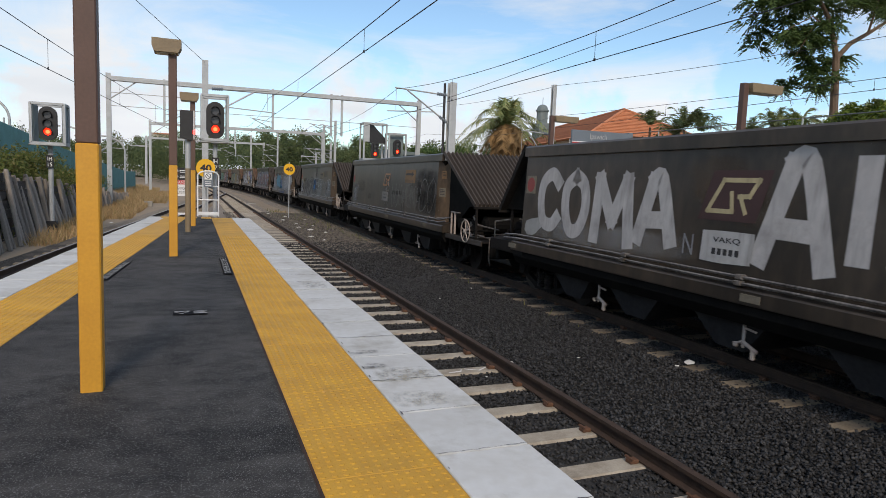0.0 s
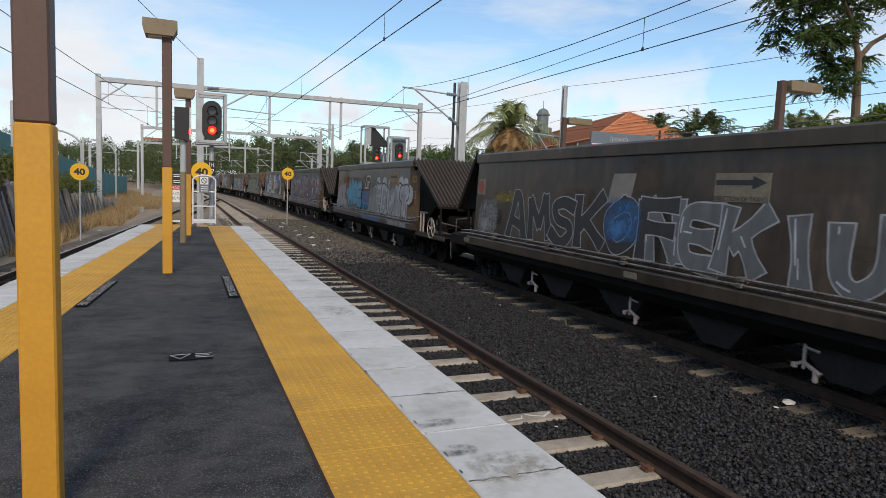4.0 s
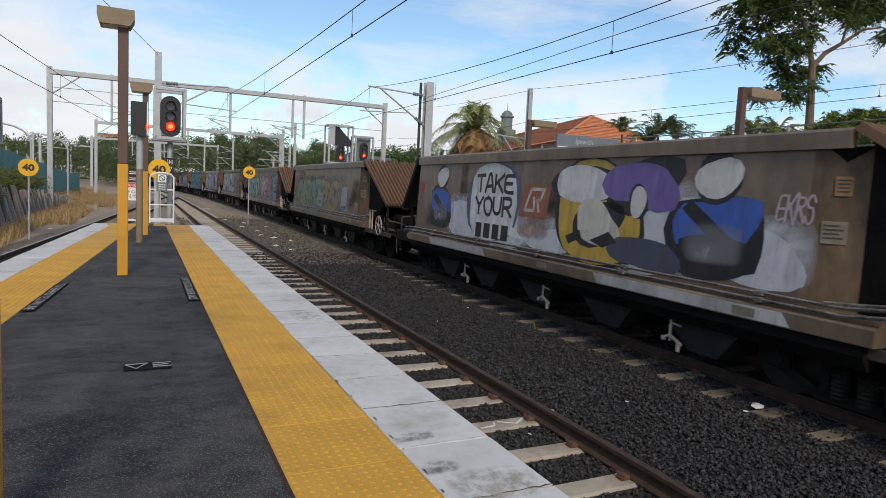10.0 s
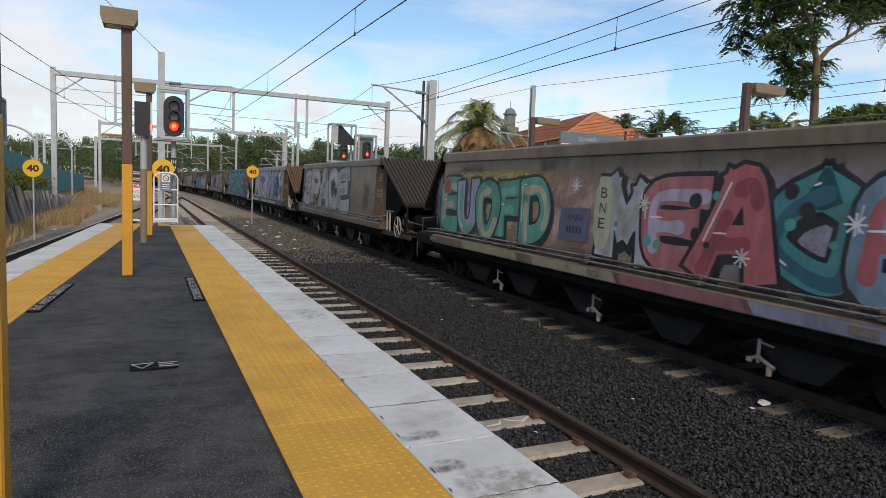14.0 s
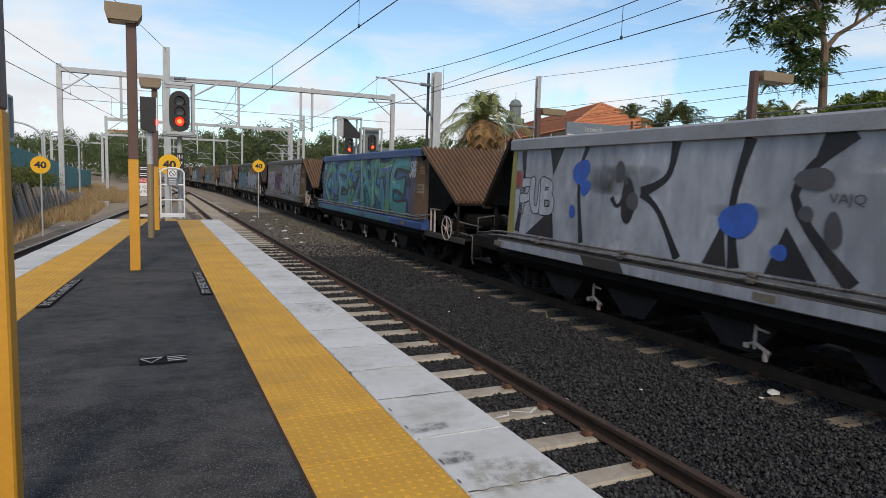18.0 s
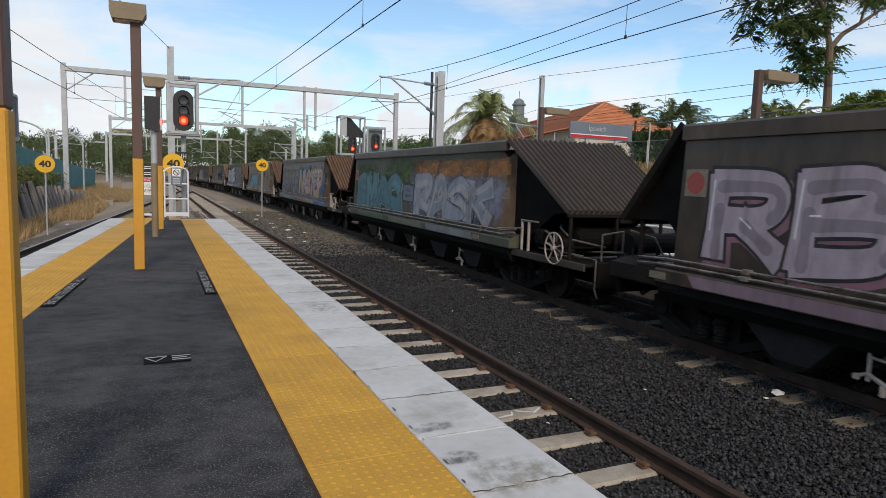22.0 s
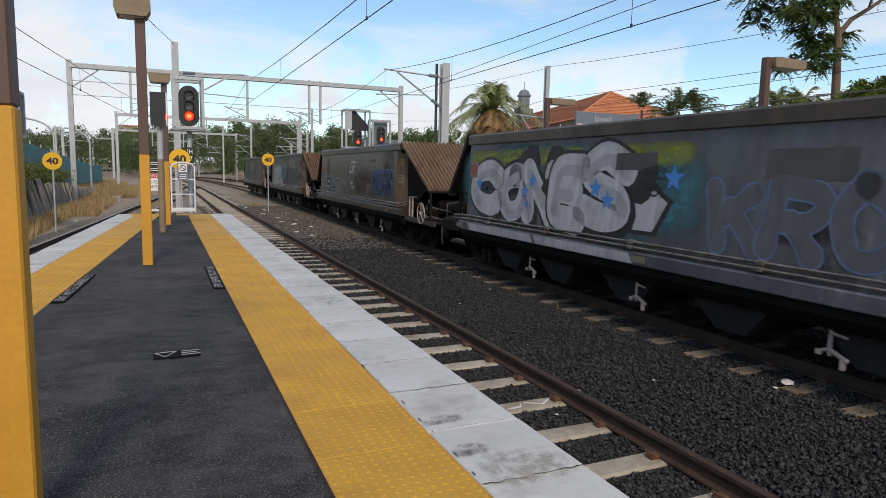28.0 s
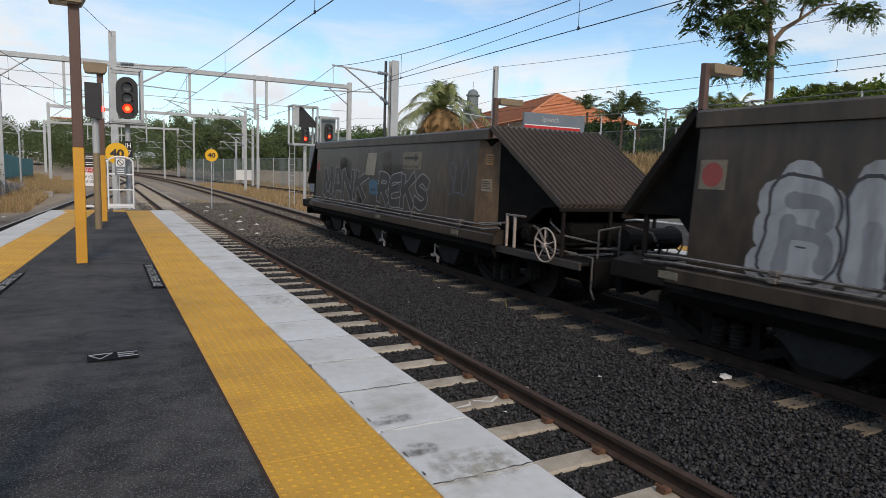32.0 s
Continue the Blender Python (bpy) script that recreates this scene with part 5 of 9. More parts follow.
def piece(w, text, y, z, wd, ht, fills, edge, label, hw=0.13, rim=0.04, shade=None, shine=(0.55, 0.56, 0.58), drop=None, round_=False, lean=0.0, wob=0.06, flare=0.25, lift=0.003, overlap=0.0):
    """A row of fat sprayed letters over each other: drop shadow, outline, fill, a second tone and highlights."""
    n, m_ = len(text), side_matrix(y, zz(z))
    step = wd / n
    for i, ch in enumerate(text):
        cw, chh = step * (1 + overlap) - 2 * hw, ht * rg.uniform(0.9, 1.05) - 2 * hw
        u0, v0 = -wd / 2 + step * (i + 0.5), rg.uniform(-0.03, 0.03) * ht
        sl = lean + rg.uniform(-wob, wob) * 1.5
        kx, ky = rg.uniform(-wob, wob), rg.uniform(-wob, wob)
        strokes = []
        for st in glyph(ch):
            q = [((a - 0.5) + sl * (b - 0.5) + kx * math.sin(5 * b + i), (b - 0.5) + ky * math.sin(5 * a + i)) for a, b in st]
            strokes.append([(u0 + a * cw, v0 + b * chh) for a, b in curve(q)])
        up = lift + 0.0016 * (i % 3)
        fc = fills[i % len(fills)]
        if drop:
            sd = Shape()
            for j, st in enumerate(strokes):
                ribbon(sd, [(a + 0.07, b - 0.06) for a, b in st], hw + rim, hw + rim, lift - 0.0008 + 0.00006 * j, flare, round_)
            o_ = part("letter_shadow", sd, spray(*drop), w, fix=False)
            o_.matrix_basis = m_
        so, sf, ss, sg = Shape(), Shape(), Shape(), Shape()
        for j, st in enumerate(strokes):
            e_ = 0.0 if round_ else hw * 0.8
            ribbon(so, st, hw + rim, e_ + (0 if round_ else rim), up + 0.00006 * j, flare, round_)
            ribbon(sf, st, hw, e_, up + 0.0005 + 0.00006 * j, flare, round_)
            if shade:
                ribbon(ss, [(a + hw * 0.25, b - hw * 0.30) for a, b in st[: max(3, len(st) * 2 // 3)]], hw * 0.42, 0, up + 0.0009 + 0.00004 * j, 0.4, True)
        if shine:
            st = strokes[0]
            ribbon(sg, [(a - hw * 0.62, b) for a, b in st[len(st) // 3: len(st) // 3 + 3]], 0.012, 0.03, up + 0.0013, 0, True)
            ribbon(sg, [(a - hw * 0.3, b + hw * 0.4) for a, b in strokes[-1][:2]], 0.010, 0.0, up + 0.00135, 0, True)
        o_ = part("sprayed_letter", so, spray(*edge), w, label, fix=False)
        o_.matrix_basis = m_
        part("letter_fill", sf, spray(*fc), o_, fix=False)
        if shade:
            part("letter_shade", ss, spray(*shade[i % len(shade)]), o_, fix=False)
        if shine:
            part("letter_highlight", sg, spray(*shine), o_, fix=False)


def tag(w, text, y, z, wd, ht, colour, r=0.012, label="loose sprayed tag", lift=0.006, lean=0.25, wob=0.12):
    """A quick handwritten tag of single thin strokes."""
    s_, n = Shape(), len(text)
    step = wd / n
    for i, ch in enumerate(text):
        sc = rg.uniform(0.8, 1.15)
        for j, st in enumerate(glyph(ch)):
            q = [((a - 0.5) + lean * (b - 0.5) + rg.uniform(-wob, wob) * 0.5, (b - 0.5) * sc + rg.uniform(-wob, wob) * 0.6) for a, b in st]
            ribbon(s_, [(-wd / 2 + step * (i + 0.5 + a * 0.86), b * ht) for a, b in curve(q)], r * rg.uniform(0.8, 1.2), r, lift + 0.00005 * (i * 4 + j), 0, True)
    o_ = part("sprayed_tag", s_, spray(*colour), w, label, fix=False)
    o_.matrix_basis = side_matrix(y, zz(z))


def number_panel(w, y, z, wd, ht, colour, bars=(0.03, 0.03, 0.035), code=""):
    """Painted panel with the wagon's class letters; the number is bars."""
    o_ = paint(w, y, z, [blob(0, 0, wd / 2, ht / 2, 16, 0.03, 0.9)], colour, "number_panel", "painted panel with stencilled characters", 0.0095)
    if code:
        words(code, wd * 0.52, ht * 0.20, spray(*bars), o_, pose(0, -0.0095, ht * 0.20), 0.01, "", "lettering")
    for i in range(5):
        u = -wd * 0.26 + i * wd * 0.11
        part("stencil_bar", Shape().box(u, u + wd * 0.07, -0.0120, -0.0105, -ht * 0.26, -ht * 0.06), spray(*bars), o_)


def streaks(w, y, z, wd, ht, colour, n, label="pale runs and scuffs in the paint", lift=0.0016):
    """Soft scuffs and runs, each a patch of thin paint."""
    for _ in range(n):
        mist(w, y + rg.uniform(-0.5, 0.5) * wd, z + rg.uniform(-0.5, 0.5) * ht, rg.uniform(0.3, 1.3), rg.uniform(0.15, 0.9), colour, rg.choice((0.35, 0.55)), label, lift + rg.uniform(0, 0.0006))


INK, PALE = (0.016, 0.016, 0.020), (0.42, 0.40, 0.39)
ORANGE_LINE = spray(0.42, 0.20, 0.10)
W = wagons
for k_, w_ in wagons.items():
    streaks(w_, 7.0, 1.15, 9.0, 1.0, (0.115, 0.085, 0.062), 4, "dusty brown bloom on the paint", 0.0006)
    streaks(w_, 7.0, 1.1, 9.5, 1.1, (0.022, 0.019, 0.018), 4, "sooty smear", 0.0009)

# pale block letters
for ch, y, z, wd, ht in (("C", 11.2, 1.15, 0.80, 1.14), ("O", 10.38, 1.11, 0.82, 1.14), ("M", 9.37, 1.05, 1.08, 1.10), ("A", 8.40, 1.10, 0.90, 1.15), ("A", 6.22, 1.19, 1.02, 1.24), ("I", 5.50, 1.22, 0.42, 1.18), ("D", 4.80, 1.22, 0.80, 1.16)):
    piece(W[-1], ch, y, z, wd, ht, [PALE], (0.25, 0.24, 0.23), "big pale roughly rolled block letter", 0.115, 0.006, shine=None, flare=0.05, wob=0.02)
mist(W[-1], 9.8, 0.62, 4.5, 0.4, (0.40, 0.39, 0.38), 0.4, "pale roller smears under the letters")
logo(W[-1], 7.09, 1.33, 1.08, 0.60, spray(0.46, 0.38, 0.22), MAROON)
number_panel(W[-1], 7.1, 0.72, 0.80, 0.38, (0.40, 0.39, 0.38), code="VAKQ")
sprayed_word(W[-1], "N", 7.72, 0.70, 0.18, 0.26, (0.22, 0.22, 0.23), None, 0.0)
paint(W[-1], 11.7, 0.62, [blob(0, 0, 0.3, 0.16, 12, 0.2, 0.5)], (0.30, 0.30, 0.29))
tagged(W[-1], "charcoal hopper wagon with big pale block letters and a maroon emblem")

logo(W[0], 7.1, 1.38, 0.80, 0.36, ORANGE_LINE)
mist(W[0], 7.0, 1.05, 0.7, 1.1, (0.26, 0.23, 0.20), 0.6, "pale worn patch")
number_panel(W[0], 7.2, 0.83, 0.78, 0.30, (0.20, 0.19, 0.18), code="VAKQ")
arrow_plate(W[0], 4.58, 1.50, ORANGEPLATE)
tag(W[0], "NUAMEKI", 5.0, 0.92, 2.8, 0.66, (0.22, 0.22, 0.21), 0.008, "chalky white outline tag")
tag(W[0], "UOLMUNA", 5.0, 0.84, 2.9, 0.54, (0.19, 0.19, 0.18), 0.008, "chalky white outline tag", 0.009, -0.2, 0.25)
tag(W[0], "CO", 2.95, 1.0, 1.3, 0.9, (0.17, 0.17, 0.16), 0.012, "thin chalky looping tag", 0.006)
mist(W[0], 3.1, 1.1, 1.9, 1.3, (0.020, 0.018, 0.018), 0.8, "dark buffed-out patch")
tag(W[0], "SKAMVRN", 9.4, 1.0, 3.6, 0.55, (0.125, 0.115, 0.10), 0.014, "faded jagged painted letters", 0.006, 0.3, 0.25)
mist(W[0], 11.5, 0.85, 0.8, 0.7, (0.24, 0.24, 0.25), 0.7, "pale painted-out patch")
tagged(W[0], "charcoal hopper wagon with chalky scribbles and an orange arrow plate")

recolour(W[1], HULL_DARK, SLOPE_DARK)
arrow_plate(W[1], 4.9, 1.46, CREAMPLATE, 0.8, 0.34)
paint(W[1], 7.1, 1.42, [[(-0.3, -0.22), (0.22, -0.22), (0.32, 0.22), (-0.2, 0.22)]], (0.20, 0.185, 0.17))
piece(W[1], "AMSKOF", 8.2, 0.85, 4.8, 0.85, [(0.032, 0.032, 0.036)], (0.30, 0.32, 0.34), "chalky white outlined letters", 0.085, 0.016, shine=None, flare=0.3, wob=0.1)
piece(W[1], "NEKIUB", 4.4, 0.83, 4.2, 0.85, [(0.11, 0.12, 0.125)], (0.32, 0.33, 0.34), "pale grey jagged letters", 0.085, 0.018, shine=(0.42, 0.44, 0.46), flare=0.5, wob=0.12)
mist(W[1], 7.0, 0.95, 0.9, 0.7, (0.05, 0.16, 0.34), 0.9, "blue sprayed patch", 0.009)
mist(W[1], 11.5, 0.75, 1.0, 0.8, (0.26, 0.27, 0.28), 0.8, "pale painted-out panel")
mist(W[1], 10.6, 1.2, 1.4, 0.25, (0.28, 0.22, 0.07), 0.7, "ochre sprayed stroke")
tagged(W[1], "sooty hopper wagon with pale looping tags")

piece(W[2], "AUL", 11.15, 0.88, 1.9, 0.95, [(0.24, 0.23, 0.25)], (0.15, 0.14, 0.15), "pale worn letter shapes", 0.12, 0.01, shine=None)
mist(W[2], 9.4, 1.35, 3.4, 0.55, (0.26, 0.12, 0.06), 0.8, "faint orange sprayed haze")
piece(W[2], "MGE", 8.95, 0.98, 2.1, 0.98, [(0.03, 0.20, 0.31)], (0.015, 0.05, 0.09), "fat turquoise sprayed letters with dark outline", 0.125, 0.035, round_=True, overlap=0.12, shine=None, shade=[(0.05, 0.25, 0.36)])
paint(W[2], 10.05, 1.0, [blob(0, 0, 0.24, 0.26, 12, 0.3)], (0.03, 0.20, 0.31))
mist(W[2], 7.35, 0.72, 1.4, 0.7, (0.03, 0.16, 0.30), 0.95, "blue overspray")
number_panel(W[2], 7.22, 0.86, 0.95, 0.50, (0.035, 0.10, 0.22), (0.02, 0.04, 0.10), "VAKQ")
paint(W[2], 7.05, 1.42, [[(-0.42, -0.30), (0.38, -0.30), (0.48, 0.28), (-0.36, 0.28)]], MAROON, "emblem_board", "dark maroon emblem board", 0.004)
logo(W[2], 7.03, 1.43, 0.75, 0.42, spray(0.40, 0.33, 0.28))
piece(W[2], "AN", 6.25, 0.80, 1.0, 0.85, [(0.17, 0.17, 0.18)], (0.08, 0.08, 0.085), "ghostly grey letter shapes", 0.11, 0.015, shine=None)
tag(W[2], "NIRO", 5.95, 1.40, 0.8, 0.24, INK, 0.007, "thin black tag")
piece(W[2], "FRONT", 4.0, 0.88, 3.5, 0.98, [(0.30, 0.305, 0.33)], INK, "big silver bubble letters outlined in black", 0.185, 0.045, round_=True, overlap=0.16, shade=[(0.19, 0.195, 0.21)], drop=(0.34, 0.35, 0.38), wob=0.08)
arrow_plate(W[2], 3.75, 1.55, ORANGEPLATE)
sill_paint(W[2], 6.2, 2.6, (0.05, 0.10, 0.22))
sill_paint(W[2], 3.0, 2.0, (0.20, 0.21, 0.23))
tagged(W[2], "charcoal hopper wagon with turquoise and silver bubble letters")

for y in (11.0, 9.3, 7.6, 5.6, 3.7, 2.8):
    mist(W[3], y, 1.12 + rg.uniform(-0.1, 0.1), 2.6, 1.35, (0.34, 0.35, 0.40), 0.95, "pale lilac sprayed haze", 0.0012 + 0.0001 * (y % 3))
piece(W[3], "EZNARKSX", 6.95, 0.98, 9.5, 1.16, [(0.075, 0.115, 0.155), (0.17, 0.035, 0.04), (0.10, 0.14, 0.185), (0.14, 0.03, 0.04), (0.09, 0.125, 0.165), (0.15, 0.035, 0.045)], INK, "angular letters of red and grey-blue paint",
      0.15, 0.045, shade=[(0.20, 0.11, 0.06), (0.03, 0.035, 0.045), (0.12, 0.03, 0.045), (0.20, 0.22, 0.26)], drop=(0.03, 0.032, 0.04), wob=0.16, flare=0.7, overlap=0.22, lean=0.15)
for i in range(26):
    u, v, a, c_ = rg.uniform(-4.6, 4.6), rg.uniform(-0.42, 0.42), rg.uniform(0.2, 0.6), rg.choice(((0.24, 0.045, 0.05), (0.11, 0.17, 0.22), INK, (0.33, 0.34, 0.38), (0.27, 0.14, 0.07)))
    paint(W[3], 6.95, 0.95, [[(u, v), (u + a, v + rg.uniform(-0.25, 0.1)), (u + a * 0.8, v + rg.uniform(0.15, 0.3)), (u + 0.05, v + 0.12)]], c_, "paint_shard", "", 0.0088 + 0.0002 * (i % 4))
for u0, v0 in ((-2.9, -0.5), (0.3, -0.45), (3.9, -0.42), (-4.3, 0.1), (2.0, 0.15)):
    s_ = Shape()
    for i in range(7):
        ribbon(s_, [(u0 + 0.07 * i, v0), (u0 + 0.07 * i + 0.10, v0 + 0.30)], 0.014, 0, 0.0101)
    part("hatching", s_, spray(*INK), W[3], "black hatched strokes", fix=False).matrix_basis = side_matrix(6.95, zz(0.95))
for y in (9.5, 6.0, 3.4):
    sill_paint(W[3], y, 2.4, (0.13, 0.065, 0.08))
sill_paint(W[3], 4.7, 1.0, (0.20, 0.21, 0.25))
tagged(W[3], "hopper wagon covered in angular red and grey-blue sprayed shards")

# speech bubble and plain mural shapes
recolour(W[4], HULL_BROWN, SLOPE_RUST)
for y, z, a, b in ((9.6, 0.85, 2.0, 0.9), (7.9, 0.75, 1.8, 0.8), (4.3, 1.0, 2.6, 1.3), (2.7, 0.85, 1.3, 0.8), (6.6, 0.7, 1.4, 0.6)):
    mist(W[4], y, z, a, b, (0.46, 0.48, 0.52), 1.0, "white sprayed cloud shapes")
    paint(W[4], y, z - 0.1, [blob(0, 0, a * 0.42, b * 0.36, 20, 0.16, 0.4)], (0.42, 0.44, 0.48), "sprayed_background", "white sprayed cloud shapes", 0.0022)
paint(W[4], 8.55, 1.15, [grown(blob(0, 0, 0.92, 0.70, 20, 0.05, 0.4), 0.05)], (0.06, 0.09, 0.14), "speech_bubble_outline", "", 0.004)
paint(W[4], 8.55, 1.15, [blob(0, 0, 0.92, 0.70, 20, 0.05, 0.4), [(0.7, -0.35), (1.25, -0.62), (0.5, -0.55)]], (0.50, 0.51, 0.52), "speech_bubble", "white sprayed speech bubble", 0.0055)
for ln, z in (("TAKE", 1.50), ("YOUR", 1.08)):
    piece(W[4], ln, 8.5, z, 1.42, 0.40, [INK], INK, "black hand-painted words", 0.032, 0.002, shine=None, flare=0.0, wob=0.03, lift=0.007)
paint(W[4], 8.5, 0.62, [[(-0.6 + 0.33 * i, -0.16), (-0.36 + 0.33 * i, -0.16), (-0.36 + 0.33 * i, 0.12), (-0.6 + 0.33 * i, 0.12)] for i in range(4)], INK, "letter_bar", "black letter bars cut by the pipe", 0.007)
paint(W[4], 7.11, 1.22, [[(-0.46, -0.28), (0.40, -0.28), (0.46, 0.28), (-0.36, 0.28)]], (0.24, 0.085, 0.05), "emblem_board", "faded orange emblem board", 0.006)
logo(W[4], 7.11, 1.24, 0.55, 0.36, spray(0.44, 0.40, 0.36))
mist(W[4], 7.1, 0.82, 1.0, 0.5, (0.30, 0.22, 0.19), 0.9, "smeared pinkish patch", 0.004)
paint(W[4], 5.5, 1.10, [grown(blob(0, 0, 0.98, 0.72, 22, 0.10, 0.2), 0.05)], INK, "mural_outline", "", 0.006)
paint(W[4], 5.5, 1.10, [blob(0, 0, 0.98, 0.72, 22, 0.10, 0.2)], (0.42, 0.27, 0.05), "mural_shape", "large yellow rounded sprayed shape", 0.0066)
paint(W[4], 5.85, 1.52, [grown(blob(0, 0, 0.70, 0.27, 18, 0.08, 0.2), 0.03), ], INK, "mural_outline", "", 0.0072)
paint(W[4], 5.85, 1.52, [blob(0, 0, 0.70, 0.27, 18, 0.08, 0.2)], (0.48, 0.49, 0.50), "mural_shape", "pale rounded sprayed shape", 0.0078)
paint(W[4], 5.45, 0.95, [grown(blob(0, 0, 0.50, 0.30, 18, 0.2, 0.2), 0.03)], INK, "mural_outline", "", 0.0072)
paint(W[4], 5.45, 0.95, [blob(0, 0, 0.50, 0.30, 18, 0.2, 0.2)], (0.44, 0.43, 0.38), "mural_shape", "pale rounded sprayed shape", 0.0079)
paint(W[4], 5.45, 0.72, [[(-0.7, 0.0), (-0.35, 0.12), (-0.3, 0.0), (-0.6, -0.12)], [(-0.1, -0.02), (0.3, 0.14), (0.5, 0.0), (0.2, -0.1)]], INK, "mural_mark", "", 0.0088)
paint(W[4], 4.62, 1.52, [grown(blob(0, 0, 0.62, 0.34, 18, 0.22, 0.3), 0.04)], INK, "mural_outline", "", 0.0072)
paint(W[4], 4.62, 1.52, [blob(0, 0, 0.62, 0.34, 18, 0.22, 0.3)], (0.13, 0.09, 0.27), "mural_shape", "violet rounded sprayed shape", 0.008)
paint(W[4], 4.62, 1.30, [grown(blob(0, 0, 0.16, 0.2, 16, 0.1), 0.03)], INK, "mural_outline", "", 0.0085)
paint(W[4], 4.62, 1.30, [blob(0, 0, 0.16, 0.2, 16, 0.1)], (0.46, 0.46, 0.44), "mural_shape", "", 0.009)
paint(W[4], 4.45, 0.62, [blob(0, 0, 0.62, 0.22, 16, 0.15, 0.3)], (0.05, 0.06, 0.09), "mural_shape", "", 0.008)
for y, k in ((3.35, 1.0), (10.8, 0.85)):
    paint(W[4], y, 0.98, [grown(blob(0, 0, 0.60 * k, 0.44 * k, 18, 0.14, 0.6), 0.04)], INK, "mural_outline", "", 0.006)
    paint(W[4], y, 1.08, [blob(0, 0, 0.56 * k, 0.33 * k, 18, 0.14, 0.6)], (0.028, 0.09, 0.34), "mural_shape", "bright blue sprayed block", 0.0068)
    paint(W[4], y, 0.70, [blob(0, 0, 0.56 * k, 0.24 * k, 18, 0.10, 0.6), [(-0.5 * k, 0.55 * k), (-0.36 * k, 0.66 * k), (0.46 * k, 0.12 * k), (0.34 * k, -0.05)]], INK, "mural_mark", "", 0.0076)
    mist(W[4], y, 0.86, 0.9 * k, 0.5 * k, (0.34, 0.35, 0.37), 0.5, "grey scuffs", 0.0086)
    paint(W[4], y, 1.62, [grown(blob(0, 0, 0.32 * k, 0.25 * k, 16, 0.12), 0.035)], INK, "mural_outline", "", 0.008)
    paint(W[4], y, 1.62, [blob(0, 0, 0.32 * k, 0.25 * k, 16, 0.12)], (0.46, 0.46, 0.45), "mural_shape", "pale rounded sprayed shape", 0.009)
tag(W[4], "EKRS", 2.35, 1.32, 0.42, 0.28, (0.38, 0.30, 0.33), 0.012, "thin pink tag")
for y in (9.8, 4.0):
    sill_paint(W[4], y, 2.6, (0.34, 0.34, 0.34))
sill_paint(W[4], 2.6, 0.8, (0.40, 0.40, 0.40))
tagged(W[4], "brown hopper wagon with a speech bubble and bright mural shapes")

recolour(W[5], HULL_BROWN, SLOPE_RUST)
for y in (11.2, 9.8, 8.4, 7.0, 5.6, 4.6):
    mist(W[5], y, 1.12, 2.0, 1.2, (0.26, 0.225, 0.21), 0.9, "pale worn haze")
piece(W[5], "CARMR", 9.05, 0.93, 4.3, 1.02, [(0.15, 0.17, 0.10), (0.17, 0.22, 0.14), (0.14, 0.20, 0.13), (0.13, 0.21, 0.17), (0.10, 0.21, 0.20)], (0.03, 0.035, 0.04), "green sprayed letters with dark spots", 0.17, 0.022, shade=[(0.10, 0.15, 0.12), (0.19, 0.18, 0.09)], wob=0.1, flare=0.6, overlap=0.25, shine=None)
piece(W[5], "RS", 5.85, 0.93, 2.3, 1.0, [(0.29, 0.19, 0.06), (0.26, 0.18, 0.07)], (0.03, 0.035, 0.04), "ochre sprayed letters with dark spots", 0.165, 0.022, shade=[(0.22, 0.18, 0.09), (0.20, 0.19, 0.11)], wob=0.1, flare=0.6, overlap=0.3, shine=None)
paint(W[5], 7.6, 0.95, [blob(rg.uniform(-3.0, 2.8), rg.uniform(-0.35, 0.4), rg.uniform(0.05, 0.13), rg.uniform(0.05, 0.10), 12, 0.08, 0.6) for _ in range(30)], (0.035, 0.045, 0.06), "dark_spot", "scattered dark spots", 0.0085)
paint(W[5], 7.1, 1.47, [[(-0.5, -0.14), (0.42, -0.14), (0.46, 0.10), (-0.42, 0.10)]], (0.14, 0.07, 0.055), "emblem_board", "faded maroon emblem board", 0.002)
number_panel(W[5], 7.15, 0.76, 0.78, 0.50, (0.24, 0.28, 0.29), code="VAJQ")
paint(W[5], 3.85, 0.94, [blob(0, 0.02, 0.36, 0.32, 16, 0.03, 0.7)], (0.25, 0.26, 0.29), "sprayed_patch", "pale blue-grey painted-out patch", 0.005)
mist(W[5], 4.1, 0.85, 1.6, 0.9, (0.28, 0.27, 0.29), 0.9, "pale painted-out haze")
tag(W[5], "MAN", 2.95, 0.76, 0.55, 0.28, INK, 0.014, "small black tag")
tag(W[5], "DIEK", 2.42, 0.70, 0.36, 0.20, (0.40, 0.40, 0.40), 0.011, "white tag")
sill_paint(W[5], 8.2, 3.0, (0.11, 0.15, 0.12))
sill_paint(W[5], 5.6, 1.8, (0.20, 0.15, 0.07))
tagged(W[5], "brown hopper wagon with spotted green and ochre letters")

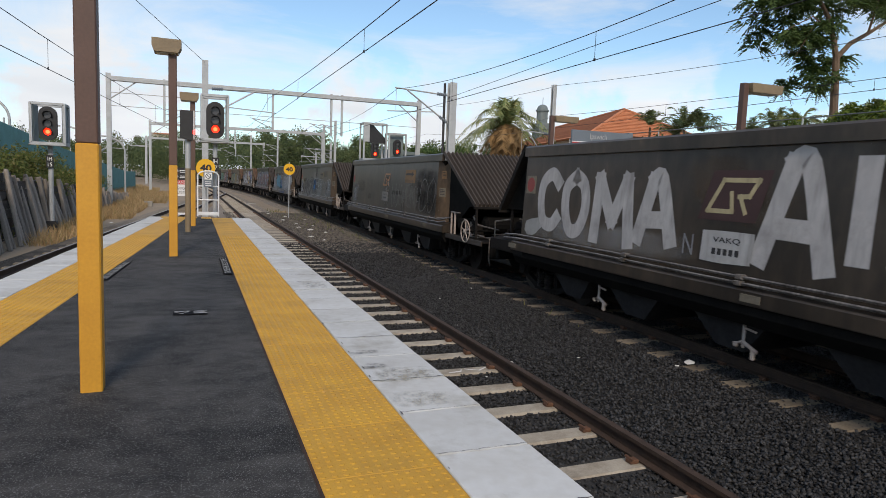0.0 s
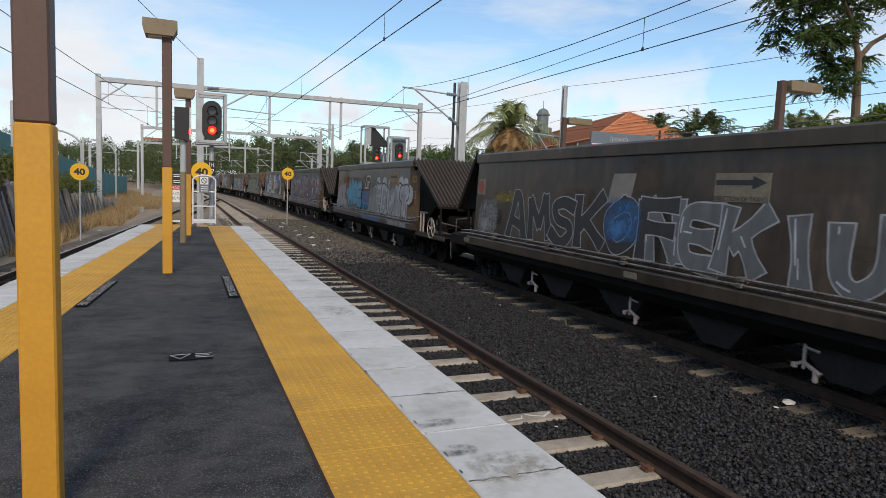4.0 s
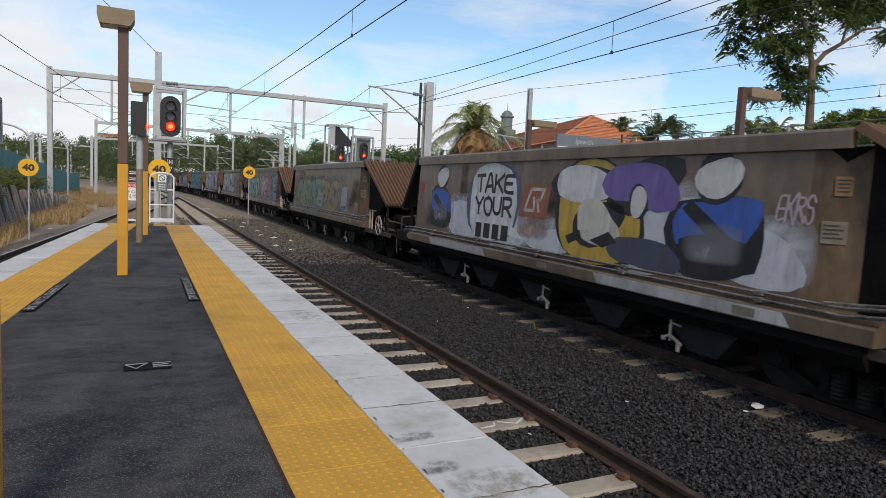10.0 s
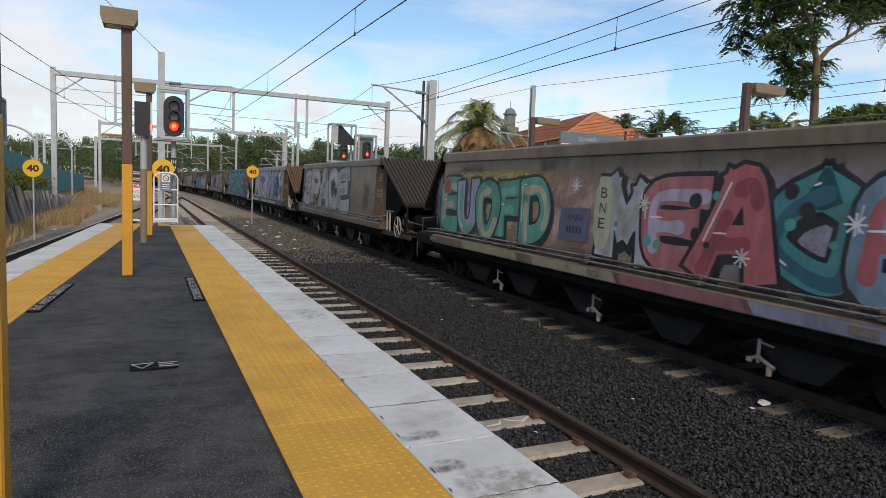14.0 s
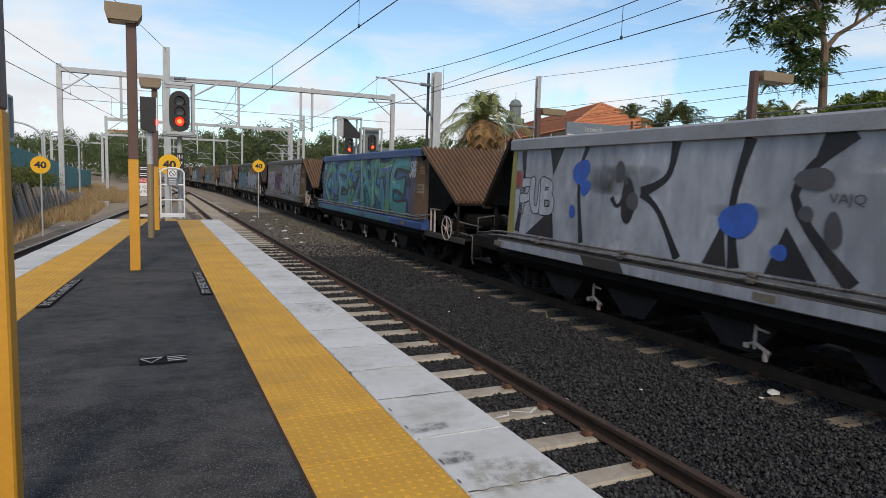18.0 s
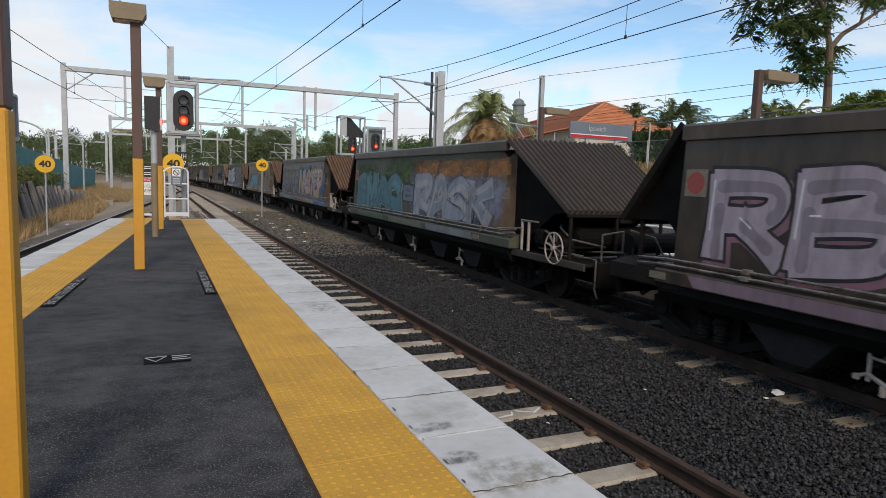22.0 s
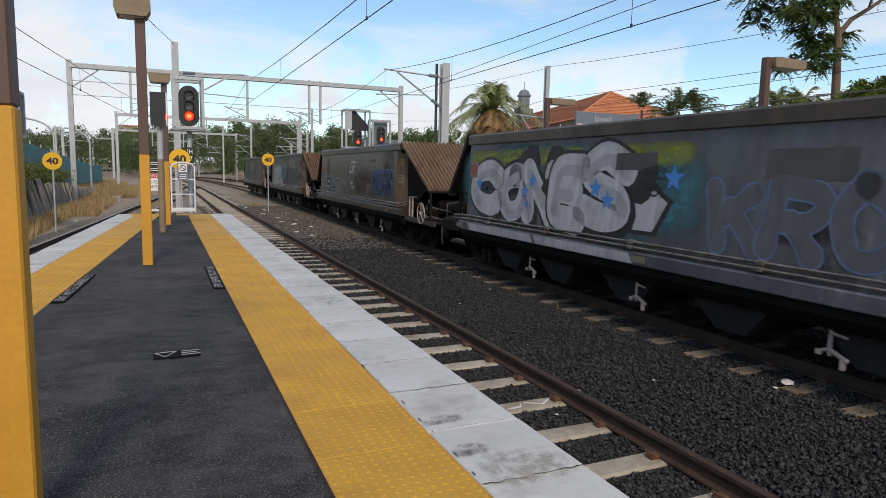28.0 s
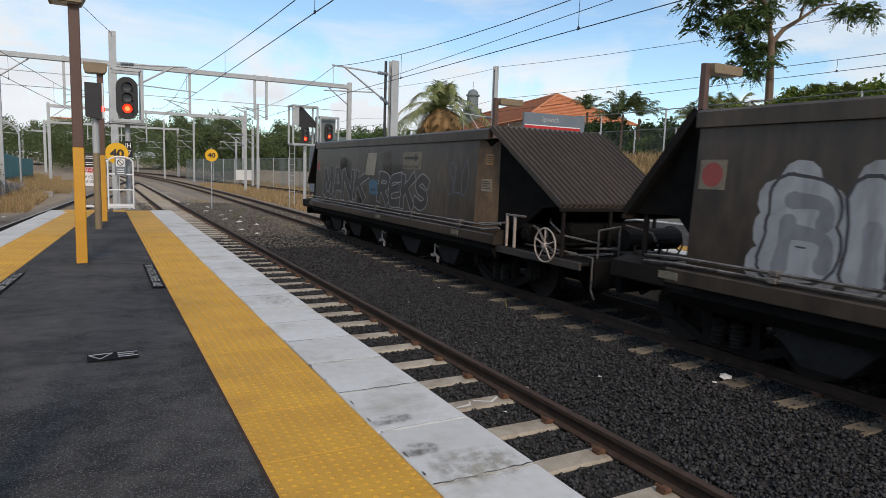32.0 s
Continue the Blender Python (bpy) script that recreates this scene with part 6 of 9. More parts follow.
recolour(W[6], HULL_BROWN, SLOPE_RUST)
for y, c_ in ((11.2, (0.30, 0.27, 0.36)), (9.5, (0.40, 0.34, 0.24)), (7.6, (0.38, 0.26, 0.22)), (6.0, (0.40, 0.33, 0.30)), (4.4, (0.30, 0.28, 0.36)), (2.8, (0.28, 0.28, 0.34))):
    mist(W[6], y, 1.08, 2.6, 1.35, c_, 0.95, "dusty pink and cream sprayed haze", 0.0012 + 0.0001 * (y % 3))
mist(W[6], 9.9, 1.55, 4.6, 0.3, (0.40, 0.33, 0.12), 0.8, "pale yellow sprayed halo", 0.0018)
piece(W[6], "EUOFD", 10.05, 1.0, 4.15, 1.10, [(0.045, 0.25, 0.19), (0.26, 0.27, 0.36), (0.05, 0.24, 0.19), (0.04, 0.23, 0.17), (0.05, 0.26, 0.20)], INK, "fat green sprayed letter outlined in black", 0.145, 0.045, shade=[(0.34, 0.32, 0.22), (0.09, 0.30, 0.24)], drop=(0.02, 0.03, 0.04), flare=0.15, overlap=0.12)
number_panel(W[6], 7.26, 0.86, 0.76, 0.52, (0.09, 0.10, 0.17), code="VAJQ")
paint(W[6], 6.62, 1.08, [blob(0, 0, 0.19, 0.52, 12, 0.02, 0.9)], (0.36, 0.36, 0.26), "sprayed_patch", "pale yellow bar", 0.0088)
for i, ch in enumerate("BNE"):
    sprayed_word(W[6], ch, 6.62, 1.36 - 0.22 * i, 0.14, 0.15, INK, None, 0.0, "black tag letters on a pale bar", 0.0, 0.0095)
piece(W[6], "MEAOE", 4.30, 1.02, 4.6, 1.24, [(0.33, 0.34, 0.38), (0.34, 0.12, 0.13), (0.36, 0.10, 0.11), (0.035, 0.19, 0.20), (0.12, 0.20, 0.27)], INK, "interlocking pink, lilac and teal sprayed letters", 0.16, 0.05, shade=[(0.30, 0.29, 0.26), (0.34, 0.30, 0.38), (0.24, 0.05, 0.07), (0.02, 0.09, 0.13), (0.30, 0.08, 0.09)], drop=(0.020, 0.020, 0.024), flare=0.25, overlap=0.25, wob=0.1)
for i in range(16):
    u, v, k = rg.uniform(-2.0, 2.0), rg.uniform(-0.4, 0.5), rg.uniform(0.04, 0.10)
    paint(W[6], 4.4, 1.05, [blob(u, v, k, k, 14, 0.03)], rg.choice((INK, INK, (0.05, 0.26, 0.23))), "paint_dot", "", 0.0088)
for u, v in ((-2.4, 0.4), (-0.9, 0.2), (0.7, -0.35), (1.9, 0.1)):
    s_ = Shape()
    for i in range(4):
        a = math.pi * i / 4
        ribbon(s_, [(u - 0.11 * math.cos(a), v - 0.11 * math.sin(a)), (u + 0.11 * math.cos(a), v + 0.11 * math.sin(a))], 0.010, 0, 0.0092 + 0.00005 * i)
    part("painted_star", s_, spray(0.55, 0.56, 0.58), W[6], "white sprayed star", fix=False).matrix_basis = side_matrix(4.9, zz(1.05))
for y, c_ in ((9.8, (0.28, 0.26, 0.15)), (7.2, (0.27, 0.24, 0.17)), (5.0, (0.26, 0.11, 0.12)), (3.0, (0.20, 0.20, 0.27))):
    sill_paint(W[6], y, 2.2, c_)
tagged(W[6], "brown hopper wagon with green, pink and lilac sprayed letters")

recolour(W[7], HULL_BROWN, SLOPE_DARK)
for y in (11.2, 9.8, 8.4, 7.0, 5.8):
    mist(W[7], y, 1.15, 2.3, 1.55, (0.05, 0.13, 0.15), 0.95, "dark teal sprayed background")
piece(W[7], "SPACE", 8.4, 1.15, 6.9, 1.46, [(0.31, 0.31, 0.34)], INK, "huge streaky silver letter outlined in black", 0.20, 0.045, shade=[(0.20, 0.20, 0.225), (0.38, 0.38, 0.41)], drop=(0.03, 0.06, 0.07), flare=0.2, wob=0.06, overlap=0.12)
paint(W[7], 8.6, 1.15, [blob(rg.uniform(-2.6, 2.2), rg.uniform(-0.6, 0.6), rg.uniform(0.05, 0.14), rg.uniform(0.05, 0.13), 10) for _ in range(12)], (0.36, 0.16, 0.20), "paint_spot", "pink paint spots", 0.0088)
paint(W[7], 8.6, 1.1, [blob(rg.uniform(-2.6, 2.6), rg.uniform(-0.65, 0.7), rg.uniform(0.04, 0.10), rg.uniform(0.04, 0.10), 10) for _ in range(16)], (0.28, 0.30, 0.05), "paint_spot", "yellow-green paint spots", 0.0096)
tag(W[7], "SMOKE", 10.4, 0.72, 1.4, 0.2, (0.36, 0.06, 0.07), 0.012, "thin red tag", 0.0105)
tag(W[7], "ARMS", 3.1, 0.95, 1.9, 0.45, (0.30, 0.30, 0.30), 0.010, "thin chalky white tag")
paint(W[7], 4.1, 1.35, [[(-0.25, -0.14), (0.25, -0.14), (0.25, 0.14), (-0.25, 0.14)]], (0.30, 0.16, 0.07), "faded_plate", "faded orange plate", 0.005)
tagged(W[7], "hopper wagon with huge streaky silver letters on teal")

recolour(W[8], mat("pale_silver_paint", (0.36, 0.38, 0.42), (0.20, 0.21, 0.235), 0.6, 0.1, scale=0.9, fine=6, bump=0.1, stretch=(1, 0.9, 0.3), c3=(0.46, 0.47, 0.50), spread=0.4), SLOPE_RUST, mat("pale_silver_rail", (0.30, 0.31, 0.33), (0.20, 0.20, 0.21), 0.6, 0.1, scale=2), SILL_DARK)
CUTS = (((-4.55, 0.72), (-4.5, 0.1), (-4.6, -0.7), 0.05), ((-2.75, 0.74), (-2.9, 0.25), (-2.72, -0.72), 0.035), ((-0.95, 0.74), (-1.05, 0.3), (-1.5, 0.08), 0.05), ((-1.5, 0.08), (-1.15, -0.15), (-0.75, -0.72), 0.04),
        ((0.15, 0.74), (0.0, 0.0), (0.1, -0.72), 0.05), ((1.3, 0.74), (0.75, 0.12), (1.45, -0.72), 0.05), ((2.35, 0.74), (1.75, 0.35), (2.3, -0.05), 0.06), ((2.3, -0.05), (2.6, -0.4), (1.9, -0.72), 0.06),
        ((3.6, 0.74), (2.85, 0.4), (3.5, 0.0), 0.06), ((3.5, 0.0), (3.85, -0.4), (3.1, -0.72), 0.06), ((4.25, 0.70), (4.15, 0.0), (4.3, -0.70), 0.05), ((-2.1, 0.0), (-1.95, -0.12), (-1.75, 0.12), 0.03))
for i, (p0, p1, p2, k) in enumerate(CUTS):
    s_ = Shape()
    ribbon(s_, curve([p0, p1, p2]), k, 0.0, 0.0035 + 0.0002 * (i % 5), 0.7)
    part("letter_cut", s_, spray(*INK), W[8], "sharp black cut between huge silver letters", fix=False).matrix_basis = side_matrix(7.2, zz(1.16))
paint(W[8], 7.2, 1.16, [[(-3.75, 0.74), (-3.35, 0.74), (-3.6, 0.3)], [(-4.3, -0.72), (-3.45, -0.72), (-3.6, -0.05), (-3.8, -0.4)], [(-0.35, -0.72), (0.0, -0.72), (-0.1, -0.2)], [(1.0, 0.74), (1.25, 0.74), (0.9, 0.4)], [(0.5, -0.72), (1.1, -0.72), (0.7, -0.2)], blob(-1.75, -0.05, 0.15, 0.30, 16, 0.1), blob(2.65, 0.35, 0.12, 0.10, 14, 0.1), blob(2.1, -0.38, 0.12, 0.10, 14, 0.1), blob(3.9, 0.35, 0.12, 0.10, 14, 0.1), blob(3.3, -0.38, 0.12, 0.10, 14, 0.1)], INK, "letter_cut", "black shape between huge silver letters", 0.0048)
streaks(W[8], 7.2, 1.16, 9.0, 1.2, (0.50, 0.51, 0.54), 14, "pale brushed streaks in the silver", 0.0014)
paint(W[8], 8.3, 1.1, [blob(-1.75, 0.42, 0.20, 0.2, 14), blob(-1.62, 0.18, 0.12, 0.12, 12), blob(-1.9, -0.2, 0.09, 0.1, 10), blob(1.2, -0.12, 0.24, 0.22, 16), blob(1.75, -0.42, 0.09, 0.1, 10), blob(3.2, 0.2, 0.1, 0.1, 12)], (0.02, 0.10, 0.42), "paint_spot", "bright blue paint spots", 0.0092)
paint(W[8], 8.3, 1.1, [blob(-0.85, 0.42, 0.11, 0.14, 12), blob(-0.55, 0.02, 0.11, 0.14, 12), blob(-0.72, 0.3, 0.05, 0.06, 10), blob(2.05, 0.35, 0.2, 0.13, 12), blob(2.3, -0.15, 0.10, 0.18, 12), blob(2.0, 0.0, 0.08, 0.09, 10)], (0.07, 0.07, 0.08), "paint_spot", "dark grey paint spots", 0.0092)
mist(W[8], 4.3, 1.1, 1.2, 1.3, (0.03, 0.12, 0.36), 0.9, "blue overspray", 0.0096)
piece(W[8], "PUB", 11.25, 1.10, 0.95, 0.62, [(0.36, 0.38, 0.42)], INK, "black looping tag", 0.06, 0.016, round_=True, overlap=0.3, shine=None)
tag(W[8], "CREN", 3.0, 0.85, 0.6, 0.3, INK, 0.022, "black tag", 0.0105)
words("VAJQ", 0.36, 0.13, spray(0.05, 0.05, 0.055), W[8], side_matrix(5.9, zz(1.25)), 0.0, "stencilled class letters", "lettering", 0, 0.0105)
paint(W[8], 2.35, 1.15, [blob(0, 0, 0.26, 0.74, 16, 0.08, 0.6)], (0.20, 0.10, 0.05), "sprayed_patch", "rusty orange sprayed patch", 0.009)
paint(W[8], 12.0, 1.15, [[(-0.12, -0.75), (0.1, -0.75), (0.02, 0.75), (-0.12, 0.75)]], (0.24, 0.22, 0.06), "sprayed_patch", "", 0.009)
for y in (11.0, 7.6, 5.2):
    sill_paint(W[8], y, 2.6, (0.30, 0.31, 0.34))
tagged(W[8], "silver-white hopper wagon with sharp black letters and blue spots")

recolour(W[9], HULL_BLUE, SLOPE_RUST, HULL_BLUE, HULL_BLUE)
for y, z, c_ in ((11.0, 1.3, (0.14, 0.34, 0.50)), (8.8, 1.5, (0.05, 0.22, 0.44)), (6.6, 0.75, (0.04, 0.25, 0.28)), (4.4, 0.7, (0.03, 0.22, 0.26)), (9.5, 0.65, (0.05, 0.24, 0.27)), (5.0, 1.5, (0.07, 0.22, 0.42))):
    mist(W[9], y, z, 3.0, 1.1, c_, 0.8, "cyan and blue sprayed haze", 0.0012 + 0.0001 * (y % 3))
piece(W[9], "OMESZNATE", 7.2, 1.10, 8.6, 1.46, [(0.03, 0.19, 0.19), (0.035, 0.20, 0.15), (0.03, 0.17, 0.23), (0.05, 0.22, 0.10)], INK, "green and teal interlocking sprayed letters on blue", 0.125, 0.045, shade=[(0.08, 0.28, 0.12), (0.03, 0.11, 0.34), (0.05, 0.26, 0.30)], drop=(0.02, 0.035, 0.05), flare=0.75, overlap=0.45, wob=0.17, lean=-0.1, shine=(0.42, 0.52, 0.50))
for i in range(14):
    u, v, a = rg.uniform(-4.0, 4.0), rg.uniform(-0.55, 0.4), rg.uniform(0.3, 0.7)
    s_ = Shape()
    ribbon(s_, curve([(u, v), (u + a * 0.3, v + 0.26), (u + a, v + 0.14)]), 0.065, 0, 0.0086 + 0.0002 * (i % 3), -0.6, True)
    part("letter_hook", s_, spray(*rg.choice(((0.03, 0.19, 0.22), (0.06, 0.24, 0.11), (0.03, 0.11, 0.36), INK, (0.05, 0.26, 0.32)))), W[9], "", fix=False).matrix_basis = side_matrix(7.2, zz(1.1))
paint(W[9], 6.0, 1.2, [blob(rg.uniform(-3.5, 3.5), rg.uniform(-0.1, 0.5), k, k, 12, 0.05) for k in (0.05, 0.07, 0.09, 0.06, 0.08, 0.05, 0.07, 0.09, 0.06, 0.04)], (0.04, 0.16, 0.42), "paint_spot", "", 0.0096)
tag(W[9], "BOYE", 2.42, 1.68, 0.46, 0.16, (0.46, 0.48, 0.50), 0.016, "white tag")
tag(W[9], "RATS", 2.42, 1.48, 0.46, 0.16, (0.46, 0.48, 0.50), 0.016, "white tag")
tag(W[9], "RAT", 11.75, 1.68, 0.45, 0.22, (0.40, 0.42, 0.44), 0.014, "white tag")
paint(W[9], 2.40, 1.02, [blob(0, -0.1, 0.12, 0.5, 14, 0.15, 0.6)], (0.075, 0.05, 0.035), "sprayed_patch", "bare rusty patch", 0.003)
for y in (10.5, 7.8, 5.0):
    sill_paint(W[9], y, 2.4, (0.03, 0.17, 0.20))
tagged(W[9], "bright blue hopper wagon with green interlocking sprayed letters")

recolour(W[10], HULL_DARK, SLOPE_RUST)
piece(W[10], "RB", 10.55, 1.02, 2.2, 1.10, [(0.31, 0.26, 0.30)], INK, "silver-pink sprayed letter outlined in black", 0.13, 0.035, shade=[(0.20, 0.17, 0.20)], drop=(0.20, 0.10, 0.13))
mist(W[10], 8.2, 0.95, 3.0, 1.0, (0.10, 0.065, 0.13), 0.9, "violet sprayed haze")
mist(W[10], 7.1, 1.0, 1.3, 1.3, (0.34, 0.12, 0.16), 0.95, "pink sprayed haze", 0.002)
mist(W[10], 4.8, 1.62, 4.4, 0.55, (0.27, 0.10, 0.13), 0.8, "pink sprayed haze")
mist(W[10], 2.55, 1.1, 0.9, 1.2, (0.32, 0.11, 0.15), 0.95, "pink sprayed haze", 0.002)
piece(W[10], "SPACE", 4.75, 1.14, 4.9, 1.46, [(0.21, 0.215, 0.235)], INK, "huge dull silver letter outlined in black", 0.19, 0.045, shade=[(0.14, 0.145, 0.16), (0.27, 0.275, 0.30)], drop=INK, flare=0.2, overlap=0.20, wob=0.06, shine=None)
tag(W[10], "LILO", 8.7, 0.66, 0.8, 0.22, (0.30, 0.28, 0.34), 0.010, "small lilac scribble")
tag(W[10], "OSCRS", 2.46, 0.92, 0.42, 0.16, (0.42, 0.41, 0.40), 0.010, "white tag")
sill_paint(W[10], 10.5, 2.6, (0.20, 0.14, 0.17))
sill_paint(W[10], 4.5, 4.0, (0.14, 0.145, 0.16))
tagged(W[10], "charcoal hopper wagon with dull silver letters and pink haze")

recolour(W[11], mat("mossy_green_paint", (0.085, 0.090, 0.062), (0.045, 0.046, 0.036), 0.65, 0.1, scale=1.3, fine=14, bump=0.1, stretch=(1, 0.5, 0.22), c3=(0.12, 0.12, 0.08)), SLOPE_DARK)
for y, z in ((10.8, 1.2), (9.2, 0.9), (7.8, 1.3)):
    mist(W[11], y, z, 2.6, 1.2, (0.08, 0.13, 0.06), 0.9, "dull green sprayed haze")
piece(W[11], "SMAC", 9.65, 0.93, 4.1, 1.02, [(0.04, 0.15, 0.19)], (0.02, 0.045, 0.065), "blocky teal letters outlined in dark blue", 0.15, 0.035, shade=[(0.03, 0.11, 0.14), (0.07, 0.20, 0.23)], flare=0.5, wob=0.12, drop=(0.09, 0.20, 0.22), overlap=0.15, shine=None)
number_panel(W[11], 6.98, 0.94, 0.74, 0.40, (0.12, 0.15, 0.21), code="VAKL")
paint(W[11], 6.98, 0.94, [[(-0.42, -0.24), (0.42, -0.24), (0.42, 0.24), (-0.42, 0.24)]], INK, "panel_border", "", 0.006)
for y in (6.0, 4.8, 3.6, 2.7):
    mist(W[11], y, 1.0, 2.0, 1.2, (0.22, 0.24, 0.30), 0.95, "pale grey-blue sprayed cloud", 0.0014)
    mist(W[11], y - 0.2, 1.58, 1.7, 0.42, (0.36, 0.17, 0.07), 0.9, "orange sprayed haze", 0.0020)
piece(W[11], "RASK", 4.45, 0.90, 4.0, 0.98, [(0.22, 0.25, 0.31), (0.27, 0.27, 0.29)], (0.08, 0.10, 0.13), "pale smoky sprayed letters", 0.16, 0.018, shade=[(0.30, 0.31, 0.34), (0.16, 0.20, 0.24)], flare=0.3, wob=0.14, overlap=0.2, shine=(0.42, 0.40, 0.34))
for i in range(9):
    tag(W[11], "X", 6.0 - 0.42 * i + rg.uniform(-0.1, 0.1), 0.85 + rg.uniform(-0.15, 0.2), 0.11, 0.09, (0.05, 0.03, 0.06), 0.008, "small dark cross", 0.0095)
for y, c_ in ((10.0, (0.07, 0.11, 0.075)), (7.0, (0.12, 0.14, 0.10)), (4.2, (0.17, 0.19, 0.21))):
    sill_paint(W[11], y, 2.6, c_)
tagged(W[11], "mossy hopper wagon with teal letters and smoky orange haze")

recolour(W[12], HULL_GREY, SLOPE_RUST)
mist(W[12], 9.9, 1.5, 4.6, 0.3, (0.36, 0.31, 0.14), 0.8, "thin yellow sprayed edge")
piece(W[12], "ABYFE", 9.75, 0.98, 4.6, 1.10, [(0.085, 0.09, 0.105)], INK, "dark grey blocky sprayed letters", 0.15, 0.035, shade=[(0.13, 0.135, 0.15)], flare=0.15, overlap=0.12, drop=(0.02, 0.02, 0.025), shine=None)
for y in (6.8, 5.4, 4.0, 2.8):
    mist(W[12], y, 1.08, 2.1, 1.35, (0.03, 0.18, 0.36), 0.95, "bright blue sprayed background", 0.0014)
piece(W[12], "NASTEP", 4.75, 0.98, 4.8, 1.08, [(0.36, 0.30, 0.21), (0.30, 0.31, 0.20), (0.36, 0.29, 0.24)], (0.25, 0.04, 0.03), "cream and green sprayed letters outlined in red", 0.125, 0.038, shade=[(0.17, 0.27, 0.12), (0.14, 0.14, 0.36), (0.34, 0.16, 0.12)], flare=0.4, wob=0.12, overlap=0.25, drop=(0.10, 0.03, 0.035))
paint(W[12], 5.0, 0.95, [blob(rg.uniform(-2.0, 2.0), rg.uniform(-0.35, 0.45), 0.05, 0.06, 9, 0.2) for _ in range(12)], (0.12, 0.12, 0.42), "paint_spot", "violet paint spots", 0.0088)
for y, c_ in ((10.0, (0.22, 0.23, 0.24)), (6.2, (0.28, 0.14, 0.10)), (4.2, (0.30, 0.25, 0.17)), (2.6, (0.03, 0.16, 0.30))):
    sill_paint(W[12], y, 2.2, c_)
tagged(W[12], "grey hopper wagon with red-outlined cream letters on blue")

recolour(W[13], HULL_BROWN, SLOPE_RUST)
piece(W[13], "ONER", 8.95, 0.86, 2.9, 0.72, [(0.05, 0.22, 0.33)], (0.02, 0.08, 0.12), "light blue bubble letters", 0.12, 0.03, round_=True, overlap=0.2, shade=[(0.12, 0.32, 0.42)], shine=None)
mist(W[13], 9.0, 0.85, 3.6, 1.0, (0.26, 0.25, 0.24), 0.6, "pale halo round the letters")
tag(W[13], "OSO", 4.6, 1.20, 2.8, 0.8, (0.30, 0.21, 0.07), 0.016, "faded ochre looping line")
mist(W[13], 6.4, 0.9, 1.3, 0.9, (0.26, 0.25, 0.24), 0.7, "pale worn patch")
tagged(W[13], "brown hopper wagon with small light blue letters")

recolour(W[14], HULL_GREY, SLOPE_RUST)
for y, z in ((11.5, 1.2), (10.2, 1.35), (8.8, 1.3), (7.4, 0.9), (6.5, 1.1)):
    mist(W[14], y, z, 1.9, 1.2, (0.05, 0.17, 0.21), 0.9, "turquoise sprayed haze")
    mist(W[14], y, 1.62, 1.4, 0.35, (0.27, 0.30, 0.05), 0.8, "lime sprayed edge", 0.002)
for ch, y, wd, ht in (("C", 11.3, 1.35, 1.15), ("O", 10.2, 1.15, 1.1), ("N", 9.3, 1.15, 1.15), ("E", 8.5, 1.05, 1.15), ("S", 7.55, 1.4, 1.42)):
    piece(W[14], ch, y, 1.0 if ht < 1.3 else 1.12, wd, ht, [(0.38, 0.39, 0.42)], INK, "fat silver letter with a black outline", 0.19, 0.05, round_=True, shade=[(0.28, 0.29, 0.315)], drop=INK, lift=0.003 + 0.0016 * (int(y * 3) % 3), wob=0.05, shine=None)
paint(W[14], 6.75, 0.88, [[(-0.5, -0.35), (0.35, -0.35), (0.62, 0.12), (-0.1, 0.55), (-0.5, 0.3)]], INK, "sprayed_patch", "", 0.0022)
paint(W[14], 6.75, 0.88, [[(-0.45, -0.30), (0.28, -0.30), (0.52, 0.10), (-0.1, 0.48), (-0.45, 0.25)]], (0.36, 0.37, 0.40), "sprayed_patch", "silver arrow-shaped end", 0.0028)
star = []
for i in range(10):
    r_ = 0.17 if i % 2 == 0 else 0.07
    star.append((r_ * math.sin(-i * math.pi / 5), r_ * math.cos(-i * math.pi / 5)))
for y, z, k in ((6.15, 1.30, 1.15), (7.75, 1.12, 1.0), (7.45, 0.95, 1.0), (9.55, 1.2, 0.8), (9.8, 1.0, 0.8), (11.6, 1.1, 0.9), (9.7, 0.78, 0.5)):
    paint(W[14], y, z, [[(a * k, b * k) for a, b in star]], (0.03, 0.20, 0.52), "painted_star", "bright blue sprayed star", 0.0105)
paint(W[14], 6.9, 1.52, [[(-0.42, -0.12), (0.42, -0.12), (0.42, 0.12), (-0.42, 0.12)]], (0.05, 0.05, 0.052), "dark_plate", "", 0.0065)
tag(W[14], "TEKS", 6.5, 1.36, 0.42, 0.15, INK, 0.012, "thin black tag", 0.009)
tag(W[14], "DEX", 6.5, 1.14, 0.36, 0.15, INK, 0.012, "thin black tag", 0.009)
paint(W[14], 4.3, 1.48, [[(-0.5, -0.16), (0.5, -0.16), (0.5, 0.16), (-0.5, 0.16)]], (0.06, 0.06, 0.062), "dark_plate", "", 0.005)
piece(W[14], "KROP", 4.0, 0.90, 3.0, 0.85, [(0.085, 0.09, 0.105)], (0.09, 0.14, 0.25), "faded blue outlined letters", 0.10, 0.020, round_=True, shine=None, wob=0.1)
for y in (10.6, 8.0):
    sill_paint(W[14], y, 2.6, (0.32, 0.33, 0.36))
tagged(W[14], "grey hopper wagon with fat silver letters and blue stars")

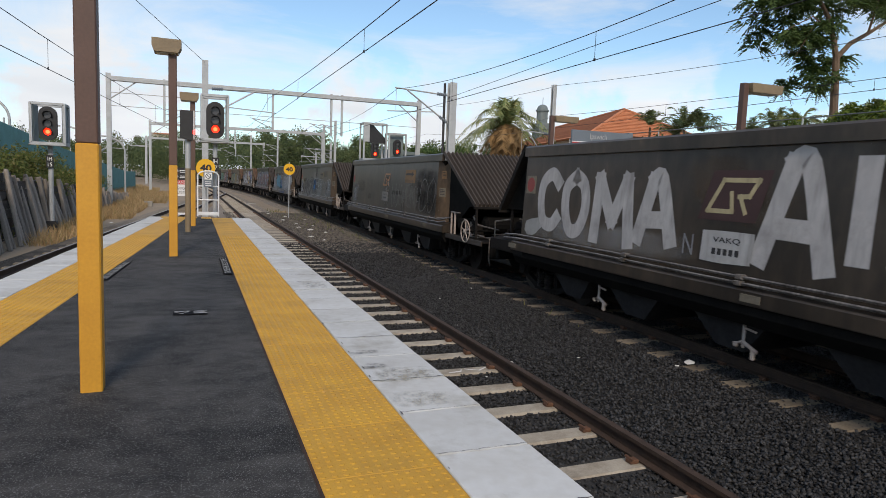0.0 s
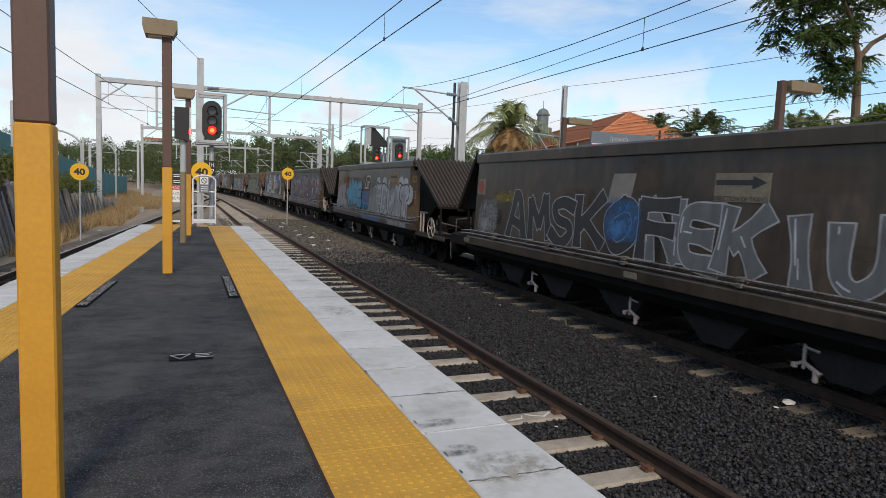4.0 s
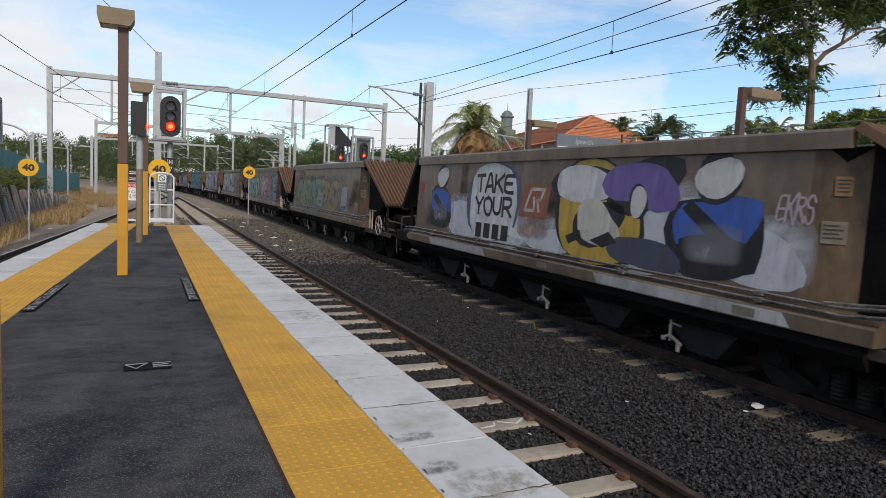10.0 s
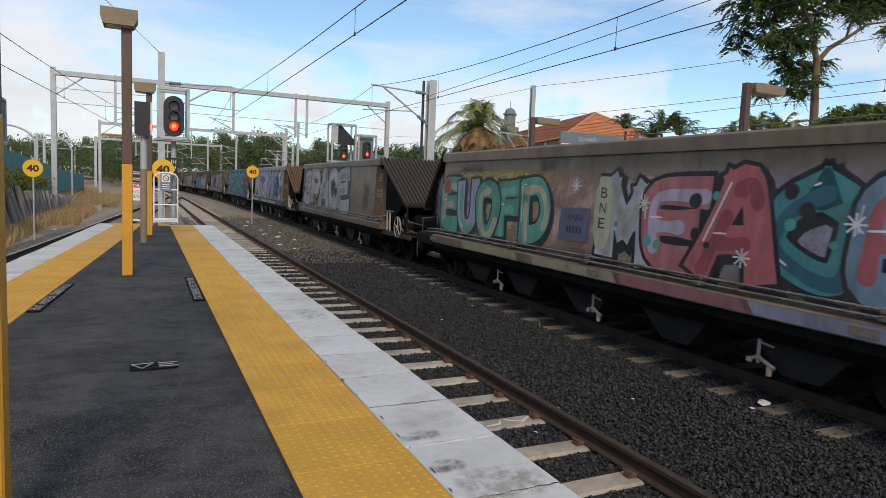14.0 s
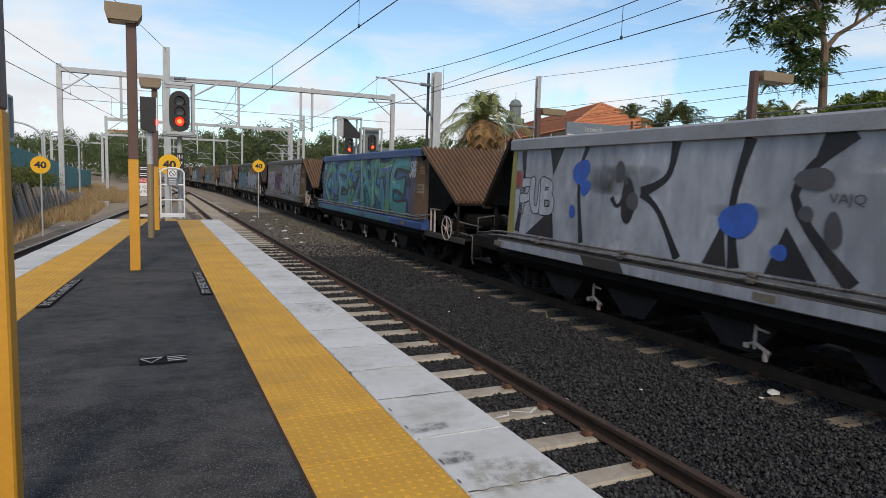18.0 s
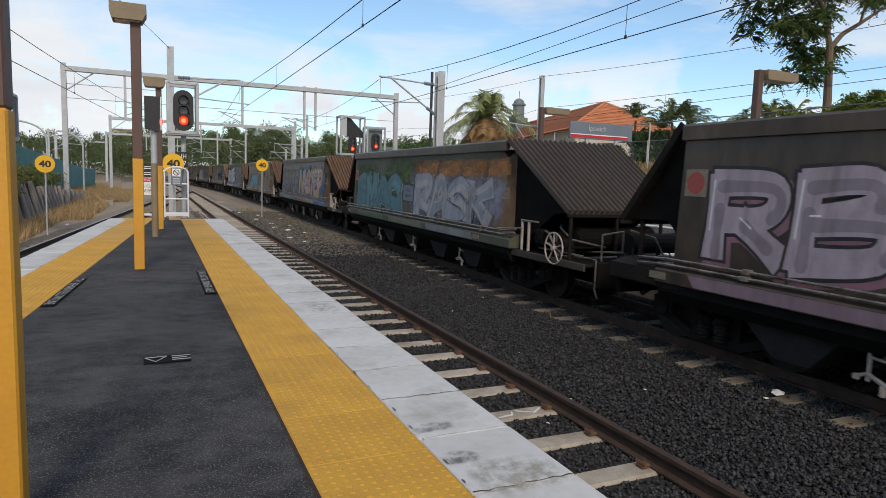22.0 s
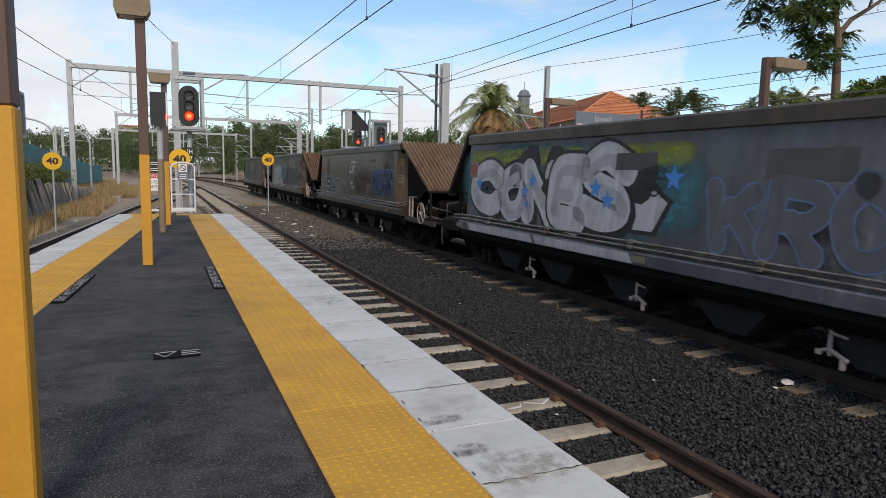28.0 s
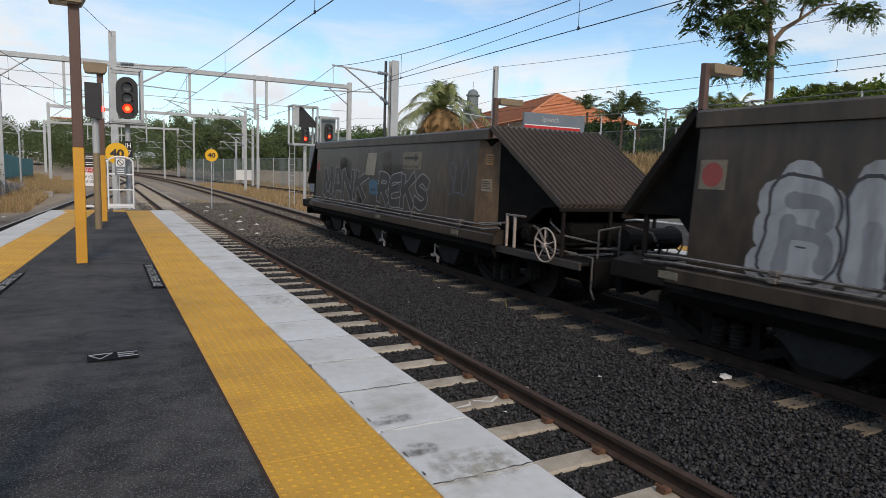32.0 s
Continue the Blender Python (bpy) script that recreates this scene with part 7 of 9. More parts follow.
recolour(W[15], HULL_DARK, mat("bleached_corrugated_sheet", (0.26, 0.17, 0.11), (0.14, 0.08, 0.05), 0.75, 0.2, scale=1.2, fine=12, bump=0.15, stretch=(1, 0.4, 0.4), c3=(0.36, 0.27, 0.19)))
piece(W[15], "EN", 10.36, 0.76, 1.3, 0.64, [INK], (0.46, 0.47, 0.48), "black letters edged in white", 0.075, 0.02, shine=None, flare=0.1, overlap=0.1, wob=0.04, drop=INK)
piece(W[15], "OTC", 9.02, 0.75, 1.12, 0.44, [INK], (0.46, 0.47, 0.48), "small black letters edged in white", 0.045, 0.018, shine=None, flare=0.1, wob=0.04)
tag(W[15], "SHK", 11.4, 1.05, 0.85, 0.40, (0.24, 0.24, 0.25), 0.016, "thin faded grey tag")
logo(W[15], 7.05, 1.42, 0.72, 0.36, spray(0.44, 0.41, 0.38))
paint(W[15], 7.0, 0.80, [[(-0.3, 0.02), (0.05, 0.02), (0.05, 0.12), (-0.3, 0.12)], [(-0.1, -0.12), (0.24, -0.12), (0.24, -0.04), (-0.1, -0.04)], ], (0.30, 0.31, 0.33), "number_bar", "pale painted-out number bars", 0.005)
paint(W[15], 11.75, 0.75, [[(-0.22, -0.14), (0.2, -0.14), (0.2, 0.0), (-0.22, 0.0)], [(-0.2, 0.1), (0.05, 0.1), (0.05, 0.18), (-0.2, 0.18)]], (0.20, 0.205, 0.21), "number_bar", "", 0.005)
arrow_plate(W[15], 4.54, 1.55, CREAMPLATE)
mist(W[15], 5.9, 0.85, 1.8, 0.8, (0.10, 0.045, 0.03), 0.6, "faint rusty smear")
tag(W[15], "KNOTS", 3.6, 1.05, 2.2, 0.62, (0.035, 0.085, 0.24), 0.018, "bright blue looping tag")
tag(W[15], "OLARS", 3.5, 0.95, 2.1, 0.70, (0.030, 0.07, 0.19), 0.016, "bright blue looping tag", 0.008)
mist(W[15], 3.5, 0.95, 2.2, 0.9, (0.03, 0.06, 0.14), 0.6, "faint blue overspray")
tagged(W[15], "charcoal hopper wagon with white-edged black letters and a pale emblem")

recolour(W[16], HULL_DARK, SLOPE_RUST)
piece(W[16], "BINEL", 9.6, 0.86, 3.0, 1.04, [(0.30, 0.31, 0.325)], (0.045, 0.045, 0.05), "streaky silver bubble letters", 0.155, 0.03, round_=True, overlap=0.25, shade=[(0.18, 0.185, 0.20), (0.22, 0.225, 0.24)], drop=(0.30, 0.31, 0.32), shine=None, wob=0.08)
paint(W[16], 6.92, 1.50, [[(-0.40, -0.24), (0.30, -0.24), (0.42, 0.22), (-0.28, 0.22)]], (0.20, 0.10, 0.07), "emblem_board", "faded brown emblem board", 0.004)
mist(W[16], 6.95, 1.75, 0.8, 0.3, (0.22, 0.20, 0.16), 0.6, "pale worn patch")
number_panel(W[16], 6.85, 0.70, 0.70, 0.36, (0.025, 0.032, 0.042))
tag(W[16], "CNTK", 7.3, 1.18, 1.6, 0.58, (0.07, 0.25, 0.31), 0.036, "turquoise brushy letters", 0.0105)
tag(W[16], "LS", 7.2, 0.92, 1.2, 0.26, (0.07, 0.25, 0.31), 0.034, "turquoise stroke", 0.0118)
arrow_plate(W[16], 4.65, 1.53, CREAMPLATE)
piece(W[16], "TERHK", 4.75, 0.92, 3.6, 0.98, [(0.022, 0.020, 0.021)], (0.13, 0.135, 0.145), "dark letters outlined in pale grey", 0.13, 0.020, shine=None, flare=0.3, wob=0.1)
tagged(W[16], "charcoal hopper wagon with silver and turquoise sprayed letters")

recolour(W[17], HULL_DARK, SLOPE_DARK)
paint(W[17], 7.45, 1.45, [[(-0.38, -0.28), (0.26, -0.28), (0.40, 0.28), (-0.24, 0.28)]], (0.27, 0.24, 0.185), "emblem_board", "faded cream emblem board", 0.004)
arrow_plate(W[17], 5.02, 1.53, CREAMPLATE)
piece(W[17], "MANK", 9.5, 0.92, 3.6, 0.85, [(0.040, 0.036, 0.035)], (0.30, 0.30, 0.31), "white outlined looping letters", 0.085, 0.020, shine=None, wob=0.12)
piece(W[17], "REKS", 5.5, 0.88, 2.8, 0.80, [(0.040, 0.036, 0.035)], (0.30, 0.30, 0.31), "white outlined looping letters", 0.08, 0.020, shine=None, wob=0.12)
number_panel(W[17], 7.2, 0.88, 0.55, 0.36, (0.04, 0.12, 0.19))
tag(W[17], "SLO", 2.9, 1.2, 0.8, 0.6, (0.10, 0.12, 0.16), 0.014, "faint blue tag")
tagged(W[17], "charcoal hopper wagon with white outlined tags, last of the train")

# ---------------- platform furniture ----------------
def lamp_post(x, y, tall, band, head_dx, yaw=0, label="", size=0.125):
    t = thing("lamp_post", (x, y, 0), yaw, label or "brown and yellow square lamp post with a flat tan lamp head", "lamp post", "platform lamp posts")
    h = size / 2
    part("lower_post", Shape().box(-h, h, -h, h, -0.01, band, 0.008), POSTYEL, t, "yellow painted lower post")
    part("upper_post", Shape().box(-h + 0.002, h - 0.002, -h + 0.002, h - 0.002, band, tall, 0.008), BROWN, t, "brown painted upper post")
    part("base_plate", Shape().box(-h - 0.03, h + 0.03, -h - 0.03, h + 0.03, -0.005, 0.008), POSTYEL, t)
    return t


def lamp_head(t, tall, x0, x1, y0, y1, deep=0.2):
    s = Shape().prism([(x0 + 0.03, tall - deep), (x1 - 0.05, tall - deep), (x1, tall - deep * 0.55), (x1, tall), (x0, tall), (x0, tall - deep * 0.55)], "y", y0, y1)
    o = part("lamp_head", s, LAMPTAN, t, "flat tan metal lamp housing")
    part("diffuser", Shape().box(x0 + 0.06, x1 - 0.08, y0 + 0.05, y1 - 0.05, tall - deep - 0.012, tall - deep + 0.01), DIFFUSER, o)


p = lamp_post(-1.69, 4.57, 3.38, 1.50, 0, size=0.122)
lamp_head(p, 3.38, -0.30, 0.13, -0.16, 0.16)
p = lamp_post(-1.41, 11.3, 3.38, 1.46, 0)
lamp_head(p, 3.38, -0.29, 0.13, -0.16, 0.16)
p = lamp_post(-1.12, 17.6, 3.30, 1.42, 0)
lamp_head(p, 3.32, -0.30, 0.14, -0.16, 0.16)
for x, y in ((13.95, 14.8), (14.2, 26.0)):
    p = lamp_post(x, y, 4.60, 1.85, 0, size=0.19)
    lamp_head(p, 4.60, 0.096, 1.30, -0.22, 0.22, 0.26)


def signal_head(parent, x, y, z, lit=True, yaw=0, size=1.4):
    """Three-aspect head, middle of the back board at x, y, z; it faces -y."""
    b = Shape()
    pts = []
    for i in range(17):
        a = math.pi * i / 16
        pts.append((0.195 * math.cos(a), 0.215 + 0.195 * math.sin(a)))
    for i in range(17):
        a = math.pi + math.pi * i / 16
        pts.append((0.195 * math.cos(a), -0.215 + 0.195 * math.sin(a)))
    b.prism(pts, "y", -0.03, 0.10)
    o = part("signal_head", b, BLACK, parent, "black three-lamp signal head showing red")
    o.matrix_basis = pose(x, y, z, 0, 0, yaw) @ Matrix.Scale(size, 4)
    for i, dz in enumerate((0.205, 0.0, -0.205)):
        hood = Shape()
        n = 16
        for j in range(n + 1):
            a = math.radians(-35 + 250 * j / n)
            for r, yy in ((0.098, -0.03), (0.098, -0.17 + 0.05 * (1 - math.sin(a))), (0.088, -0.17 + 0.05 * (1 - math.sin(a))), (0.088, -0.03)):
                hood.v.append((r * math.cos(a), yy, dz + r * math.sin(a)))
        hood.f = [(j * 4 + p_, j * 4 + (p_ + 1) % 4, j * 4 + 4 + (p_ + 1) % 4, j * 4 + 4 + p_) for j in range(n) for p_ in range(4)]
        part("hood", hood, BLACK, o)
        red = lit and i == 2
        part("lens", Shape().rod((0, -0.045, dz), (0, -0.028, dz), 0.086, 18), REDLAMP if red else LENS, o, "glowing red lamp" if red else "")
        if red:
            part("lamp_core", Shape().rod((0, -0.052, dz), (0, -0.044, dz), 0.045, 14), GLOWCORE, o)
    return o


def cage(parent, x0, x1, y0, y1, z0, z1, r=0.025):
    r = r * 1.5
    s = Shape()
    for x in (x0, x1):
        for y in (y0, y1):
            s.box(x - r, x + r, y - r, y + r, z0, z1, 0.005)
    for z in (z0, z1):
        for y in (y0, y1):
            s.box(x0, x1, y - r, y + r, z - r, z + r, 0.005)
        for x in (x0, x1):
            s.box(x - r, x + r, y0, y1, z - r, z + r, 0.005)
    return part("guard_frame", s, GALV, parent, "galvanised guard frame")


def id_plate(parent, x, y, z, top, low):
    o = part("number_plate", Shape().box(-0.11, 0.11, -0.012, 0.012, -0.22, 0.22, 0.004), BLACK, parent, "black signal plate with white characters")
    o.matrix_basis = pose(x, y, z)
    words(top, 0.13, 0.13, SIGWHITE, o, pose(0, -0.012, 0.10))
    words(low, 0.13, 0.13, SIGWHITE, o, pose(0, -0.012, -0.10))


# signal at the platform's end
t = thing("railway_signal", (-0.45, 22.3, -0.9), 0, "red railway signal on a steel post in a galvanised frame", "railway signal", "railway signals")
part("signal_post", Shape().rod((0, 0, 0), (0, 0, 3.25), 0.07, 14), GALV, t)
part("post_base", Shape().box(-0.2, 0.2, -0.2, 0.2, 0, 0.06, 0.01), GALV, t)
signal_head(t, 0.0, -0.18, 3.95)
cage(t, -0.40, 0.37, -0.35, 0.35, 3.32, 4.70, 0.028)
part("work_step", Shape().box(-0.44, 0.41, -0.36, 0.3, 3.24, 3.28), GALV, t)
part("side_panel", Shape().box(-0.44, -0.36, -0.35, 0.33, 3.35, 4.7, 0.01), GALV, t)
part("side_panel", Shape().box(0.33, 0.38, -0.35, 0.0, 3.35, 4.6, 0.01), GALV, t)
id_plate(t, 0.0, -0.12, 2.55, "IH", "17")

# signal in front of the timber wall
t = thing("railway_signal", (-5.76, 26.2, -0.95), 0, "red railway signal on a steel post beside the timber wall", "railway signal", "railway signals")
part("signal_post", Shape().rod((0, 0, 0), (0, 0, 3.1), 0.08, 14), GALV, t)
part("post_foot", Shape().box(-0.16, 0.16, -0.16, 0.16, 0, 0.42, 0.02), BLACK, t)
signal_head(t, 0.0, -0.30, 3.80, yaw=0)
cage(t, -0.50, 0.50, -0.35, 0.45, 3.12, 4.46, 0.03)
part("side_panel", Shape().box(0.42, 0.49, -0.32, 0.45, 3.15, 4.42, 0.01), VERDIGRIS, t)
part("side_panel", Shape().box(-0.49, -0.42, -0.32, 0.45, 3.15, 4.42, 0.01), VERDIGRIS, t)
part("work_step", Shape().box(-0.55, 0.55, -0.45, 0.4, 3.05, 3.10), GALV, t)
id_plate(t, 0.0, -0.12, 2.5, "IH", "15")

# repeater turned side-on, on the platform
t = thing("side_signal", (-1.225, 15.8, 0), 0, "dark signal box turned side-on atop a tan and grey post", "railway signal", "railway signals")
part("lower_post", Shape().rod((0, 0, 0), (0, 0, 1.45), 0.062, 14), LAMPTAN, t, "tan painted lower post")
part("upper_post", Shape().rod((0, 0, 1.45), (0, 0, 2.2), 0.06, 14), GALV, t)
part("signal_box", Shape().prism([(-0.16, 2.12), (0.10, 2.06), (0.12, 2.72), (-0.16, 2.72)], "y", -0.18, 0.18), BLACK, t)
part("lens", Shape().rod((0.10, -0.05, 2.26), (0.16, -0.05, 2.26), 0.05, 12), REDLAMP, t, "glowing red lamp")
part("white_board", Shape().box(0.12, 0.14, -0.19, 0.19, 2.1, 2.72), SIGWHITE, t)

# paired signals beyond the train
t = thing("railway_signal", (9.2, 36.9, -0.95), 0, "pair of red railway signals in galvanised cages", "railway signal", "railway signals")
part("signal_post", Shape().rod((-0.35, 0, 0), (-0.35, 0, 3.5), 0.09, 12), GALV, t)
part("signal_post", Shape().rod((0.75, 0.3, 0), (0.75, 0.3, 3.5), 0.09, 12), GALV, t)
cage(t, -1.12, 0.22, -0.4, 0.5, 3.5, 5.55, 0.03)
cage(t, 0.42, 1.45, -0.3, 0.5, 3.5, 5.05, 0.03)
part("side_panel", Shape().box(-1.12, -0.8, -0.42, -0.38, 4.5, 5.5), GALV, t)
part("route_board", Shape().prism([(-0.8, 4.45), (0.2, 4.45), (0.2, 4.75), (-0.55, 5.5), (-0.8, 5.5)], "y", -0.2, -0.1), BLACK, t, "black angled route indicator board")
signal_head(t, -0.42, -0.25, 4.05, size=1.15)
part("back_board", Shape().box(0.55, 1.38, -0.02, 0.02, 3.55, 5.0), VERDIGRIS, t)
signal_head(t, 0.95, -0.2, 4.25, size=1.15)
lad = Shape()
for x in (-1.1, -0.82):
    lad.box(x - 0.015, x + 0.015, 0.35, 0.4, 0, 3.6)
for i in range(11):
    lad.rod((-1.1, 0.375, 0.3 + i * 0.3), (-0.82, 0.375, 0.3 + i * 0.3), 0.012, 5)
part("ladder", lad, GALV, t)


def speed_sign(x, y, z, r, post_z, dx=0.0):
    t_ = thing("speed_sign", (x, y, post_z), 0, "round yellow speed sign with black forty on a thin post", "speed sign", "speed signs")
    part("post", Shape().rod((dx, 0.02, 0), (0, 0.02, z + r * 1.25 - post_z), 0.028, 10), GALV, t_)
    d_ = part("disc", Shape().rod((0, -0.012, 0), (0, 0.012, 0), r, 32), SIGYEL, t_)
    d_.matrix_basis = pose(0, -0.02, z - post_z)
    words("40", r * 1.22, r * 0.80, BLACK, d_, pose(0, -0.012, 0), 0.04)


speed_sign(3.66, 35.0, 1.74, 0.30, -0.92)
speed_sign(-4.45, 26.1, 1.40, 0.28, -0.98)
speed_sign(-0.74, 22.0, 1.52, 0.29, -0.9)
speed_sign(1.9, 95, 2.1, 0.32, -0.9)

# gate at the end of the platform
t = thing("end_gate", (-0.67, 21.75, 0), 0, "white tubular gate with a no entry notice", "gate")
s = Shape()
for x in (-0.31, 0.31):
    s.rod((x, 0, 0), (x, 0, 1.30), 0.022, 10)
pts = [(0.31 * math.cos(math.pi * i / 10) if False else -0.31 + 0.62 * i / 10, 0, 1.30 + 0.13 * math.sin(math.pi * i / 10) ** 0.5) for i in range(11)]
s.path(pts, 0.022, 8)
for z in (0.08, 0.52, 0.95):
    s.rod((-0.31, 0, z), (0.31, 0, z), 0.020, 8)
part("gate_frame", s, SIGWHITE, t)
part("kick_board", Shape().box(-0.3, 0.3, -0.012, 0.012, 0.03, 0.14), SIGWHITE, t)
n = part("notice", Shape().box(-0.14, 0.14, -0.03, -0.018, 0.92, 1.40, 0.003), SIGGREY, t, "grey notice with a crossed-out walking figure disc")
part("notice_disc", Shape().box(-0.11, 0.11, -0.036, -0.03, 1.16, 1.38), SIGWHITE, n)
part("notice_ring", Shape().ring((0, -0.04, 1.27), (0, 1, 0), 0.075, 0.010, 20, 4).rod((-0.05, -0.04, 1.32), (0.05, -0.04, 1.22), 0.010, 5), BLACK, n)
for i in range(3):
    part("print_bar", Shape().box(-0.09, 0.09, -0.034, -0.028, 1.08 - i * 0.06, 1.10 - i * 0.06), SIGWHITE, n)
t = thing("danger_sign", (-1.40, 21.75, 0), 0, "red, white and dark danger sign on a railing", "warning sign")
part("rail", Shape().box(-0.33, 0.33, -0.02, 0.02, 0.04, 0.10).rod((-0.3, 0, 0), (-0.3, 0, 1.5), 0.022, 8).rod((0.3, 0, 0), (0.3, 0, 1.5), 0.022, 8), SIGWHITE, t)
p = part("sign_board", Shape().box(-0.28, 0.28, -0.04, -0.025, 0.62, 1.50), SIGWHITE, t)
part("dark_panel", Shape().box(-0.28, 0.28, -0.046, -0.039, 1.12, 1.50), BLACK, p)
part("red_panel", Shape().box(-0.26, 0.26, -0.046, -0.039, 0.98, 1.11), SIGRED, p)
words("DANGER", 0.44, 0.09, SIGWHITE, p, pose(0, -0.046, 1.045))
words("HIGH VOLTAGE\nLIVE WIRES", 0.46, 0.22, BLACK, p, pose(0, -0.04, 0.80))
for i in range(2):
    part("dot", Shape().rod((-0.2, -0.05, 1.40 - i * 0.17), (-0.2, -0.044, 1.40 - i * 0.17), 0.06, 14), SIGWHITE, p)
    for j in range(2):
        part("print_bar", Shape().box(-0.10, 0.22, -0.05, -0.044, 1.40 - i * 0.17 - j * 0.05, 1.42 - i * 0.17 - j * 0.05), SIGWHITE, p)

# markings on the asphalt
def floor_plate(x, y, rz, wd, ln, name, label):
    o = solid(name, Shape().box(-wd / 2, wd / 2, -ln / 2, ln / 2, 0.0, 0.006, 0.002), MATTE, label, "floor sign")
    o.matrix_basis = pose(x, y, 0.012, 0, 0, rz)
    return o


o = floor_plate(-0.675, 10.06, 0, 0.125, 1.68, "floor_sign", "black floor strip lettered in white beside the yellow line")
words("STAY BEHIND YELLOW LINE", 1.56, 0.085, WORN, o, pose(0, 0, 0.0045, -90, 0, 90))
o = floor_plate(left_in(9.75) + 0.075, 9.75, -4.5, 0.12, 1.68, "floor_sign", "black floor strip lettered in white beside the yellow line")
words("STAY BEHIND YELLOW LINE", 1.56, 0.085, WORN, o, pose(0, 0, 0.0045, -90, 0, -90))
o = floor_plate(-1.145, 6.75, 2, 0.30, 0.17, "floor_notice", "small black floor notice with a white triangle")
tri = Shape()
a3 = [(-0.14, 0.05), (0.0, 0.06), (-0.075, -0.06)]
tri.path([(p_[0], p_[1], 0.007) for p_ in a3 + a3[:1]], 0.004, 4)
part("triangle", tri, WORN, o)
for i in range(3):
    part("print_bar", Shape().box(0.03, 0.15 - 0.02 * (i % 2), 0.045 - i * 0.045, 0.058 - i * 0.045, 0.004, 0.008), WORN, o)

# ---------------- overhead line ----------------
def h_profile(x, k, f=0.02, w=0.013):
    return [(x - k, -k), (x + k, -k), (x + k, -k + f), (x + w, -k + f), (x + w, k - f), (x + k, k - f), (x + k, k), (x - k, k), (x - k, k - f), (x - w, k - f), (x - w, -k + f), (x - k, -k + f)]


def h_mast(x, y, z0, z1, wd=0.22, label="galvanised steel H-section overhead line mast", name="overhead_mast"):
    t_ = thing(name, (x, y, z0), 0, label, "mast", "overhead line masts")
    h, k = z1 - z0, wd / 2
    part("column", Shape().prism(h_profile(0, k), "z", 0, h), GALV, t_)
    part("base_plate", Shape().box(-k - 0.08, k + 0.08, -k - 0.08, k + 0.08, -0.05, 0.03, 0.01), GALV, t_)
    return t_


def cantilever(t_, base, dx, z_low, z_top, z_reg):
    """Hinged bracket from a mast towards dx, in the mast's own space."""
    s_ = Shape()
    s_.rod((0, 0, z_top), (dx, 0, z_top + 0.12), 0.028, 8)
    s_.rod((0, 0, z_low), (dx * 0.80, 0, z_top + 0.08), 0.032, 8)
    s_.rod((dx * 0.34, 0, z_low + (z_top - z_low) * 0.42), (dx * 1.12, 0, z_reg), 0.022, 8)
    s_.rod((dx * 0.98, 0, z_top + 0.1), (dx * 0.98, 0, z_reg + 0.05), 0.010, 5)
    part("bracket", s_, GALV, t_)
    for p0, p1 in (((0, 0, z_top), (dx, 0, z_top + 0.12)), ((0, 0, z_low), (dx * 0.80, 0, z_top + 0.08))):
        a_, b_ = Vector(p0), Vector(p1)
        u_ = Vector((0, 1, 0))
        w_ = (b_ - a_).normalized().cross(u_)
        i_ = Shape()
        for j in range(16):
            c_ = a_ + (b_ - a_) * (0.10 + 0.0115 * j)
            r_ = (0.036, 0.070, 0.066)[j % 3] if 0 < j < 15 else 0.034
            i_.v += [tuple(c_ + (u_ * math.cos(math.pi * k / 5) + w_ * math.sin(math.pi * k / 5)) * r_) for k in range(10)]
        i_.f = [(j * 10 + k, j * 10 + (k + 1) % 10, j * 10 + 10 + (k + 1) % 10, j * 10 + 10 + k) for j in range(15) for k in range(10)]
        part("insulator", i_, SIGGREY, t_, "ribbed grey insulator")


t = h_mast(8.42, 24.0, -0.95, 5.28, 0.29)
cantilever(t, None, -2.35, 4.55, 5.72, 4.95)
part("weight_tube", Shape().rod((-0.28, 0.1, 3.2), (-0.28, 0.1, 6.2), 0.05, 10), WIRE, t)
t = h_mast(-0.65, 28.3, -0.95, 5.88, 0.24)
cantilever(t, None, 2.5, 4.55, 5.72, 4.95)
t = h_mast(15.6, 28.3, -0.95, 6.4, 0.20)
cantilever(t, None, -1.7, 3.3, 4.9, 3.6)


def gantry(y, x0, x1, z, drops, wd=0.36, beam=0.28):
    t_ = thing("overhead_gantry", (0, y, 0), 0, "galvanised steel gantry spanning the tracks", "overhead gantry", "overhead gantries")
    for x in (x0, x1):
        k = wd / 2
        part("column", Shape().prism(h_profile(x, k), "z", -1.0, z + 0.3), GALV, t_)
    b_ = Shape().box(x0, x1, -0.16, 0.16, z - beam / 2, z + beam / 2, 0.015)
    part("beam", b_, GALV, t_)
    for a_, d_ in ((x0, 1), (x1, -1)):
        part("brace", Shape().rod((a_, 0, z - 1.3), (a_ + 1.5 * d_, 0, z - 0.15), 0.04, 8), GALV, t_)
    for x, low, dx in drops:
        part("drop_post", Shape().box(x - 0.07, x + 0.07, -0.07, 0.07, low, z + 0.2), GALV, t_)
        s_ = Shape().rod((x, 0, low + 0.55), (x + dx * 1.5, 0, low + 0.75), 0.025, 6).rod((x, 0, low + 0.1), (x + dx * 1.3, 0, low + 0.7), 0.03, 6)
        s_.rod((x + dx * 0.4, 0, low + 0.25), (x + dx * 1.7, 0, low - 0.1), 0.02, 6)
        part("bracket", s_, GALV, t_)
    return t_


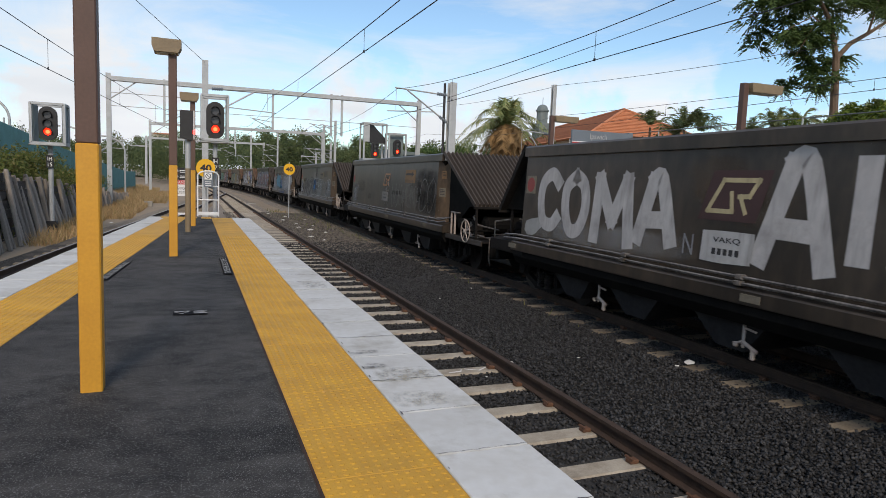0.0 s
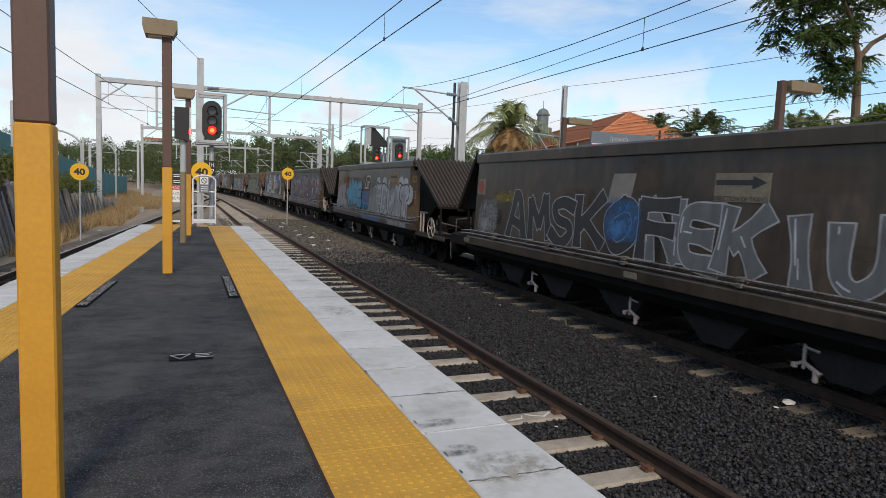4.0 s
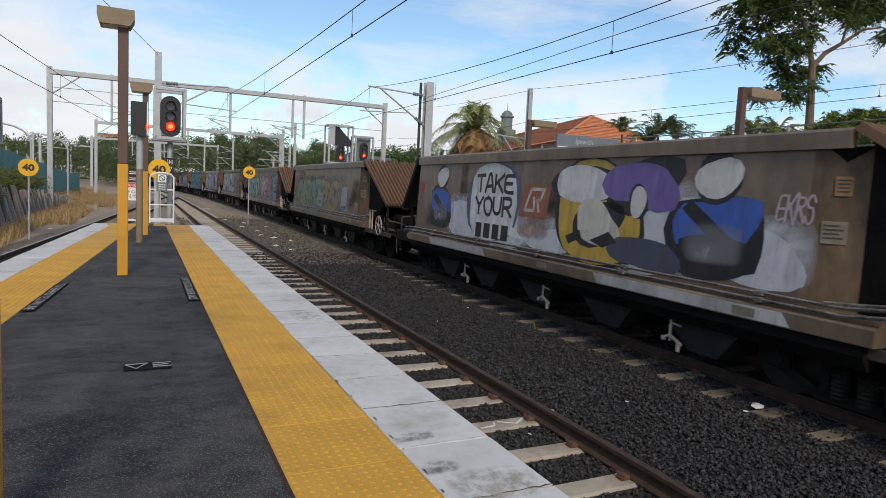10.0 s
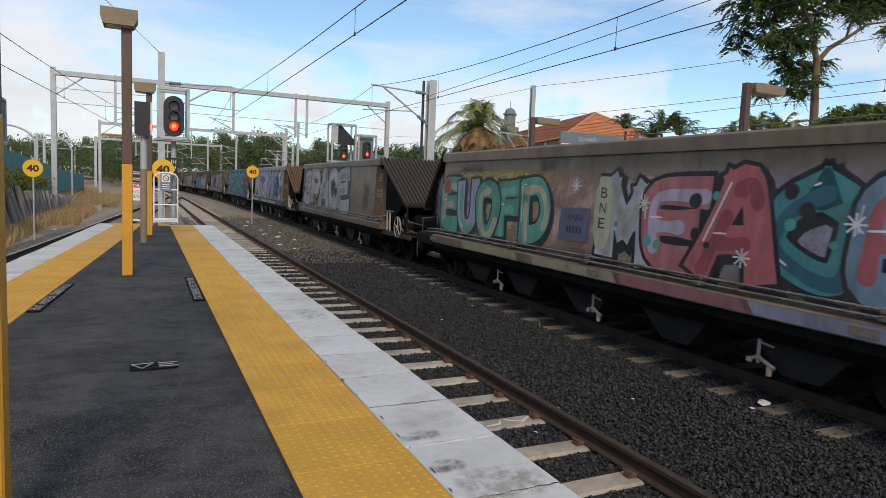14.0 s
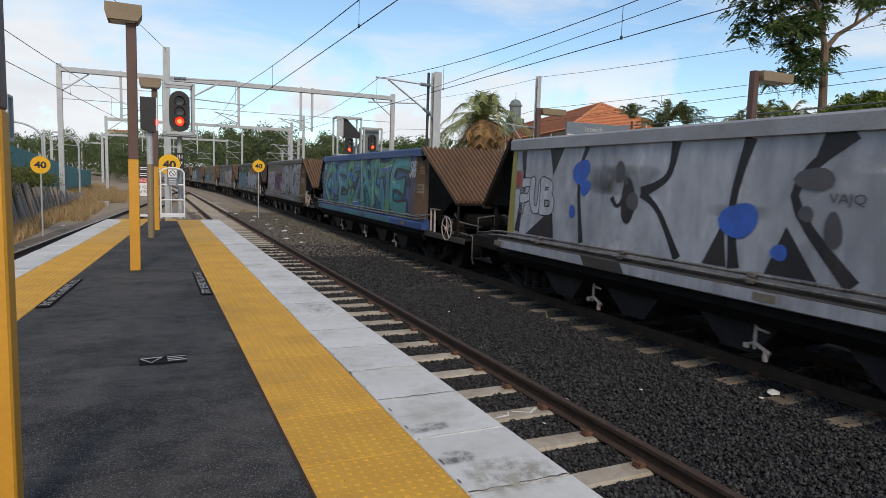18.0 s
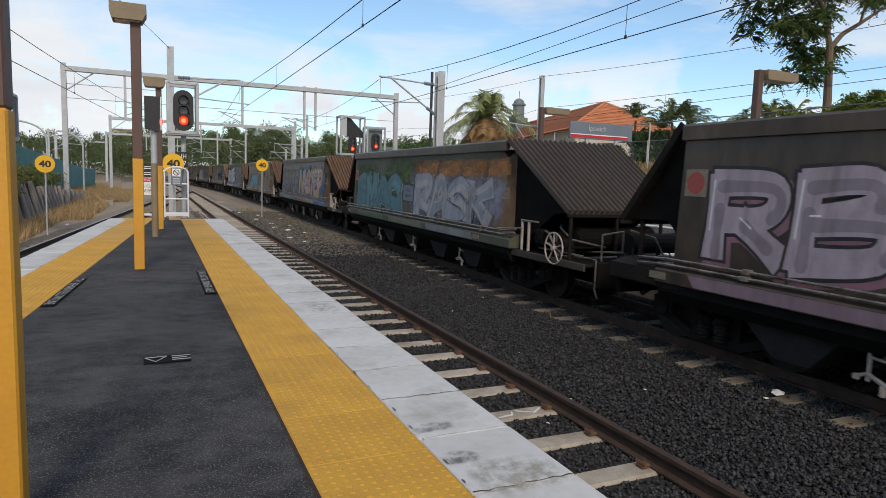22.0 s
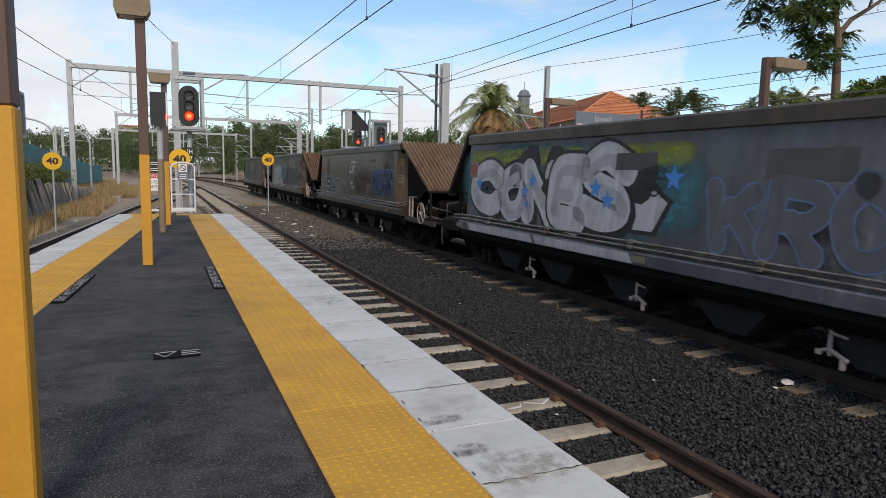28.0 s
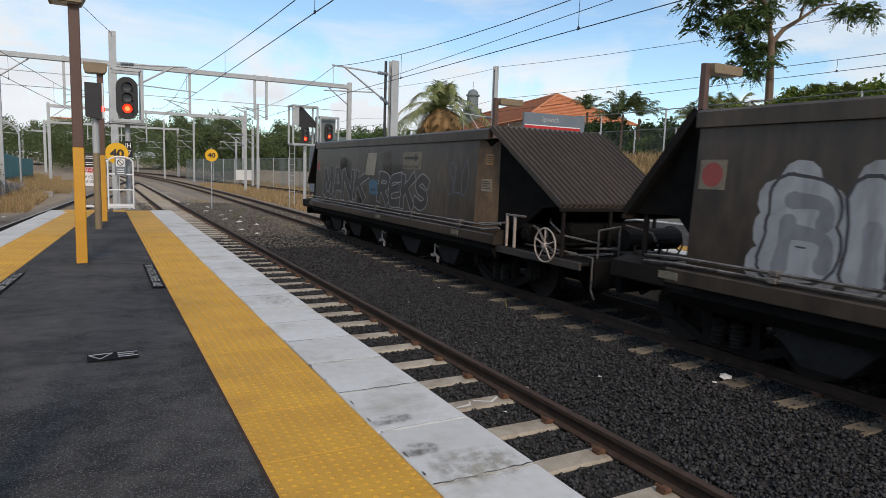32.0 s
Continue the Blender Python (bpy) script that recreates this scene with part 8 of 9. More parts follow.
gantry(45.0, -5.95, 14.3, 6.95, ((-2.8, 4.4, 1), (3.9, 4.4, -1), (7.85, 4.3, -1), (8.6, 4.3, -1)), 0.27)
part("wire_rail", Shape().rod((-6.1, 45, 5.3), (14.3, 45, 5.3), 0.02, 6).rod((-6.1, 45, 6.1), (-1, 45, 6.1), 0.02, 6), GALV, bpy.data.objects["overhead_gantry"]).matrix_basis = pose(0, -45, 0)
gantry(78.0, -5.5, 13.5, 6.6, ((-1.5, 4.3, 1), (3.4, 4.3, -1), (8.2, 4.3, -1)), 0.27, 0.3)
gantry(112.0, -8.0, 10.0, 6.6, ((-2.5, 4.3, 1), (2.0, 4.3, -1), (5.5, 4.3, -1)), 0.34, 0.3)
gantry(150.0, -14.0, 6.0, 6.6, ((-6.5, 4.3, 1), (-2.0, 4.3, -1)), 0.34, 0.3)
for x, y, z in ((10.6, 62, 6.2), (11.7, 62, 6.9), (12.9, 70, 5.2), (9.4, 88, 6.4), (6.8, 98, 7.2), (-9.0, 66, 4.0), (-12.0, 85, 5.5), (13.8, 84, 4.5)):
    m_ = h_mast(x, y, -1.0, z, 0.2)
    cantilever(m_, None, -1.9 if x > 0 else 1.9, 3.9, 5.0, 4.3)


def span(line, y0, y1, z_a, z_b, sag, r=0.0075, n=12, extra=0.0):
    """A hanging wire between two supports."""
    pts = []
    for i in range(n + 1):
        q = i / n
        y = y0 + (y1 - y0) * q
        pts.append((line(y) + extra, y, z_a + (z_b - z_a) * q - 4 * sag * q * (1 - q)))
    return pts


def overhead(line, supports, z_c, z_m, sag, label, extra=0.0, shift=0.0):
    t_ = thing("overhead_wire", label=label, category="overhead wire", kind="structure")
    c_, m_, d_ = Shape(), Shape(), Shape()
    for y0, y1 in zip(supports, supports[1:]):
        c_.path(span(line, y0, y1, z_c, z_c, 0.03, extra=extra), 0.0085, 5)
        mm = span(line, y0, y1, z_m, z_m, sag, extra=extra)
        m_.path(mm, 0.0085, 5)
        k = max(2, round((y1 - y0) / 7.5))
        for i in range(1, k):
            q = i / k + shift / (y1 - y0)
            y = y0 + (y1 - y0) * q
            d_.rod((line(y) + extra, y, z_c - 0.03), (line(y) + extra, y, z_m - 4 * sag * q * (1 - q)), 0.005, 4)
            d_.box(line(y) + extra - 0.012, line(y) + extra + 0.012, y - 0.02, y + 0.02, z_c - 0.045, z_c + 0.01)
    part("contact_wire", c_, WIRE, t_)
    part("catenary_wire", m_, WIRE, t_)
    part("dropper", d_, WIRE, t_)
    return t_


overhead(line_near, (-12, 28.3, 45, 78, 112, 150), 3.75, 4.60, 0.48, "contact and catenary wire over the platform track", 0.05)
overhead(line_train, (-20, 2, 24, 45, 78, 112, 150), 3.82, 4.85, 0.55, "contact and catenary wire over the wagons' track", 0.0, 1.5)
overhead(line_far, (-12, 28.3, 45, 78, 112), 4.28, 4.88, 0.35, "contact and catenary wire over the far track")
overhead(line_left, (-5, 45, 78), 3.48, 4.68, 0.62, "contact and catenary wire over the side track")
t = thing("feeder_wire", label="thin feeder wires strung between masts", category="overhead wire", kind="structure")
s = Shape()
for pts in (span(lambda y: 15.6, -16, 28.3, 6.35, 6.35, 0.84), span(lambda y: 15.6, 28.3, 45, 6.3, 6.9, 0.15), span(lambda y: 8.3, -20, 24, 5.9, 4.70, 0.05)):
    s.path(pts, 0.0085, 5)
s.path([(-0.65, 28.3, 5.80), (-3.0, 17.2, 5.85), (-6.0, 2.0, 5.9)], 0.009, 5)
s.path([(-0.74, 28.3, 5.7), (-0.74, 28.3, 3.2)], 0.012, 5)
part("wire", s, WIRE, t)

# ---------------- station sign and fences ----------------
t = thing("station_sign", (12.68, 20.0, 0), 0, "grey station name board with a red stripe on posts", "station sign")
b = part("board", Shape().box(-1.22, 1.22, -0.05, 0.05, 2.86, 3.42, 0.01), SIGGREY, t)
part("end_panel", Shape().box(1.22, 1.42, -0.04, 0.25, 2.86, 3.46, 0.01), SIGGREY, t)
part("red_stripe", Shape().box(-1.2, 1.2, -0.056, -0.05, 2.90, 2.99), SIGRED, b)
part("white_stripe", Shape().box(-1.2, 1.2, -0.056, -0.05, 2.99, 3.02), SIGWHITE, b)
words("Ipswich", 0.72, 0.24, WORN, b, pose(-0.1, -0.052, 3.20))
for x in (-0.5, 0.75):
    part("post", Shape().box(x - 0.05, x + 0.05, -0.04, 0.04, 0, 2.87), GALV, t)
s = Shape()


def mesh_fence(x, y0, y1, z0, z1, gap, name, label, material=CHAIN, post=2.6, cell=0.09, zfun=None, r=0.004, xfun=None):
    t_ = thing(name, label=label, category="fence", kind="structure")
    wires, ps, n_ = Shape(), Shape(), round((y1 - y0) / post)
    z_of = zfun or (lambda y: (z0, z1))
    x_of = xfun or (lambda y: x)
    for i in range(n_ + 1):
        y = y0 + (y1 - y0) * i / n_
        a_, b_ = z_of(y)
        part("post", Shape().rod((x_of(y), y, a_ - 0.1), (x_of(y), y, b_ + 0.02), 0.035, 8), GALV, t_)
        if i < n_:
            y2 = y0 + (y1 - y0) * (i + 1) / n_
            c_, d_ = z_of(y2)
            wires.rod((x_of(y), y, b_), (x_of(y2), y2, d_), 0.022, 6)
            wires.rod((x_of(y), y, a_ + 0.05), (x_of(y2), y2, c_ + 0.05), 0.012, 5)
            k_ = round(post / cell)
            for j in range(k_):
                p_, q_ = j / k_, min(j / k_ + (b_ - a_) / post, 1.0)
                fy = lambda u: y + (y2 - y) * u
                h_ = (q_ - p_) * post
                wires.add([(x_of(fy(p_)), fy(p_) - r, a_), (x_of(fy(p_)), fy(p_) + r, a_), (x_of(fy(q_)), fy(q_) + r, a_ + h_), (x_of(fy(q_)), fy(q_) - r, a_ + h_)], [(0, 1, 2, 3)])
                wires.add([(x_of(fy(q_)), fy(q_) - r, a_), (x_of(fy(q_)), fy(q_) + r, a_), (x_of(fy(p_)), fy(p_) + r, a_ + h_), (x_of(fy(p_)), fy(p_) - r, a_ + h_)], [(0, 1, 2, 3)])
    tagged(part("wire_mesh", wires, material, t_, fix=False), kind="stuff")
    return t_


mesh_fence(20.9, 5, 34, 2.2, 3.55, 0, "low_mesh_fence", "galvanised chain wire fence along the bank", post=2.4, cell=0.13, r=0.008)
mesh_fence(20.3, 6, 34, 2.1, 4.3, 0, "tall_mesh_fence", "tall thin chain wire fence above the bank", post=4.0, cell=0.25, r=0.004)


def teal_z(y):
    q = min(max((y - 22) / 50.0, 0), 1)
    return height(-8.3, y) + 0.02, 3.55 - 2.3 * q


t = thing("shade_fence", label="teal shade-cloth fence on grey posts", category="fence", kind="structure")
ya = 14.0
while ya < 80:
    yb = ya + 3.0
    xa, xb = -8.4 + 0.035 * max(ya - 45, 0), -8.4 + 0.035 * max(yb - 45, 0)
    (a0, b0), (a1, b1) = teal_z(ya), teal_z(yb)
    c = Shape()
    for e in (0.0, 0.02):
        c.v += [(xa + e, ya, a0), (xb + e, yb, a1), (xb + e, yb, b1), (xa + e, ya, b0)]
    c.f = [(0, 1, 2, 3), (7, 6, 5, 4), (0, 4, 5, 1), (1, 5, 6, 2), (2, 6, 7, 3), (3, 7, 4, 0)]
    part("cloth_panel", c, FIBRE, t)
    part("post", Shape().rod((xa - 0.05, ya, a0 - 0.2), (xa - 0.05, ya, b0 + 0.25), 0.035, 8), GALV, t)
    ya = yb

# timber wall of old sleepers
t = thing("timber_wall", label="leaning retaining wall of weathered upright sleepers", category="retaining wall", kind="structure")
pl = [Shape().box(-0.05 - 0.02 * i, 0.06, -0.09, 0.09, 0, 1, 0.02).mesh("upright_plank", OLDWOOD) for i in range(3)]
y = 9.0
while y < 56:
    top = min(1.42, left_bank(y) + 0.12) + random.uniform(-0.10, 0.12)
    ob = new("upright_plank", pl[int(random.random() * 3)])
    ob.parent = t
    ob.matrix_basis = pose(-5.86 + random.uniform(-0.05, 0.05), y, -1.02, random.uniform(-6, 6), -13 + random.uniform(-5, 5), random.uniform(-6, 6)) @ Matrix.Diagonal((1, random.uniform(0.8, 1.25), max(top + 1.02, 0.35), 1))
    y += random.uniform(0.36, 0.72)
y = 9.0
while y < 56:
    for i in range(9):
        z = -1.0 + i * 0.27
        if z + 0.2 < left_bank(y + 1) + 0.05:
            o = part("wall_board", Shape().box(-6.18 - 0.03 * i, -6.10 - 0.03 * i, y + 0.01, y + 2.39, z, z + 0.255, 0.015), DARKWOOD, t)
    y += 2.4


# ---------------- planting ----------------
rng = np.random.default_rng(7)


def leaf_cloud(centres, radii, per, size, squash=0.75, shell=0.55, droop=0.3):
    """Small leaf quads scattered through rough balls; returns vertices and faces."""
    cs = np.repeat(np.asarray(centres, float), per, axis=0)
    rs = np.repeat(np.asarray(radii, float), per)
    n_ = len(cs)
    d = rng.normal(size=(n_, 3))
    d /= np.linalg.norm(d, axis=1)[:, None]
    rad = rs * (shell + (1 - shell) * rng.random(n_)) * (0.8 + 0.4 * rng.random(n_))
    p = cs + d * rad[:, None] * (1, 1, squash)
    a = rng.normal(size=(n_, 3))
    a[:, 2] -= droop
    a /= np.linalg.norm(a, axis=1)[:, None]
    b = np.cross(a, rng.normal(size=(n_, 3)))
    b /= np.linalg.norm(b, axis=1)[:, None] + 1e-9
    sz = size * (0.6 + 0.8 * rng.random(n_))[:, None]
    v = np.stack([p - a * sz, p + b * sz * 0.5, p + a * sz, p - b * sz * 0.5], 1).reshape(-1, 3)
    return v, n_


def quads(name, v, n_, material, parent=None, label="", category="", kind="stuff"):
    me = bpy.data.meshes.new(name)
    me.vertices.add(len(v))
    me.vertices.foreach_set("co", v.astype(np.float32).ravel())
    me.loops.add(n_ * 4)
    me.loops.foreach_set("vertex_index", np.arange(n_ * 4, dtype=np.int32))
    me.polygons.add(n_)
    me.polygons.foreach_set("loop_start", np.arange(0, n_ * 4, 4, dtype=np.int32))
    me.update(calc_edges=True)
    me.validate()
    me.materials.append(material)
    ob = new(name, me)
    ob.parent = parent
    if parent is None:
        tagged(ob, label, category, kind=kind)
    elif label:
        ob["label"] = label
    return ob


def sprays(centres, radii, per, reach, leaflets, size, flat=0.45):
    """Feathery leaf sprays: drooping stalks with leaflets on both sides, round each centre."""
    cs = np.repeat(np.asarray(centres, float), per, axis=0)
    rs = np.repeat(np.asarray(radii, float), per)
    n_ = len(cs)
    d = rng.normal(size=(n_, 3))
    d /= np.linalg.norm(d, axis=1)[:, None]
    root = cs + d * (rs * rng.random(n_) ** 0.6)[:, None] * (1, 1, flat)
    out = d * (1, 1, 0.35) + rng.normal(size=(n_, 3)) * 0.25
    out /= np.linalg.norm(out, axis=1)[:, None]
    ln = reach * (0.6 + 0.7 * rng.random(n_))
    side = np.cross(out, (0, 0, 1.0))
    side /= np.linalg.norm(side, axis=1)[:, None] + 1e-9
    vs = []
    for k in range(leaflets):
        q = (k // 2 + 0.6) / (leaflets / 2)
        p = root + out * (ln * q)[:, None] + np.stack([0 * ln, 0 * ln, -0.55 * ln * q * q], 1)
        sg = 1.0 if k % 2 else -1.0
        a = side * sg * 0.9 + out * 0.5 + np.stack([0 * ln, 0 * ln, -0.45 + 0.2 * rng.normal(size=n_)], 1)
        sz = (size * (0.75 + 0.5 * rng.random(n_)) * (1.15 - 0.5 * q))[:, None]
        b = out * 0.30 + rng.normal(size=(n_, 3)) * 0.12
        vs.append(np.stack([p, p + a * sz * 0.5 + b * sz, p + a * sz, p + a * sz * 0.5 - b * sz], 1))
    v = np.stack(vs, 1).reshape(-1, 3)
    return v, len(v) // 4


def tall_tree(x, y, z):
    t_ = thing("tree", (x, y, z), 0, "tall feathery green tree with a forked grey-brown trunk", "tree", "trees")
    tr = Shape()
    limbs = [((0.1, 0, -0.3), (0.0, 0, 3.3), 0.23, 0.19), ((0, 0, 3.3), (-0.2, 0, 5.78), 0.19, 0.16), ((-0.2, 0, 5.78), (-0.65, 0.1, 7.3), 0.14, 0.11), ((-0.65, 0.1, 7.3), (-1.7, 0.2, 8.6), 0.11, 0.07),
             ((-0.2, 0, 5.7), (0.9, 0.2, 6.55), 0.13, 0.11), ((0.9, 0.2, 6.55), (2.2, 0.3, 7.2), 0.11, 0.09), ((2.2, 0.3, 7.2), (3.6, 0.2, 8.05), 0.09, 0.06), ((3.6, 0.2, 8.05), (5.2, 0.2, 8.4), 0.06, 0.03),
             ((2.2, 0.3, 7.2), (2.1, -0.3, 9.4), 0.06, 0.03), ((-0.5, 0.1, 6.9), (-2.3, -0.3, 7.3), 0.05, 0.03), ((-0.3, 0, 6.1), (0.4, 0.5, 7.2), 0.045, 0.02),
             ((-1.7, 0.2, 8.6), (-4.2, 0.3, 9.3), 0.06, 0.03), ((-1.7, 0.2, 8.6), (-0.6, 0.2, 10.4), 0.07, 0.04), ((-2.3, -0.3, 7.3), (-3.9, -0.3, 6.5), 0.03, 0.015), ((-2.0, -0.3, 7.2), (-2.9, 0, 5.4), 0.025, 0.012)]
    for a_, b_, r_, q_ in limbs:
        tr.rod(a_, b_, r_, 9, q_)
    part("trunk", tr, BARK, t_, "forked grey-brown trunk")
    # clumps along the outer limbs, a layered top, hanging sprays below
    cs, rs = [], []

    def fill(x0, x1, z0, z1, count, r0, r1):
        for _ in range(count):
            cs.append((rng.uniform(x0, x1), rng.uniform(-1.2, 2.0), rng.uniform(z0, z1)))
            rs.append(rng.uniform(r0, r1))
    fill(-4.5, -1.8, 7.3, 9.0, 17, 0.45, 0.8)
    fill(-3.7, -1.4, 6.3, 7.5, 13, 0.35, 0.6)
    fill(-1.8, -0.5, 4.3, 6.4, 10, 0.18, 0.34)
    fill(-2.6, 1.6, 8.0, 10.8, 26, 0.5, 0.8)
    fill(-4.8, 6.5, 9.3, 12.2, 52, 0.55, 0.95)
    fill(1.6, 5.6, 8.5, 10.0, 18, 0.5, 0.8)
    fill(3.6, 6.0, 7.6, 8.3, 5, 0.35, 0.5)
    fill(0.2, 0.9, 4.4, 6.2, 6, 0.18, 0.3)
    v, n_ = sprays(cs, rs, 26, 0.55, 20, 0.15)
    quads("crown", v, n_, LEAF, t_, "feathery green crown with gaps")


tall_tree(27.35, 22.2, 2.2)


def palm(x, y, z, tall, rad, fronds, dry, name="palm_tree", label="date palm with arching fronds and a shaggy dry collar", thick=0.3, leaflet=0.34, low=0.05, droop=0.62):
    t_ = thing(name, (x, y, z), 0, label, "palm tree", "palm trees")
    tr = Shape()
    k_ = 10
    for i in range(k_):
        tr.rod((0, 0, tall * i / k_ - 0.2), (0, 0, tall * (i + 1) / k_ - 0.2), thick * (1.05 if i % 2 else 0.95), 10, thick * 0.98)
    part("trunk", tr, PALMBARK, t_)
    for kind_, count, material in (("frond_crown", fronds, FROND), ("dry_collar", dry, DRYFROND)):
        if not count:
            continue
        vs, m_ = [], 0
        for i in range(count):
            az = rng.uniform(0, 2 * math.pi)
            up = rng.uniform(low, 1.40) if kind_ == "frond_crown" else rng.uniform(-1.3, -0.2)
            ln = rad * rng.uniform(0.8, 1.1) * (1 if kind_ == "frond_crown" else 0.5)
            d_ = Vector((math.cos(az) * math.cos(up), math.sin(az) * math.cos(up), math.sin(up)))
            side = Vector((-math.sin(az), math.cos(az), 0))
            prev = Vector((0, 0, tall))
            steps = 16
            for j in range(steps):
                q = (j + 1) / steps
                cur = Vector((0, 0, tall)) + d_ * ln * q + Vector((0, 0, -droop * ln * q ** 2.6 * (1.0 if up > 0 else 0.5)))
                ax = (cur - prev).normalized()
                vs += [prev - side * 0.02, prev + side * 0.02, cur + side * 0.015, cur - side * 0.015]
                m_ += 1
                for sg in (-1, 1):
                    for h_ in (0.0, 0.5):
                        o_ = prev + (cur - prev) * h_
                        tip = o_ + (side * sg * 0.8 + ax * 0.7 + Vector((0, 0, rng.uniform(-0.75, 0.0)))) * leaflet * (1.1 - 0.6 * abs(q - 0.4))
                        w_ = ax * 0.035 * max(0.6, rad / 2.5)
                        vs += [o_ - w_, o_ + w_, tip + w_ * 0.2, tip - w_ * 0.2]
                        m_ += 1
                prev = cur
        quads(kind_, np.array([tuple(p_) for p_ in vs]), m_, material, t_)
    return t_


palm(19.9, 42.0, 0.8, 5.0, 4.2, 30, 70, leaflet=0.62, thick=0.45, low=-0.25, droop=0.72)
for x, y, top, rd, lo in ((25.0, 29.5, 5.1, 2.0, 0.5), (25.4, 30.6, 4.7, 1.7, 0.4), (25.2, 28.4, 4.8, 1.6, 0.4), (25.6, 33.2, 5.5, 1.4, 0.4), (25.0, 23.4, 4.55, 1.5, 0.35), (25.3, 22.4, 4.6, 1.5, 0.4), (25.6, 19.4, 4.4, 1.3, 0.75), (25.2, 18.3, 4.5, 1.5, 0.8), (24.6, 17.0, 4.4, 1.3, 0.8), (24.8, 24.4, 4.3, 1.3, 0.3)):
    palm(x, y, 2.2, top - 2.2, rd * 1.1, 20, 0, "small_palm", "small green palm in the garden behind the fence", 0.07, 0.26, lo, 0.40)


def bush_row(name, label, boxes, per, size, material, category="bushes"):
    cs, rs = [], []
    for x0, x1, y0, y1, z0, z1, count in boxes:
        for _ in range(count):
            cs.append((rng.uniform(x0, x1), rng.uniform(y0, y1), rng.uniform(z0, z1)))
            rs.append(rng.uniform(0.35, 0.75) * max(1.0, (z1 - z0) * 0.35))
    v, n_ = leaf_cloud(cs, rs, per, size, 0.85, 0.3, 0.2)
    quads(name, v, n_, material, None, label, category)


bush_row("garden_hedge", "dense green garden hedge behind the fence", [(22.6, 26.5, 8, 16, 2.4, 4.6, 60), (23.4, 26.5, 15.5, 19.5, 3.4, 4.95, 100), (24.5, 26.5, 19, 22, 3.2, 4.55, 60), (25.5, 27, 22, 26, 2.6, 3.9, 40)], 260, 0.085, HEDGE)
bush_row("garden_shrubs", "mixed green shrubs before the house", [(25, 27, 26, 34, 2.6, 4.3, 60), (23, 27, 34, 40, 2.0, 3.9, 40), (17.5, 21.5, 46, 58, 0.5, 4.2, 60), (15.5, 18.5, 44, 50, 0.0, 3.2, 30)], 200, 0.12, LEAF)
bush_row("scrub_patch", "weedy scrub above the timber wall", [(-8.1, -6.35, 14, 30, 1.1, 1.75, 110), (-8.0, -6.3, 30, 46, 0.3, 1.1, 60)], 170, 0.055, GREENGRASS)

# woods on the skyline
cs, rs = [], []
for _ in range(620):
    y = rng.uniform(130, 215)
    x = rng.uniform(-0.75, 0.85) * y
    h = (5.2 + 3.4 * rng.random() ** 2 + (y - 130) * 0.05) * (1.0 + 0.17 * math.sin(x * 0.085 + 0.6) + 0.08 * math.sin(x * 0.37 + 1.0))
    wide = rng.uniform(1.5, 2.7)
    for q in (0.22, 0.5, 0.78, 0.97):
        cs.append((x + rng.normal() * 1.3, y + rng.normal() * 1.0, h * q))
        rs.append(wide * (1.15 - 0.4 * q))
for _ in range(170):
    x, y = rng.uniform(8, 46), rng.uniform(96, 132)
    h = rng.uniform(4.5, 8.2)
    for q in (0.25, 0.6, 0.95):
        cs.append((x + rng.normal() * 0.6, y, h * q))
        rs.append(rng.uniform(1.0, 1.8))
for _ in range(70):
    x, y = rng.uniform(-36, -14), rng.uniform(75, 125)
    h = rng.uniform(3.0, 6.4)
    for q in (0.3, 0.75):
        cs.append((x, y, h * q))
        rs.append(rng.uniform(1.0, 1.8))
for x in range(-15, -1):
    for q in (3.0, 6.0, 8.8):
        cs.append((x + rng.normal() * 0.3, 184 + rng.normal(), q + rng.normal() * 0.5))
        rs.append(rng.uniform(1.6, 2.3))
v, n = leaf_cloud(cs, rs, 210, 0.17, 0.85, 0.35, 0.2)
quads("far_woods", v, n, LEAFWOOD, None, "green woods of rounded crowns along the skyline", "woods")


# wooded hillside that closes the view behind the trees
hill = Shape()
hx_ = [-330 + 6 * i for i in range(111)]
hy_ = [216 + 7 * i for i in range(9)]
for j, y in enumerate(hy_):
    for x in hx_:
        lump = 1.6 * noise.noise((x * 0.16, y * 0.16, 5)) + 0.9 * noise.noise((x * 0.45, y * 0.45, 2))
        crest = 9.6 + 2.8 * math.sin(x * 0.022 + 1.1) + 1.5 * math.sin(x * 0.06)
        hill.v.append((x + 2.0 * noise.noise((x, y, 1)), y, crest * min(1.0, 0.25 + j * 0.16) - 0.4 * max(0, j - 5) + lump))
nh = len(hx_)
hill.f = [(j * nh + i, j * nh + i + 1, (j + 1) * nh + i + 1, (j + 1) * nh + i) for j in range(len(hy_) - 1) for i in range(nh - 1)]
solid("wooded_hill", hill, mat("hill_foliage", (0.085, 0.125, 0.05), (0.028, 0.045, 0.02), 0.9, scale=0.35, fine=1.3, bump=1.0, c3=(0.125, 0.16, 0.065), spread=0.6, bump_size=0.8, spec=0.2), "wooded green hillside on the skyline", "hill", kind="structure", fix=False)


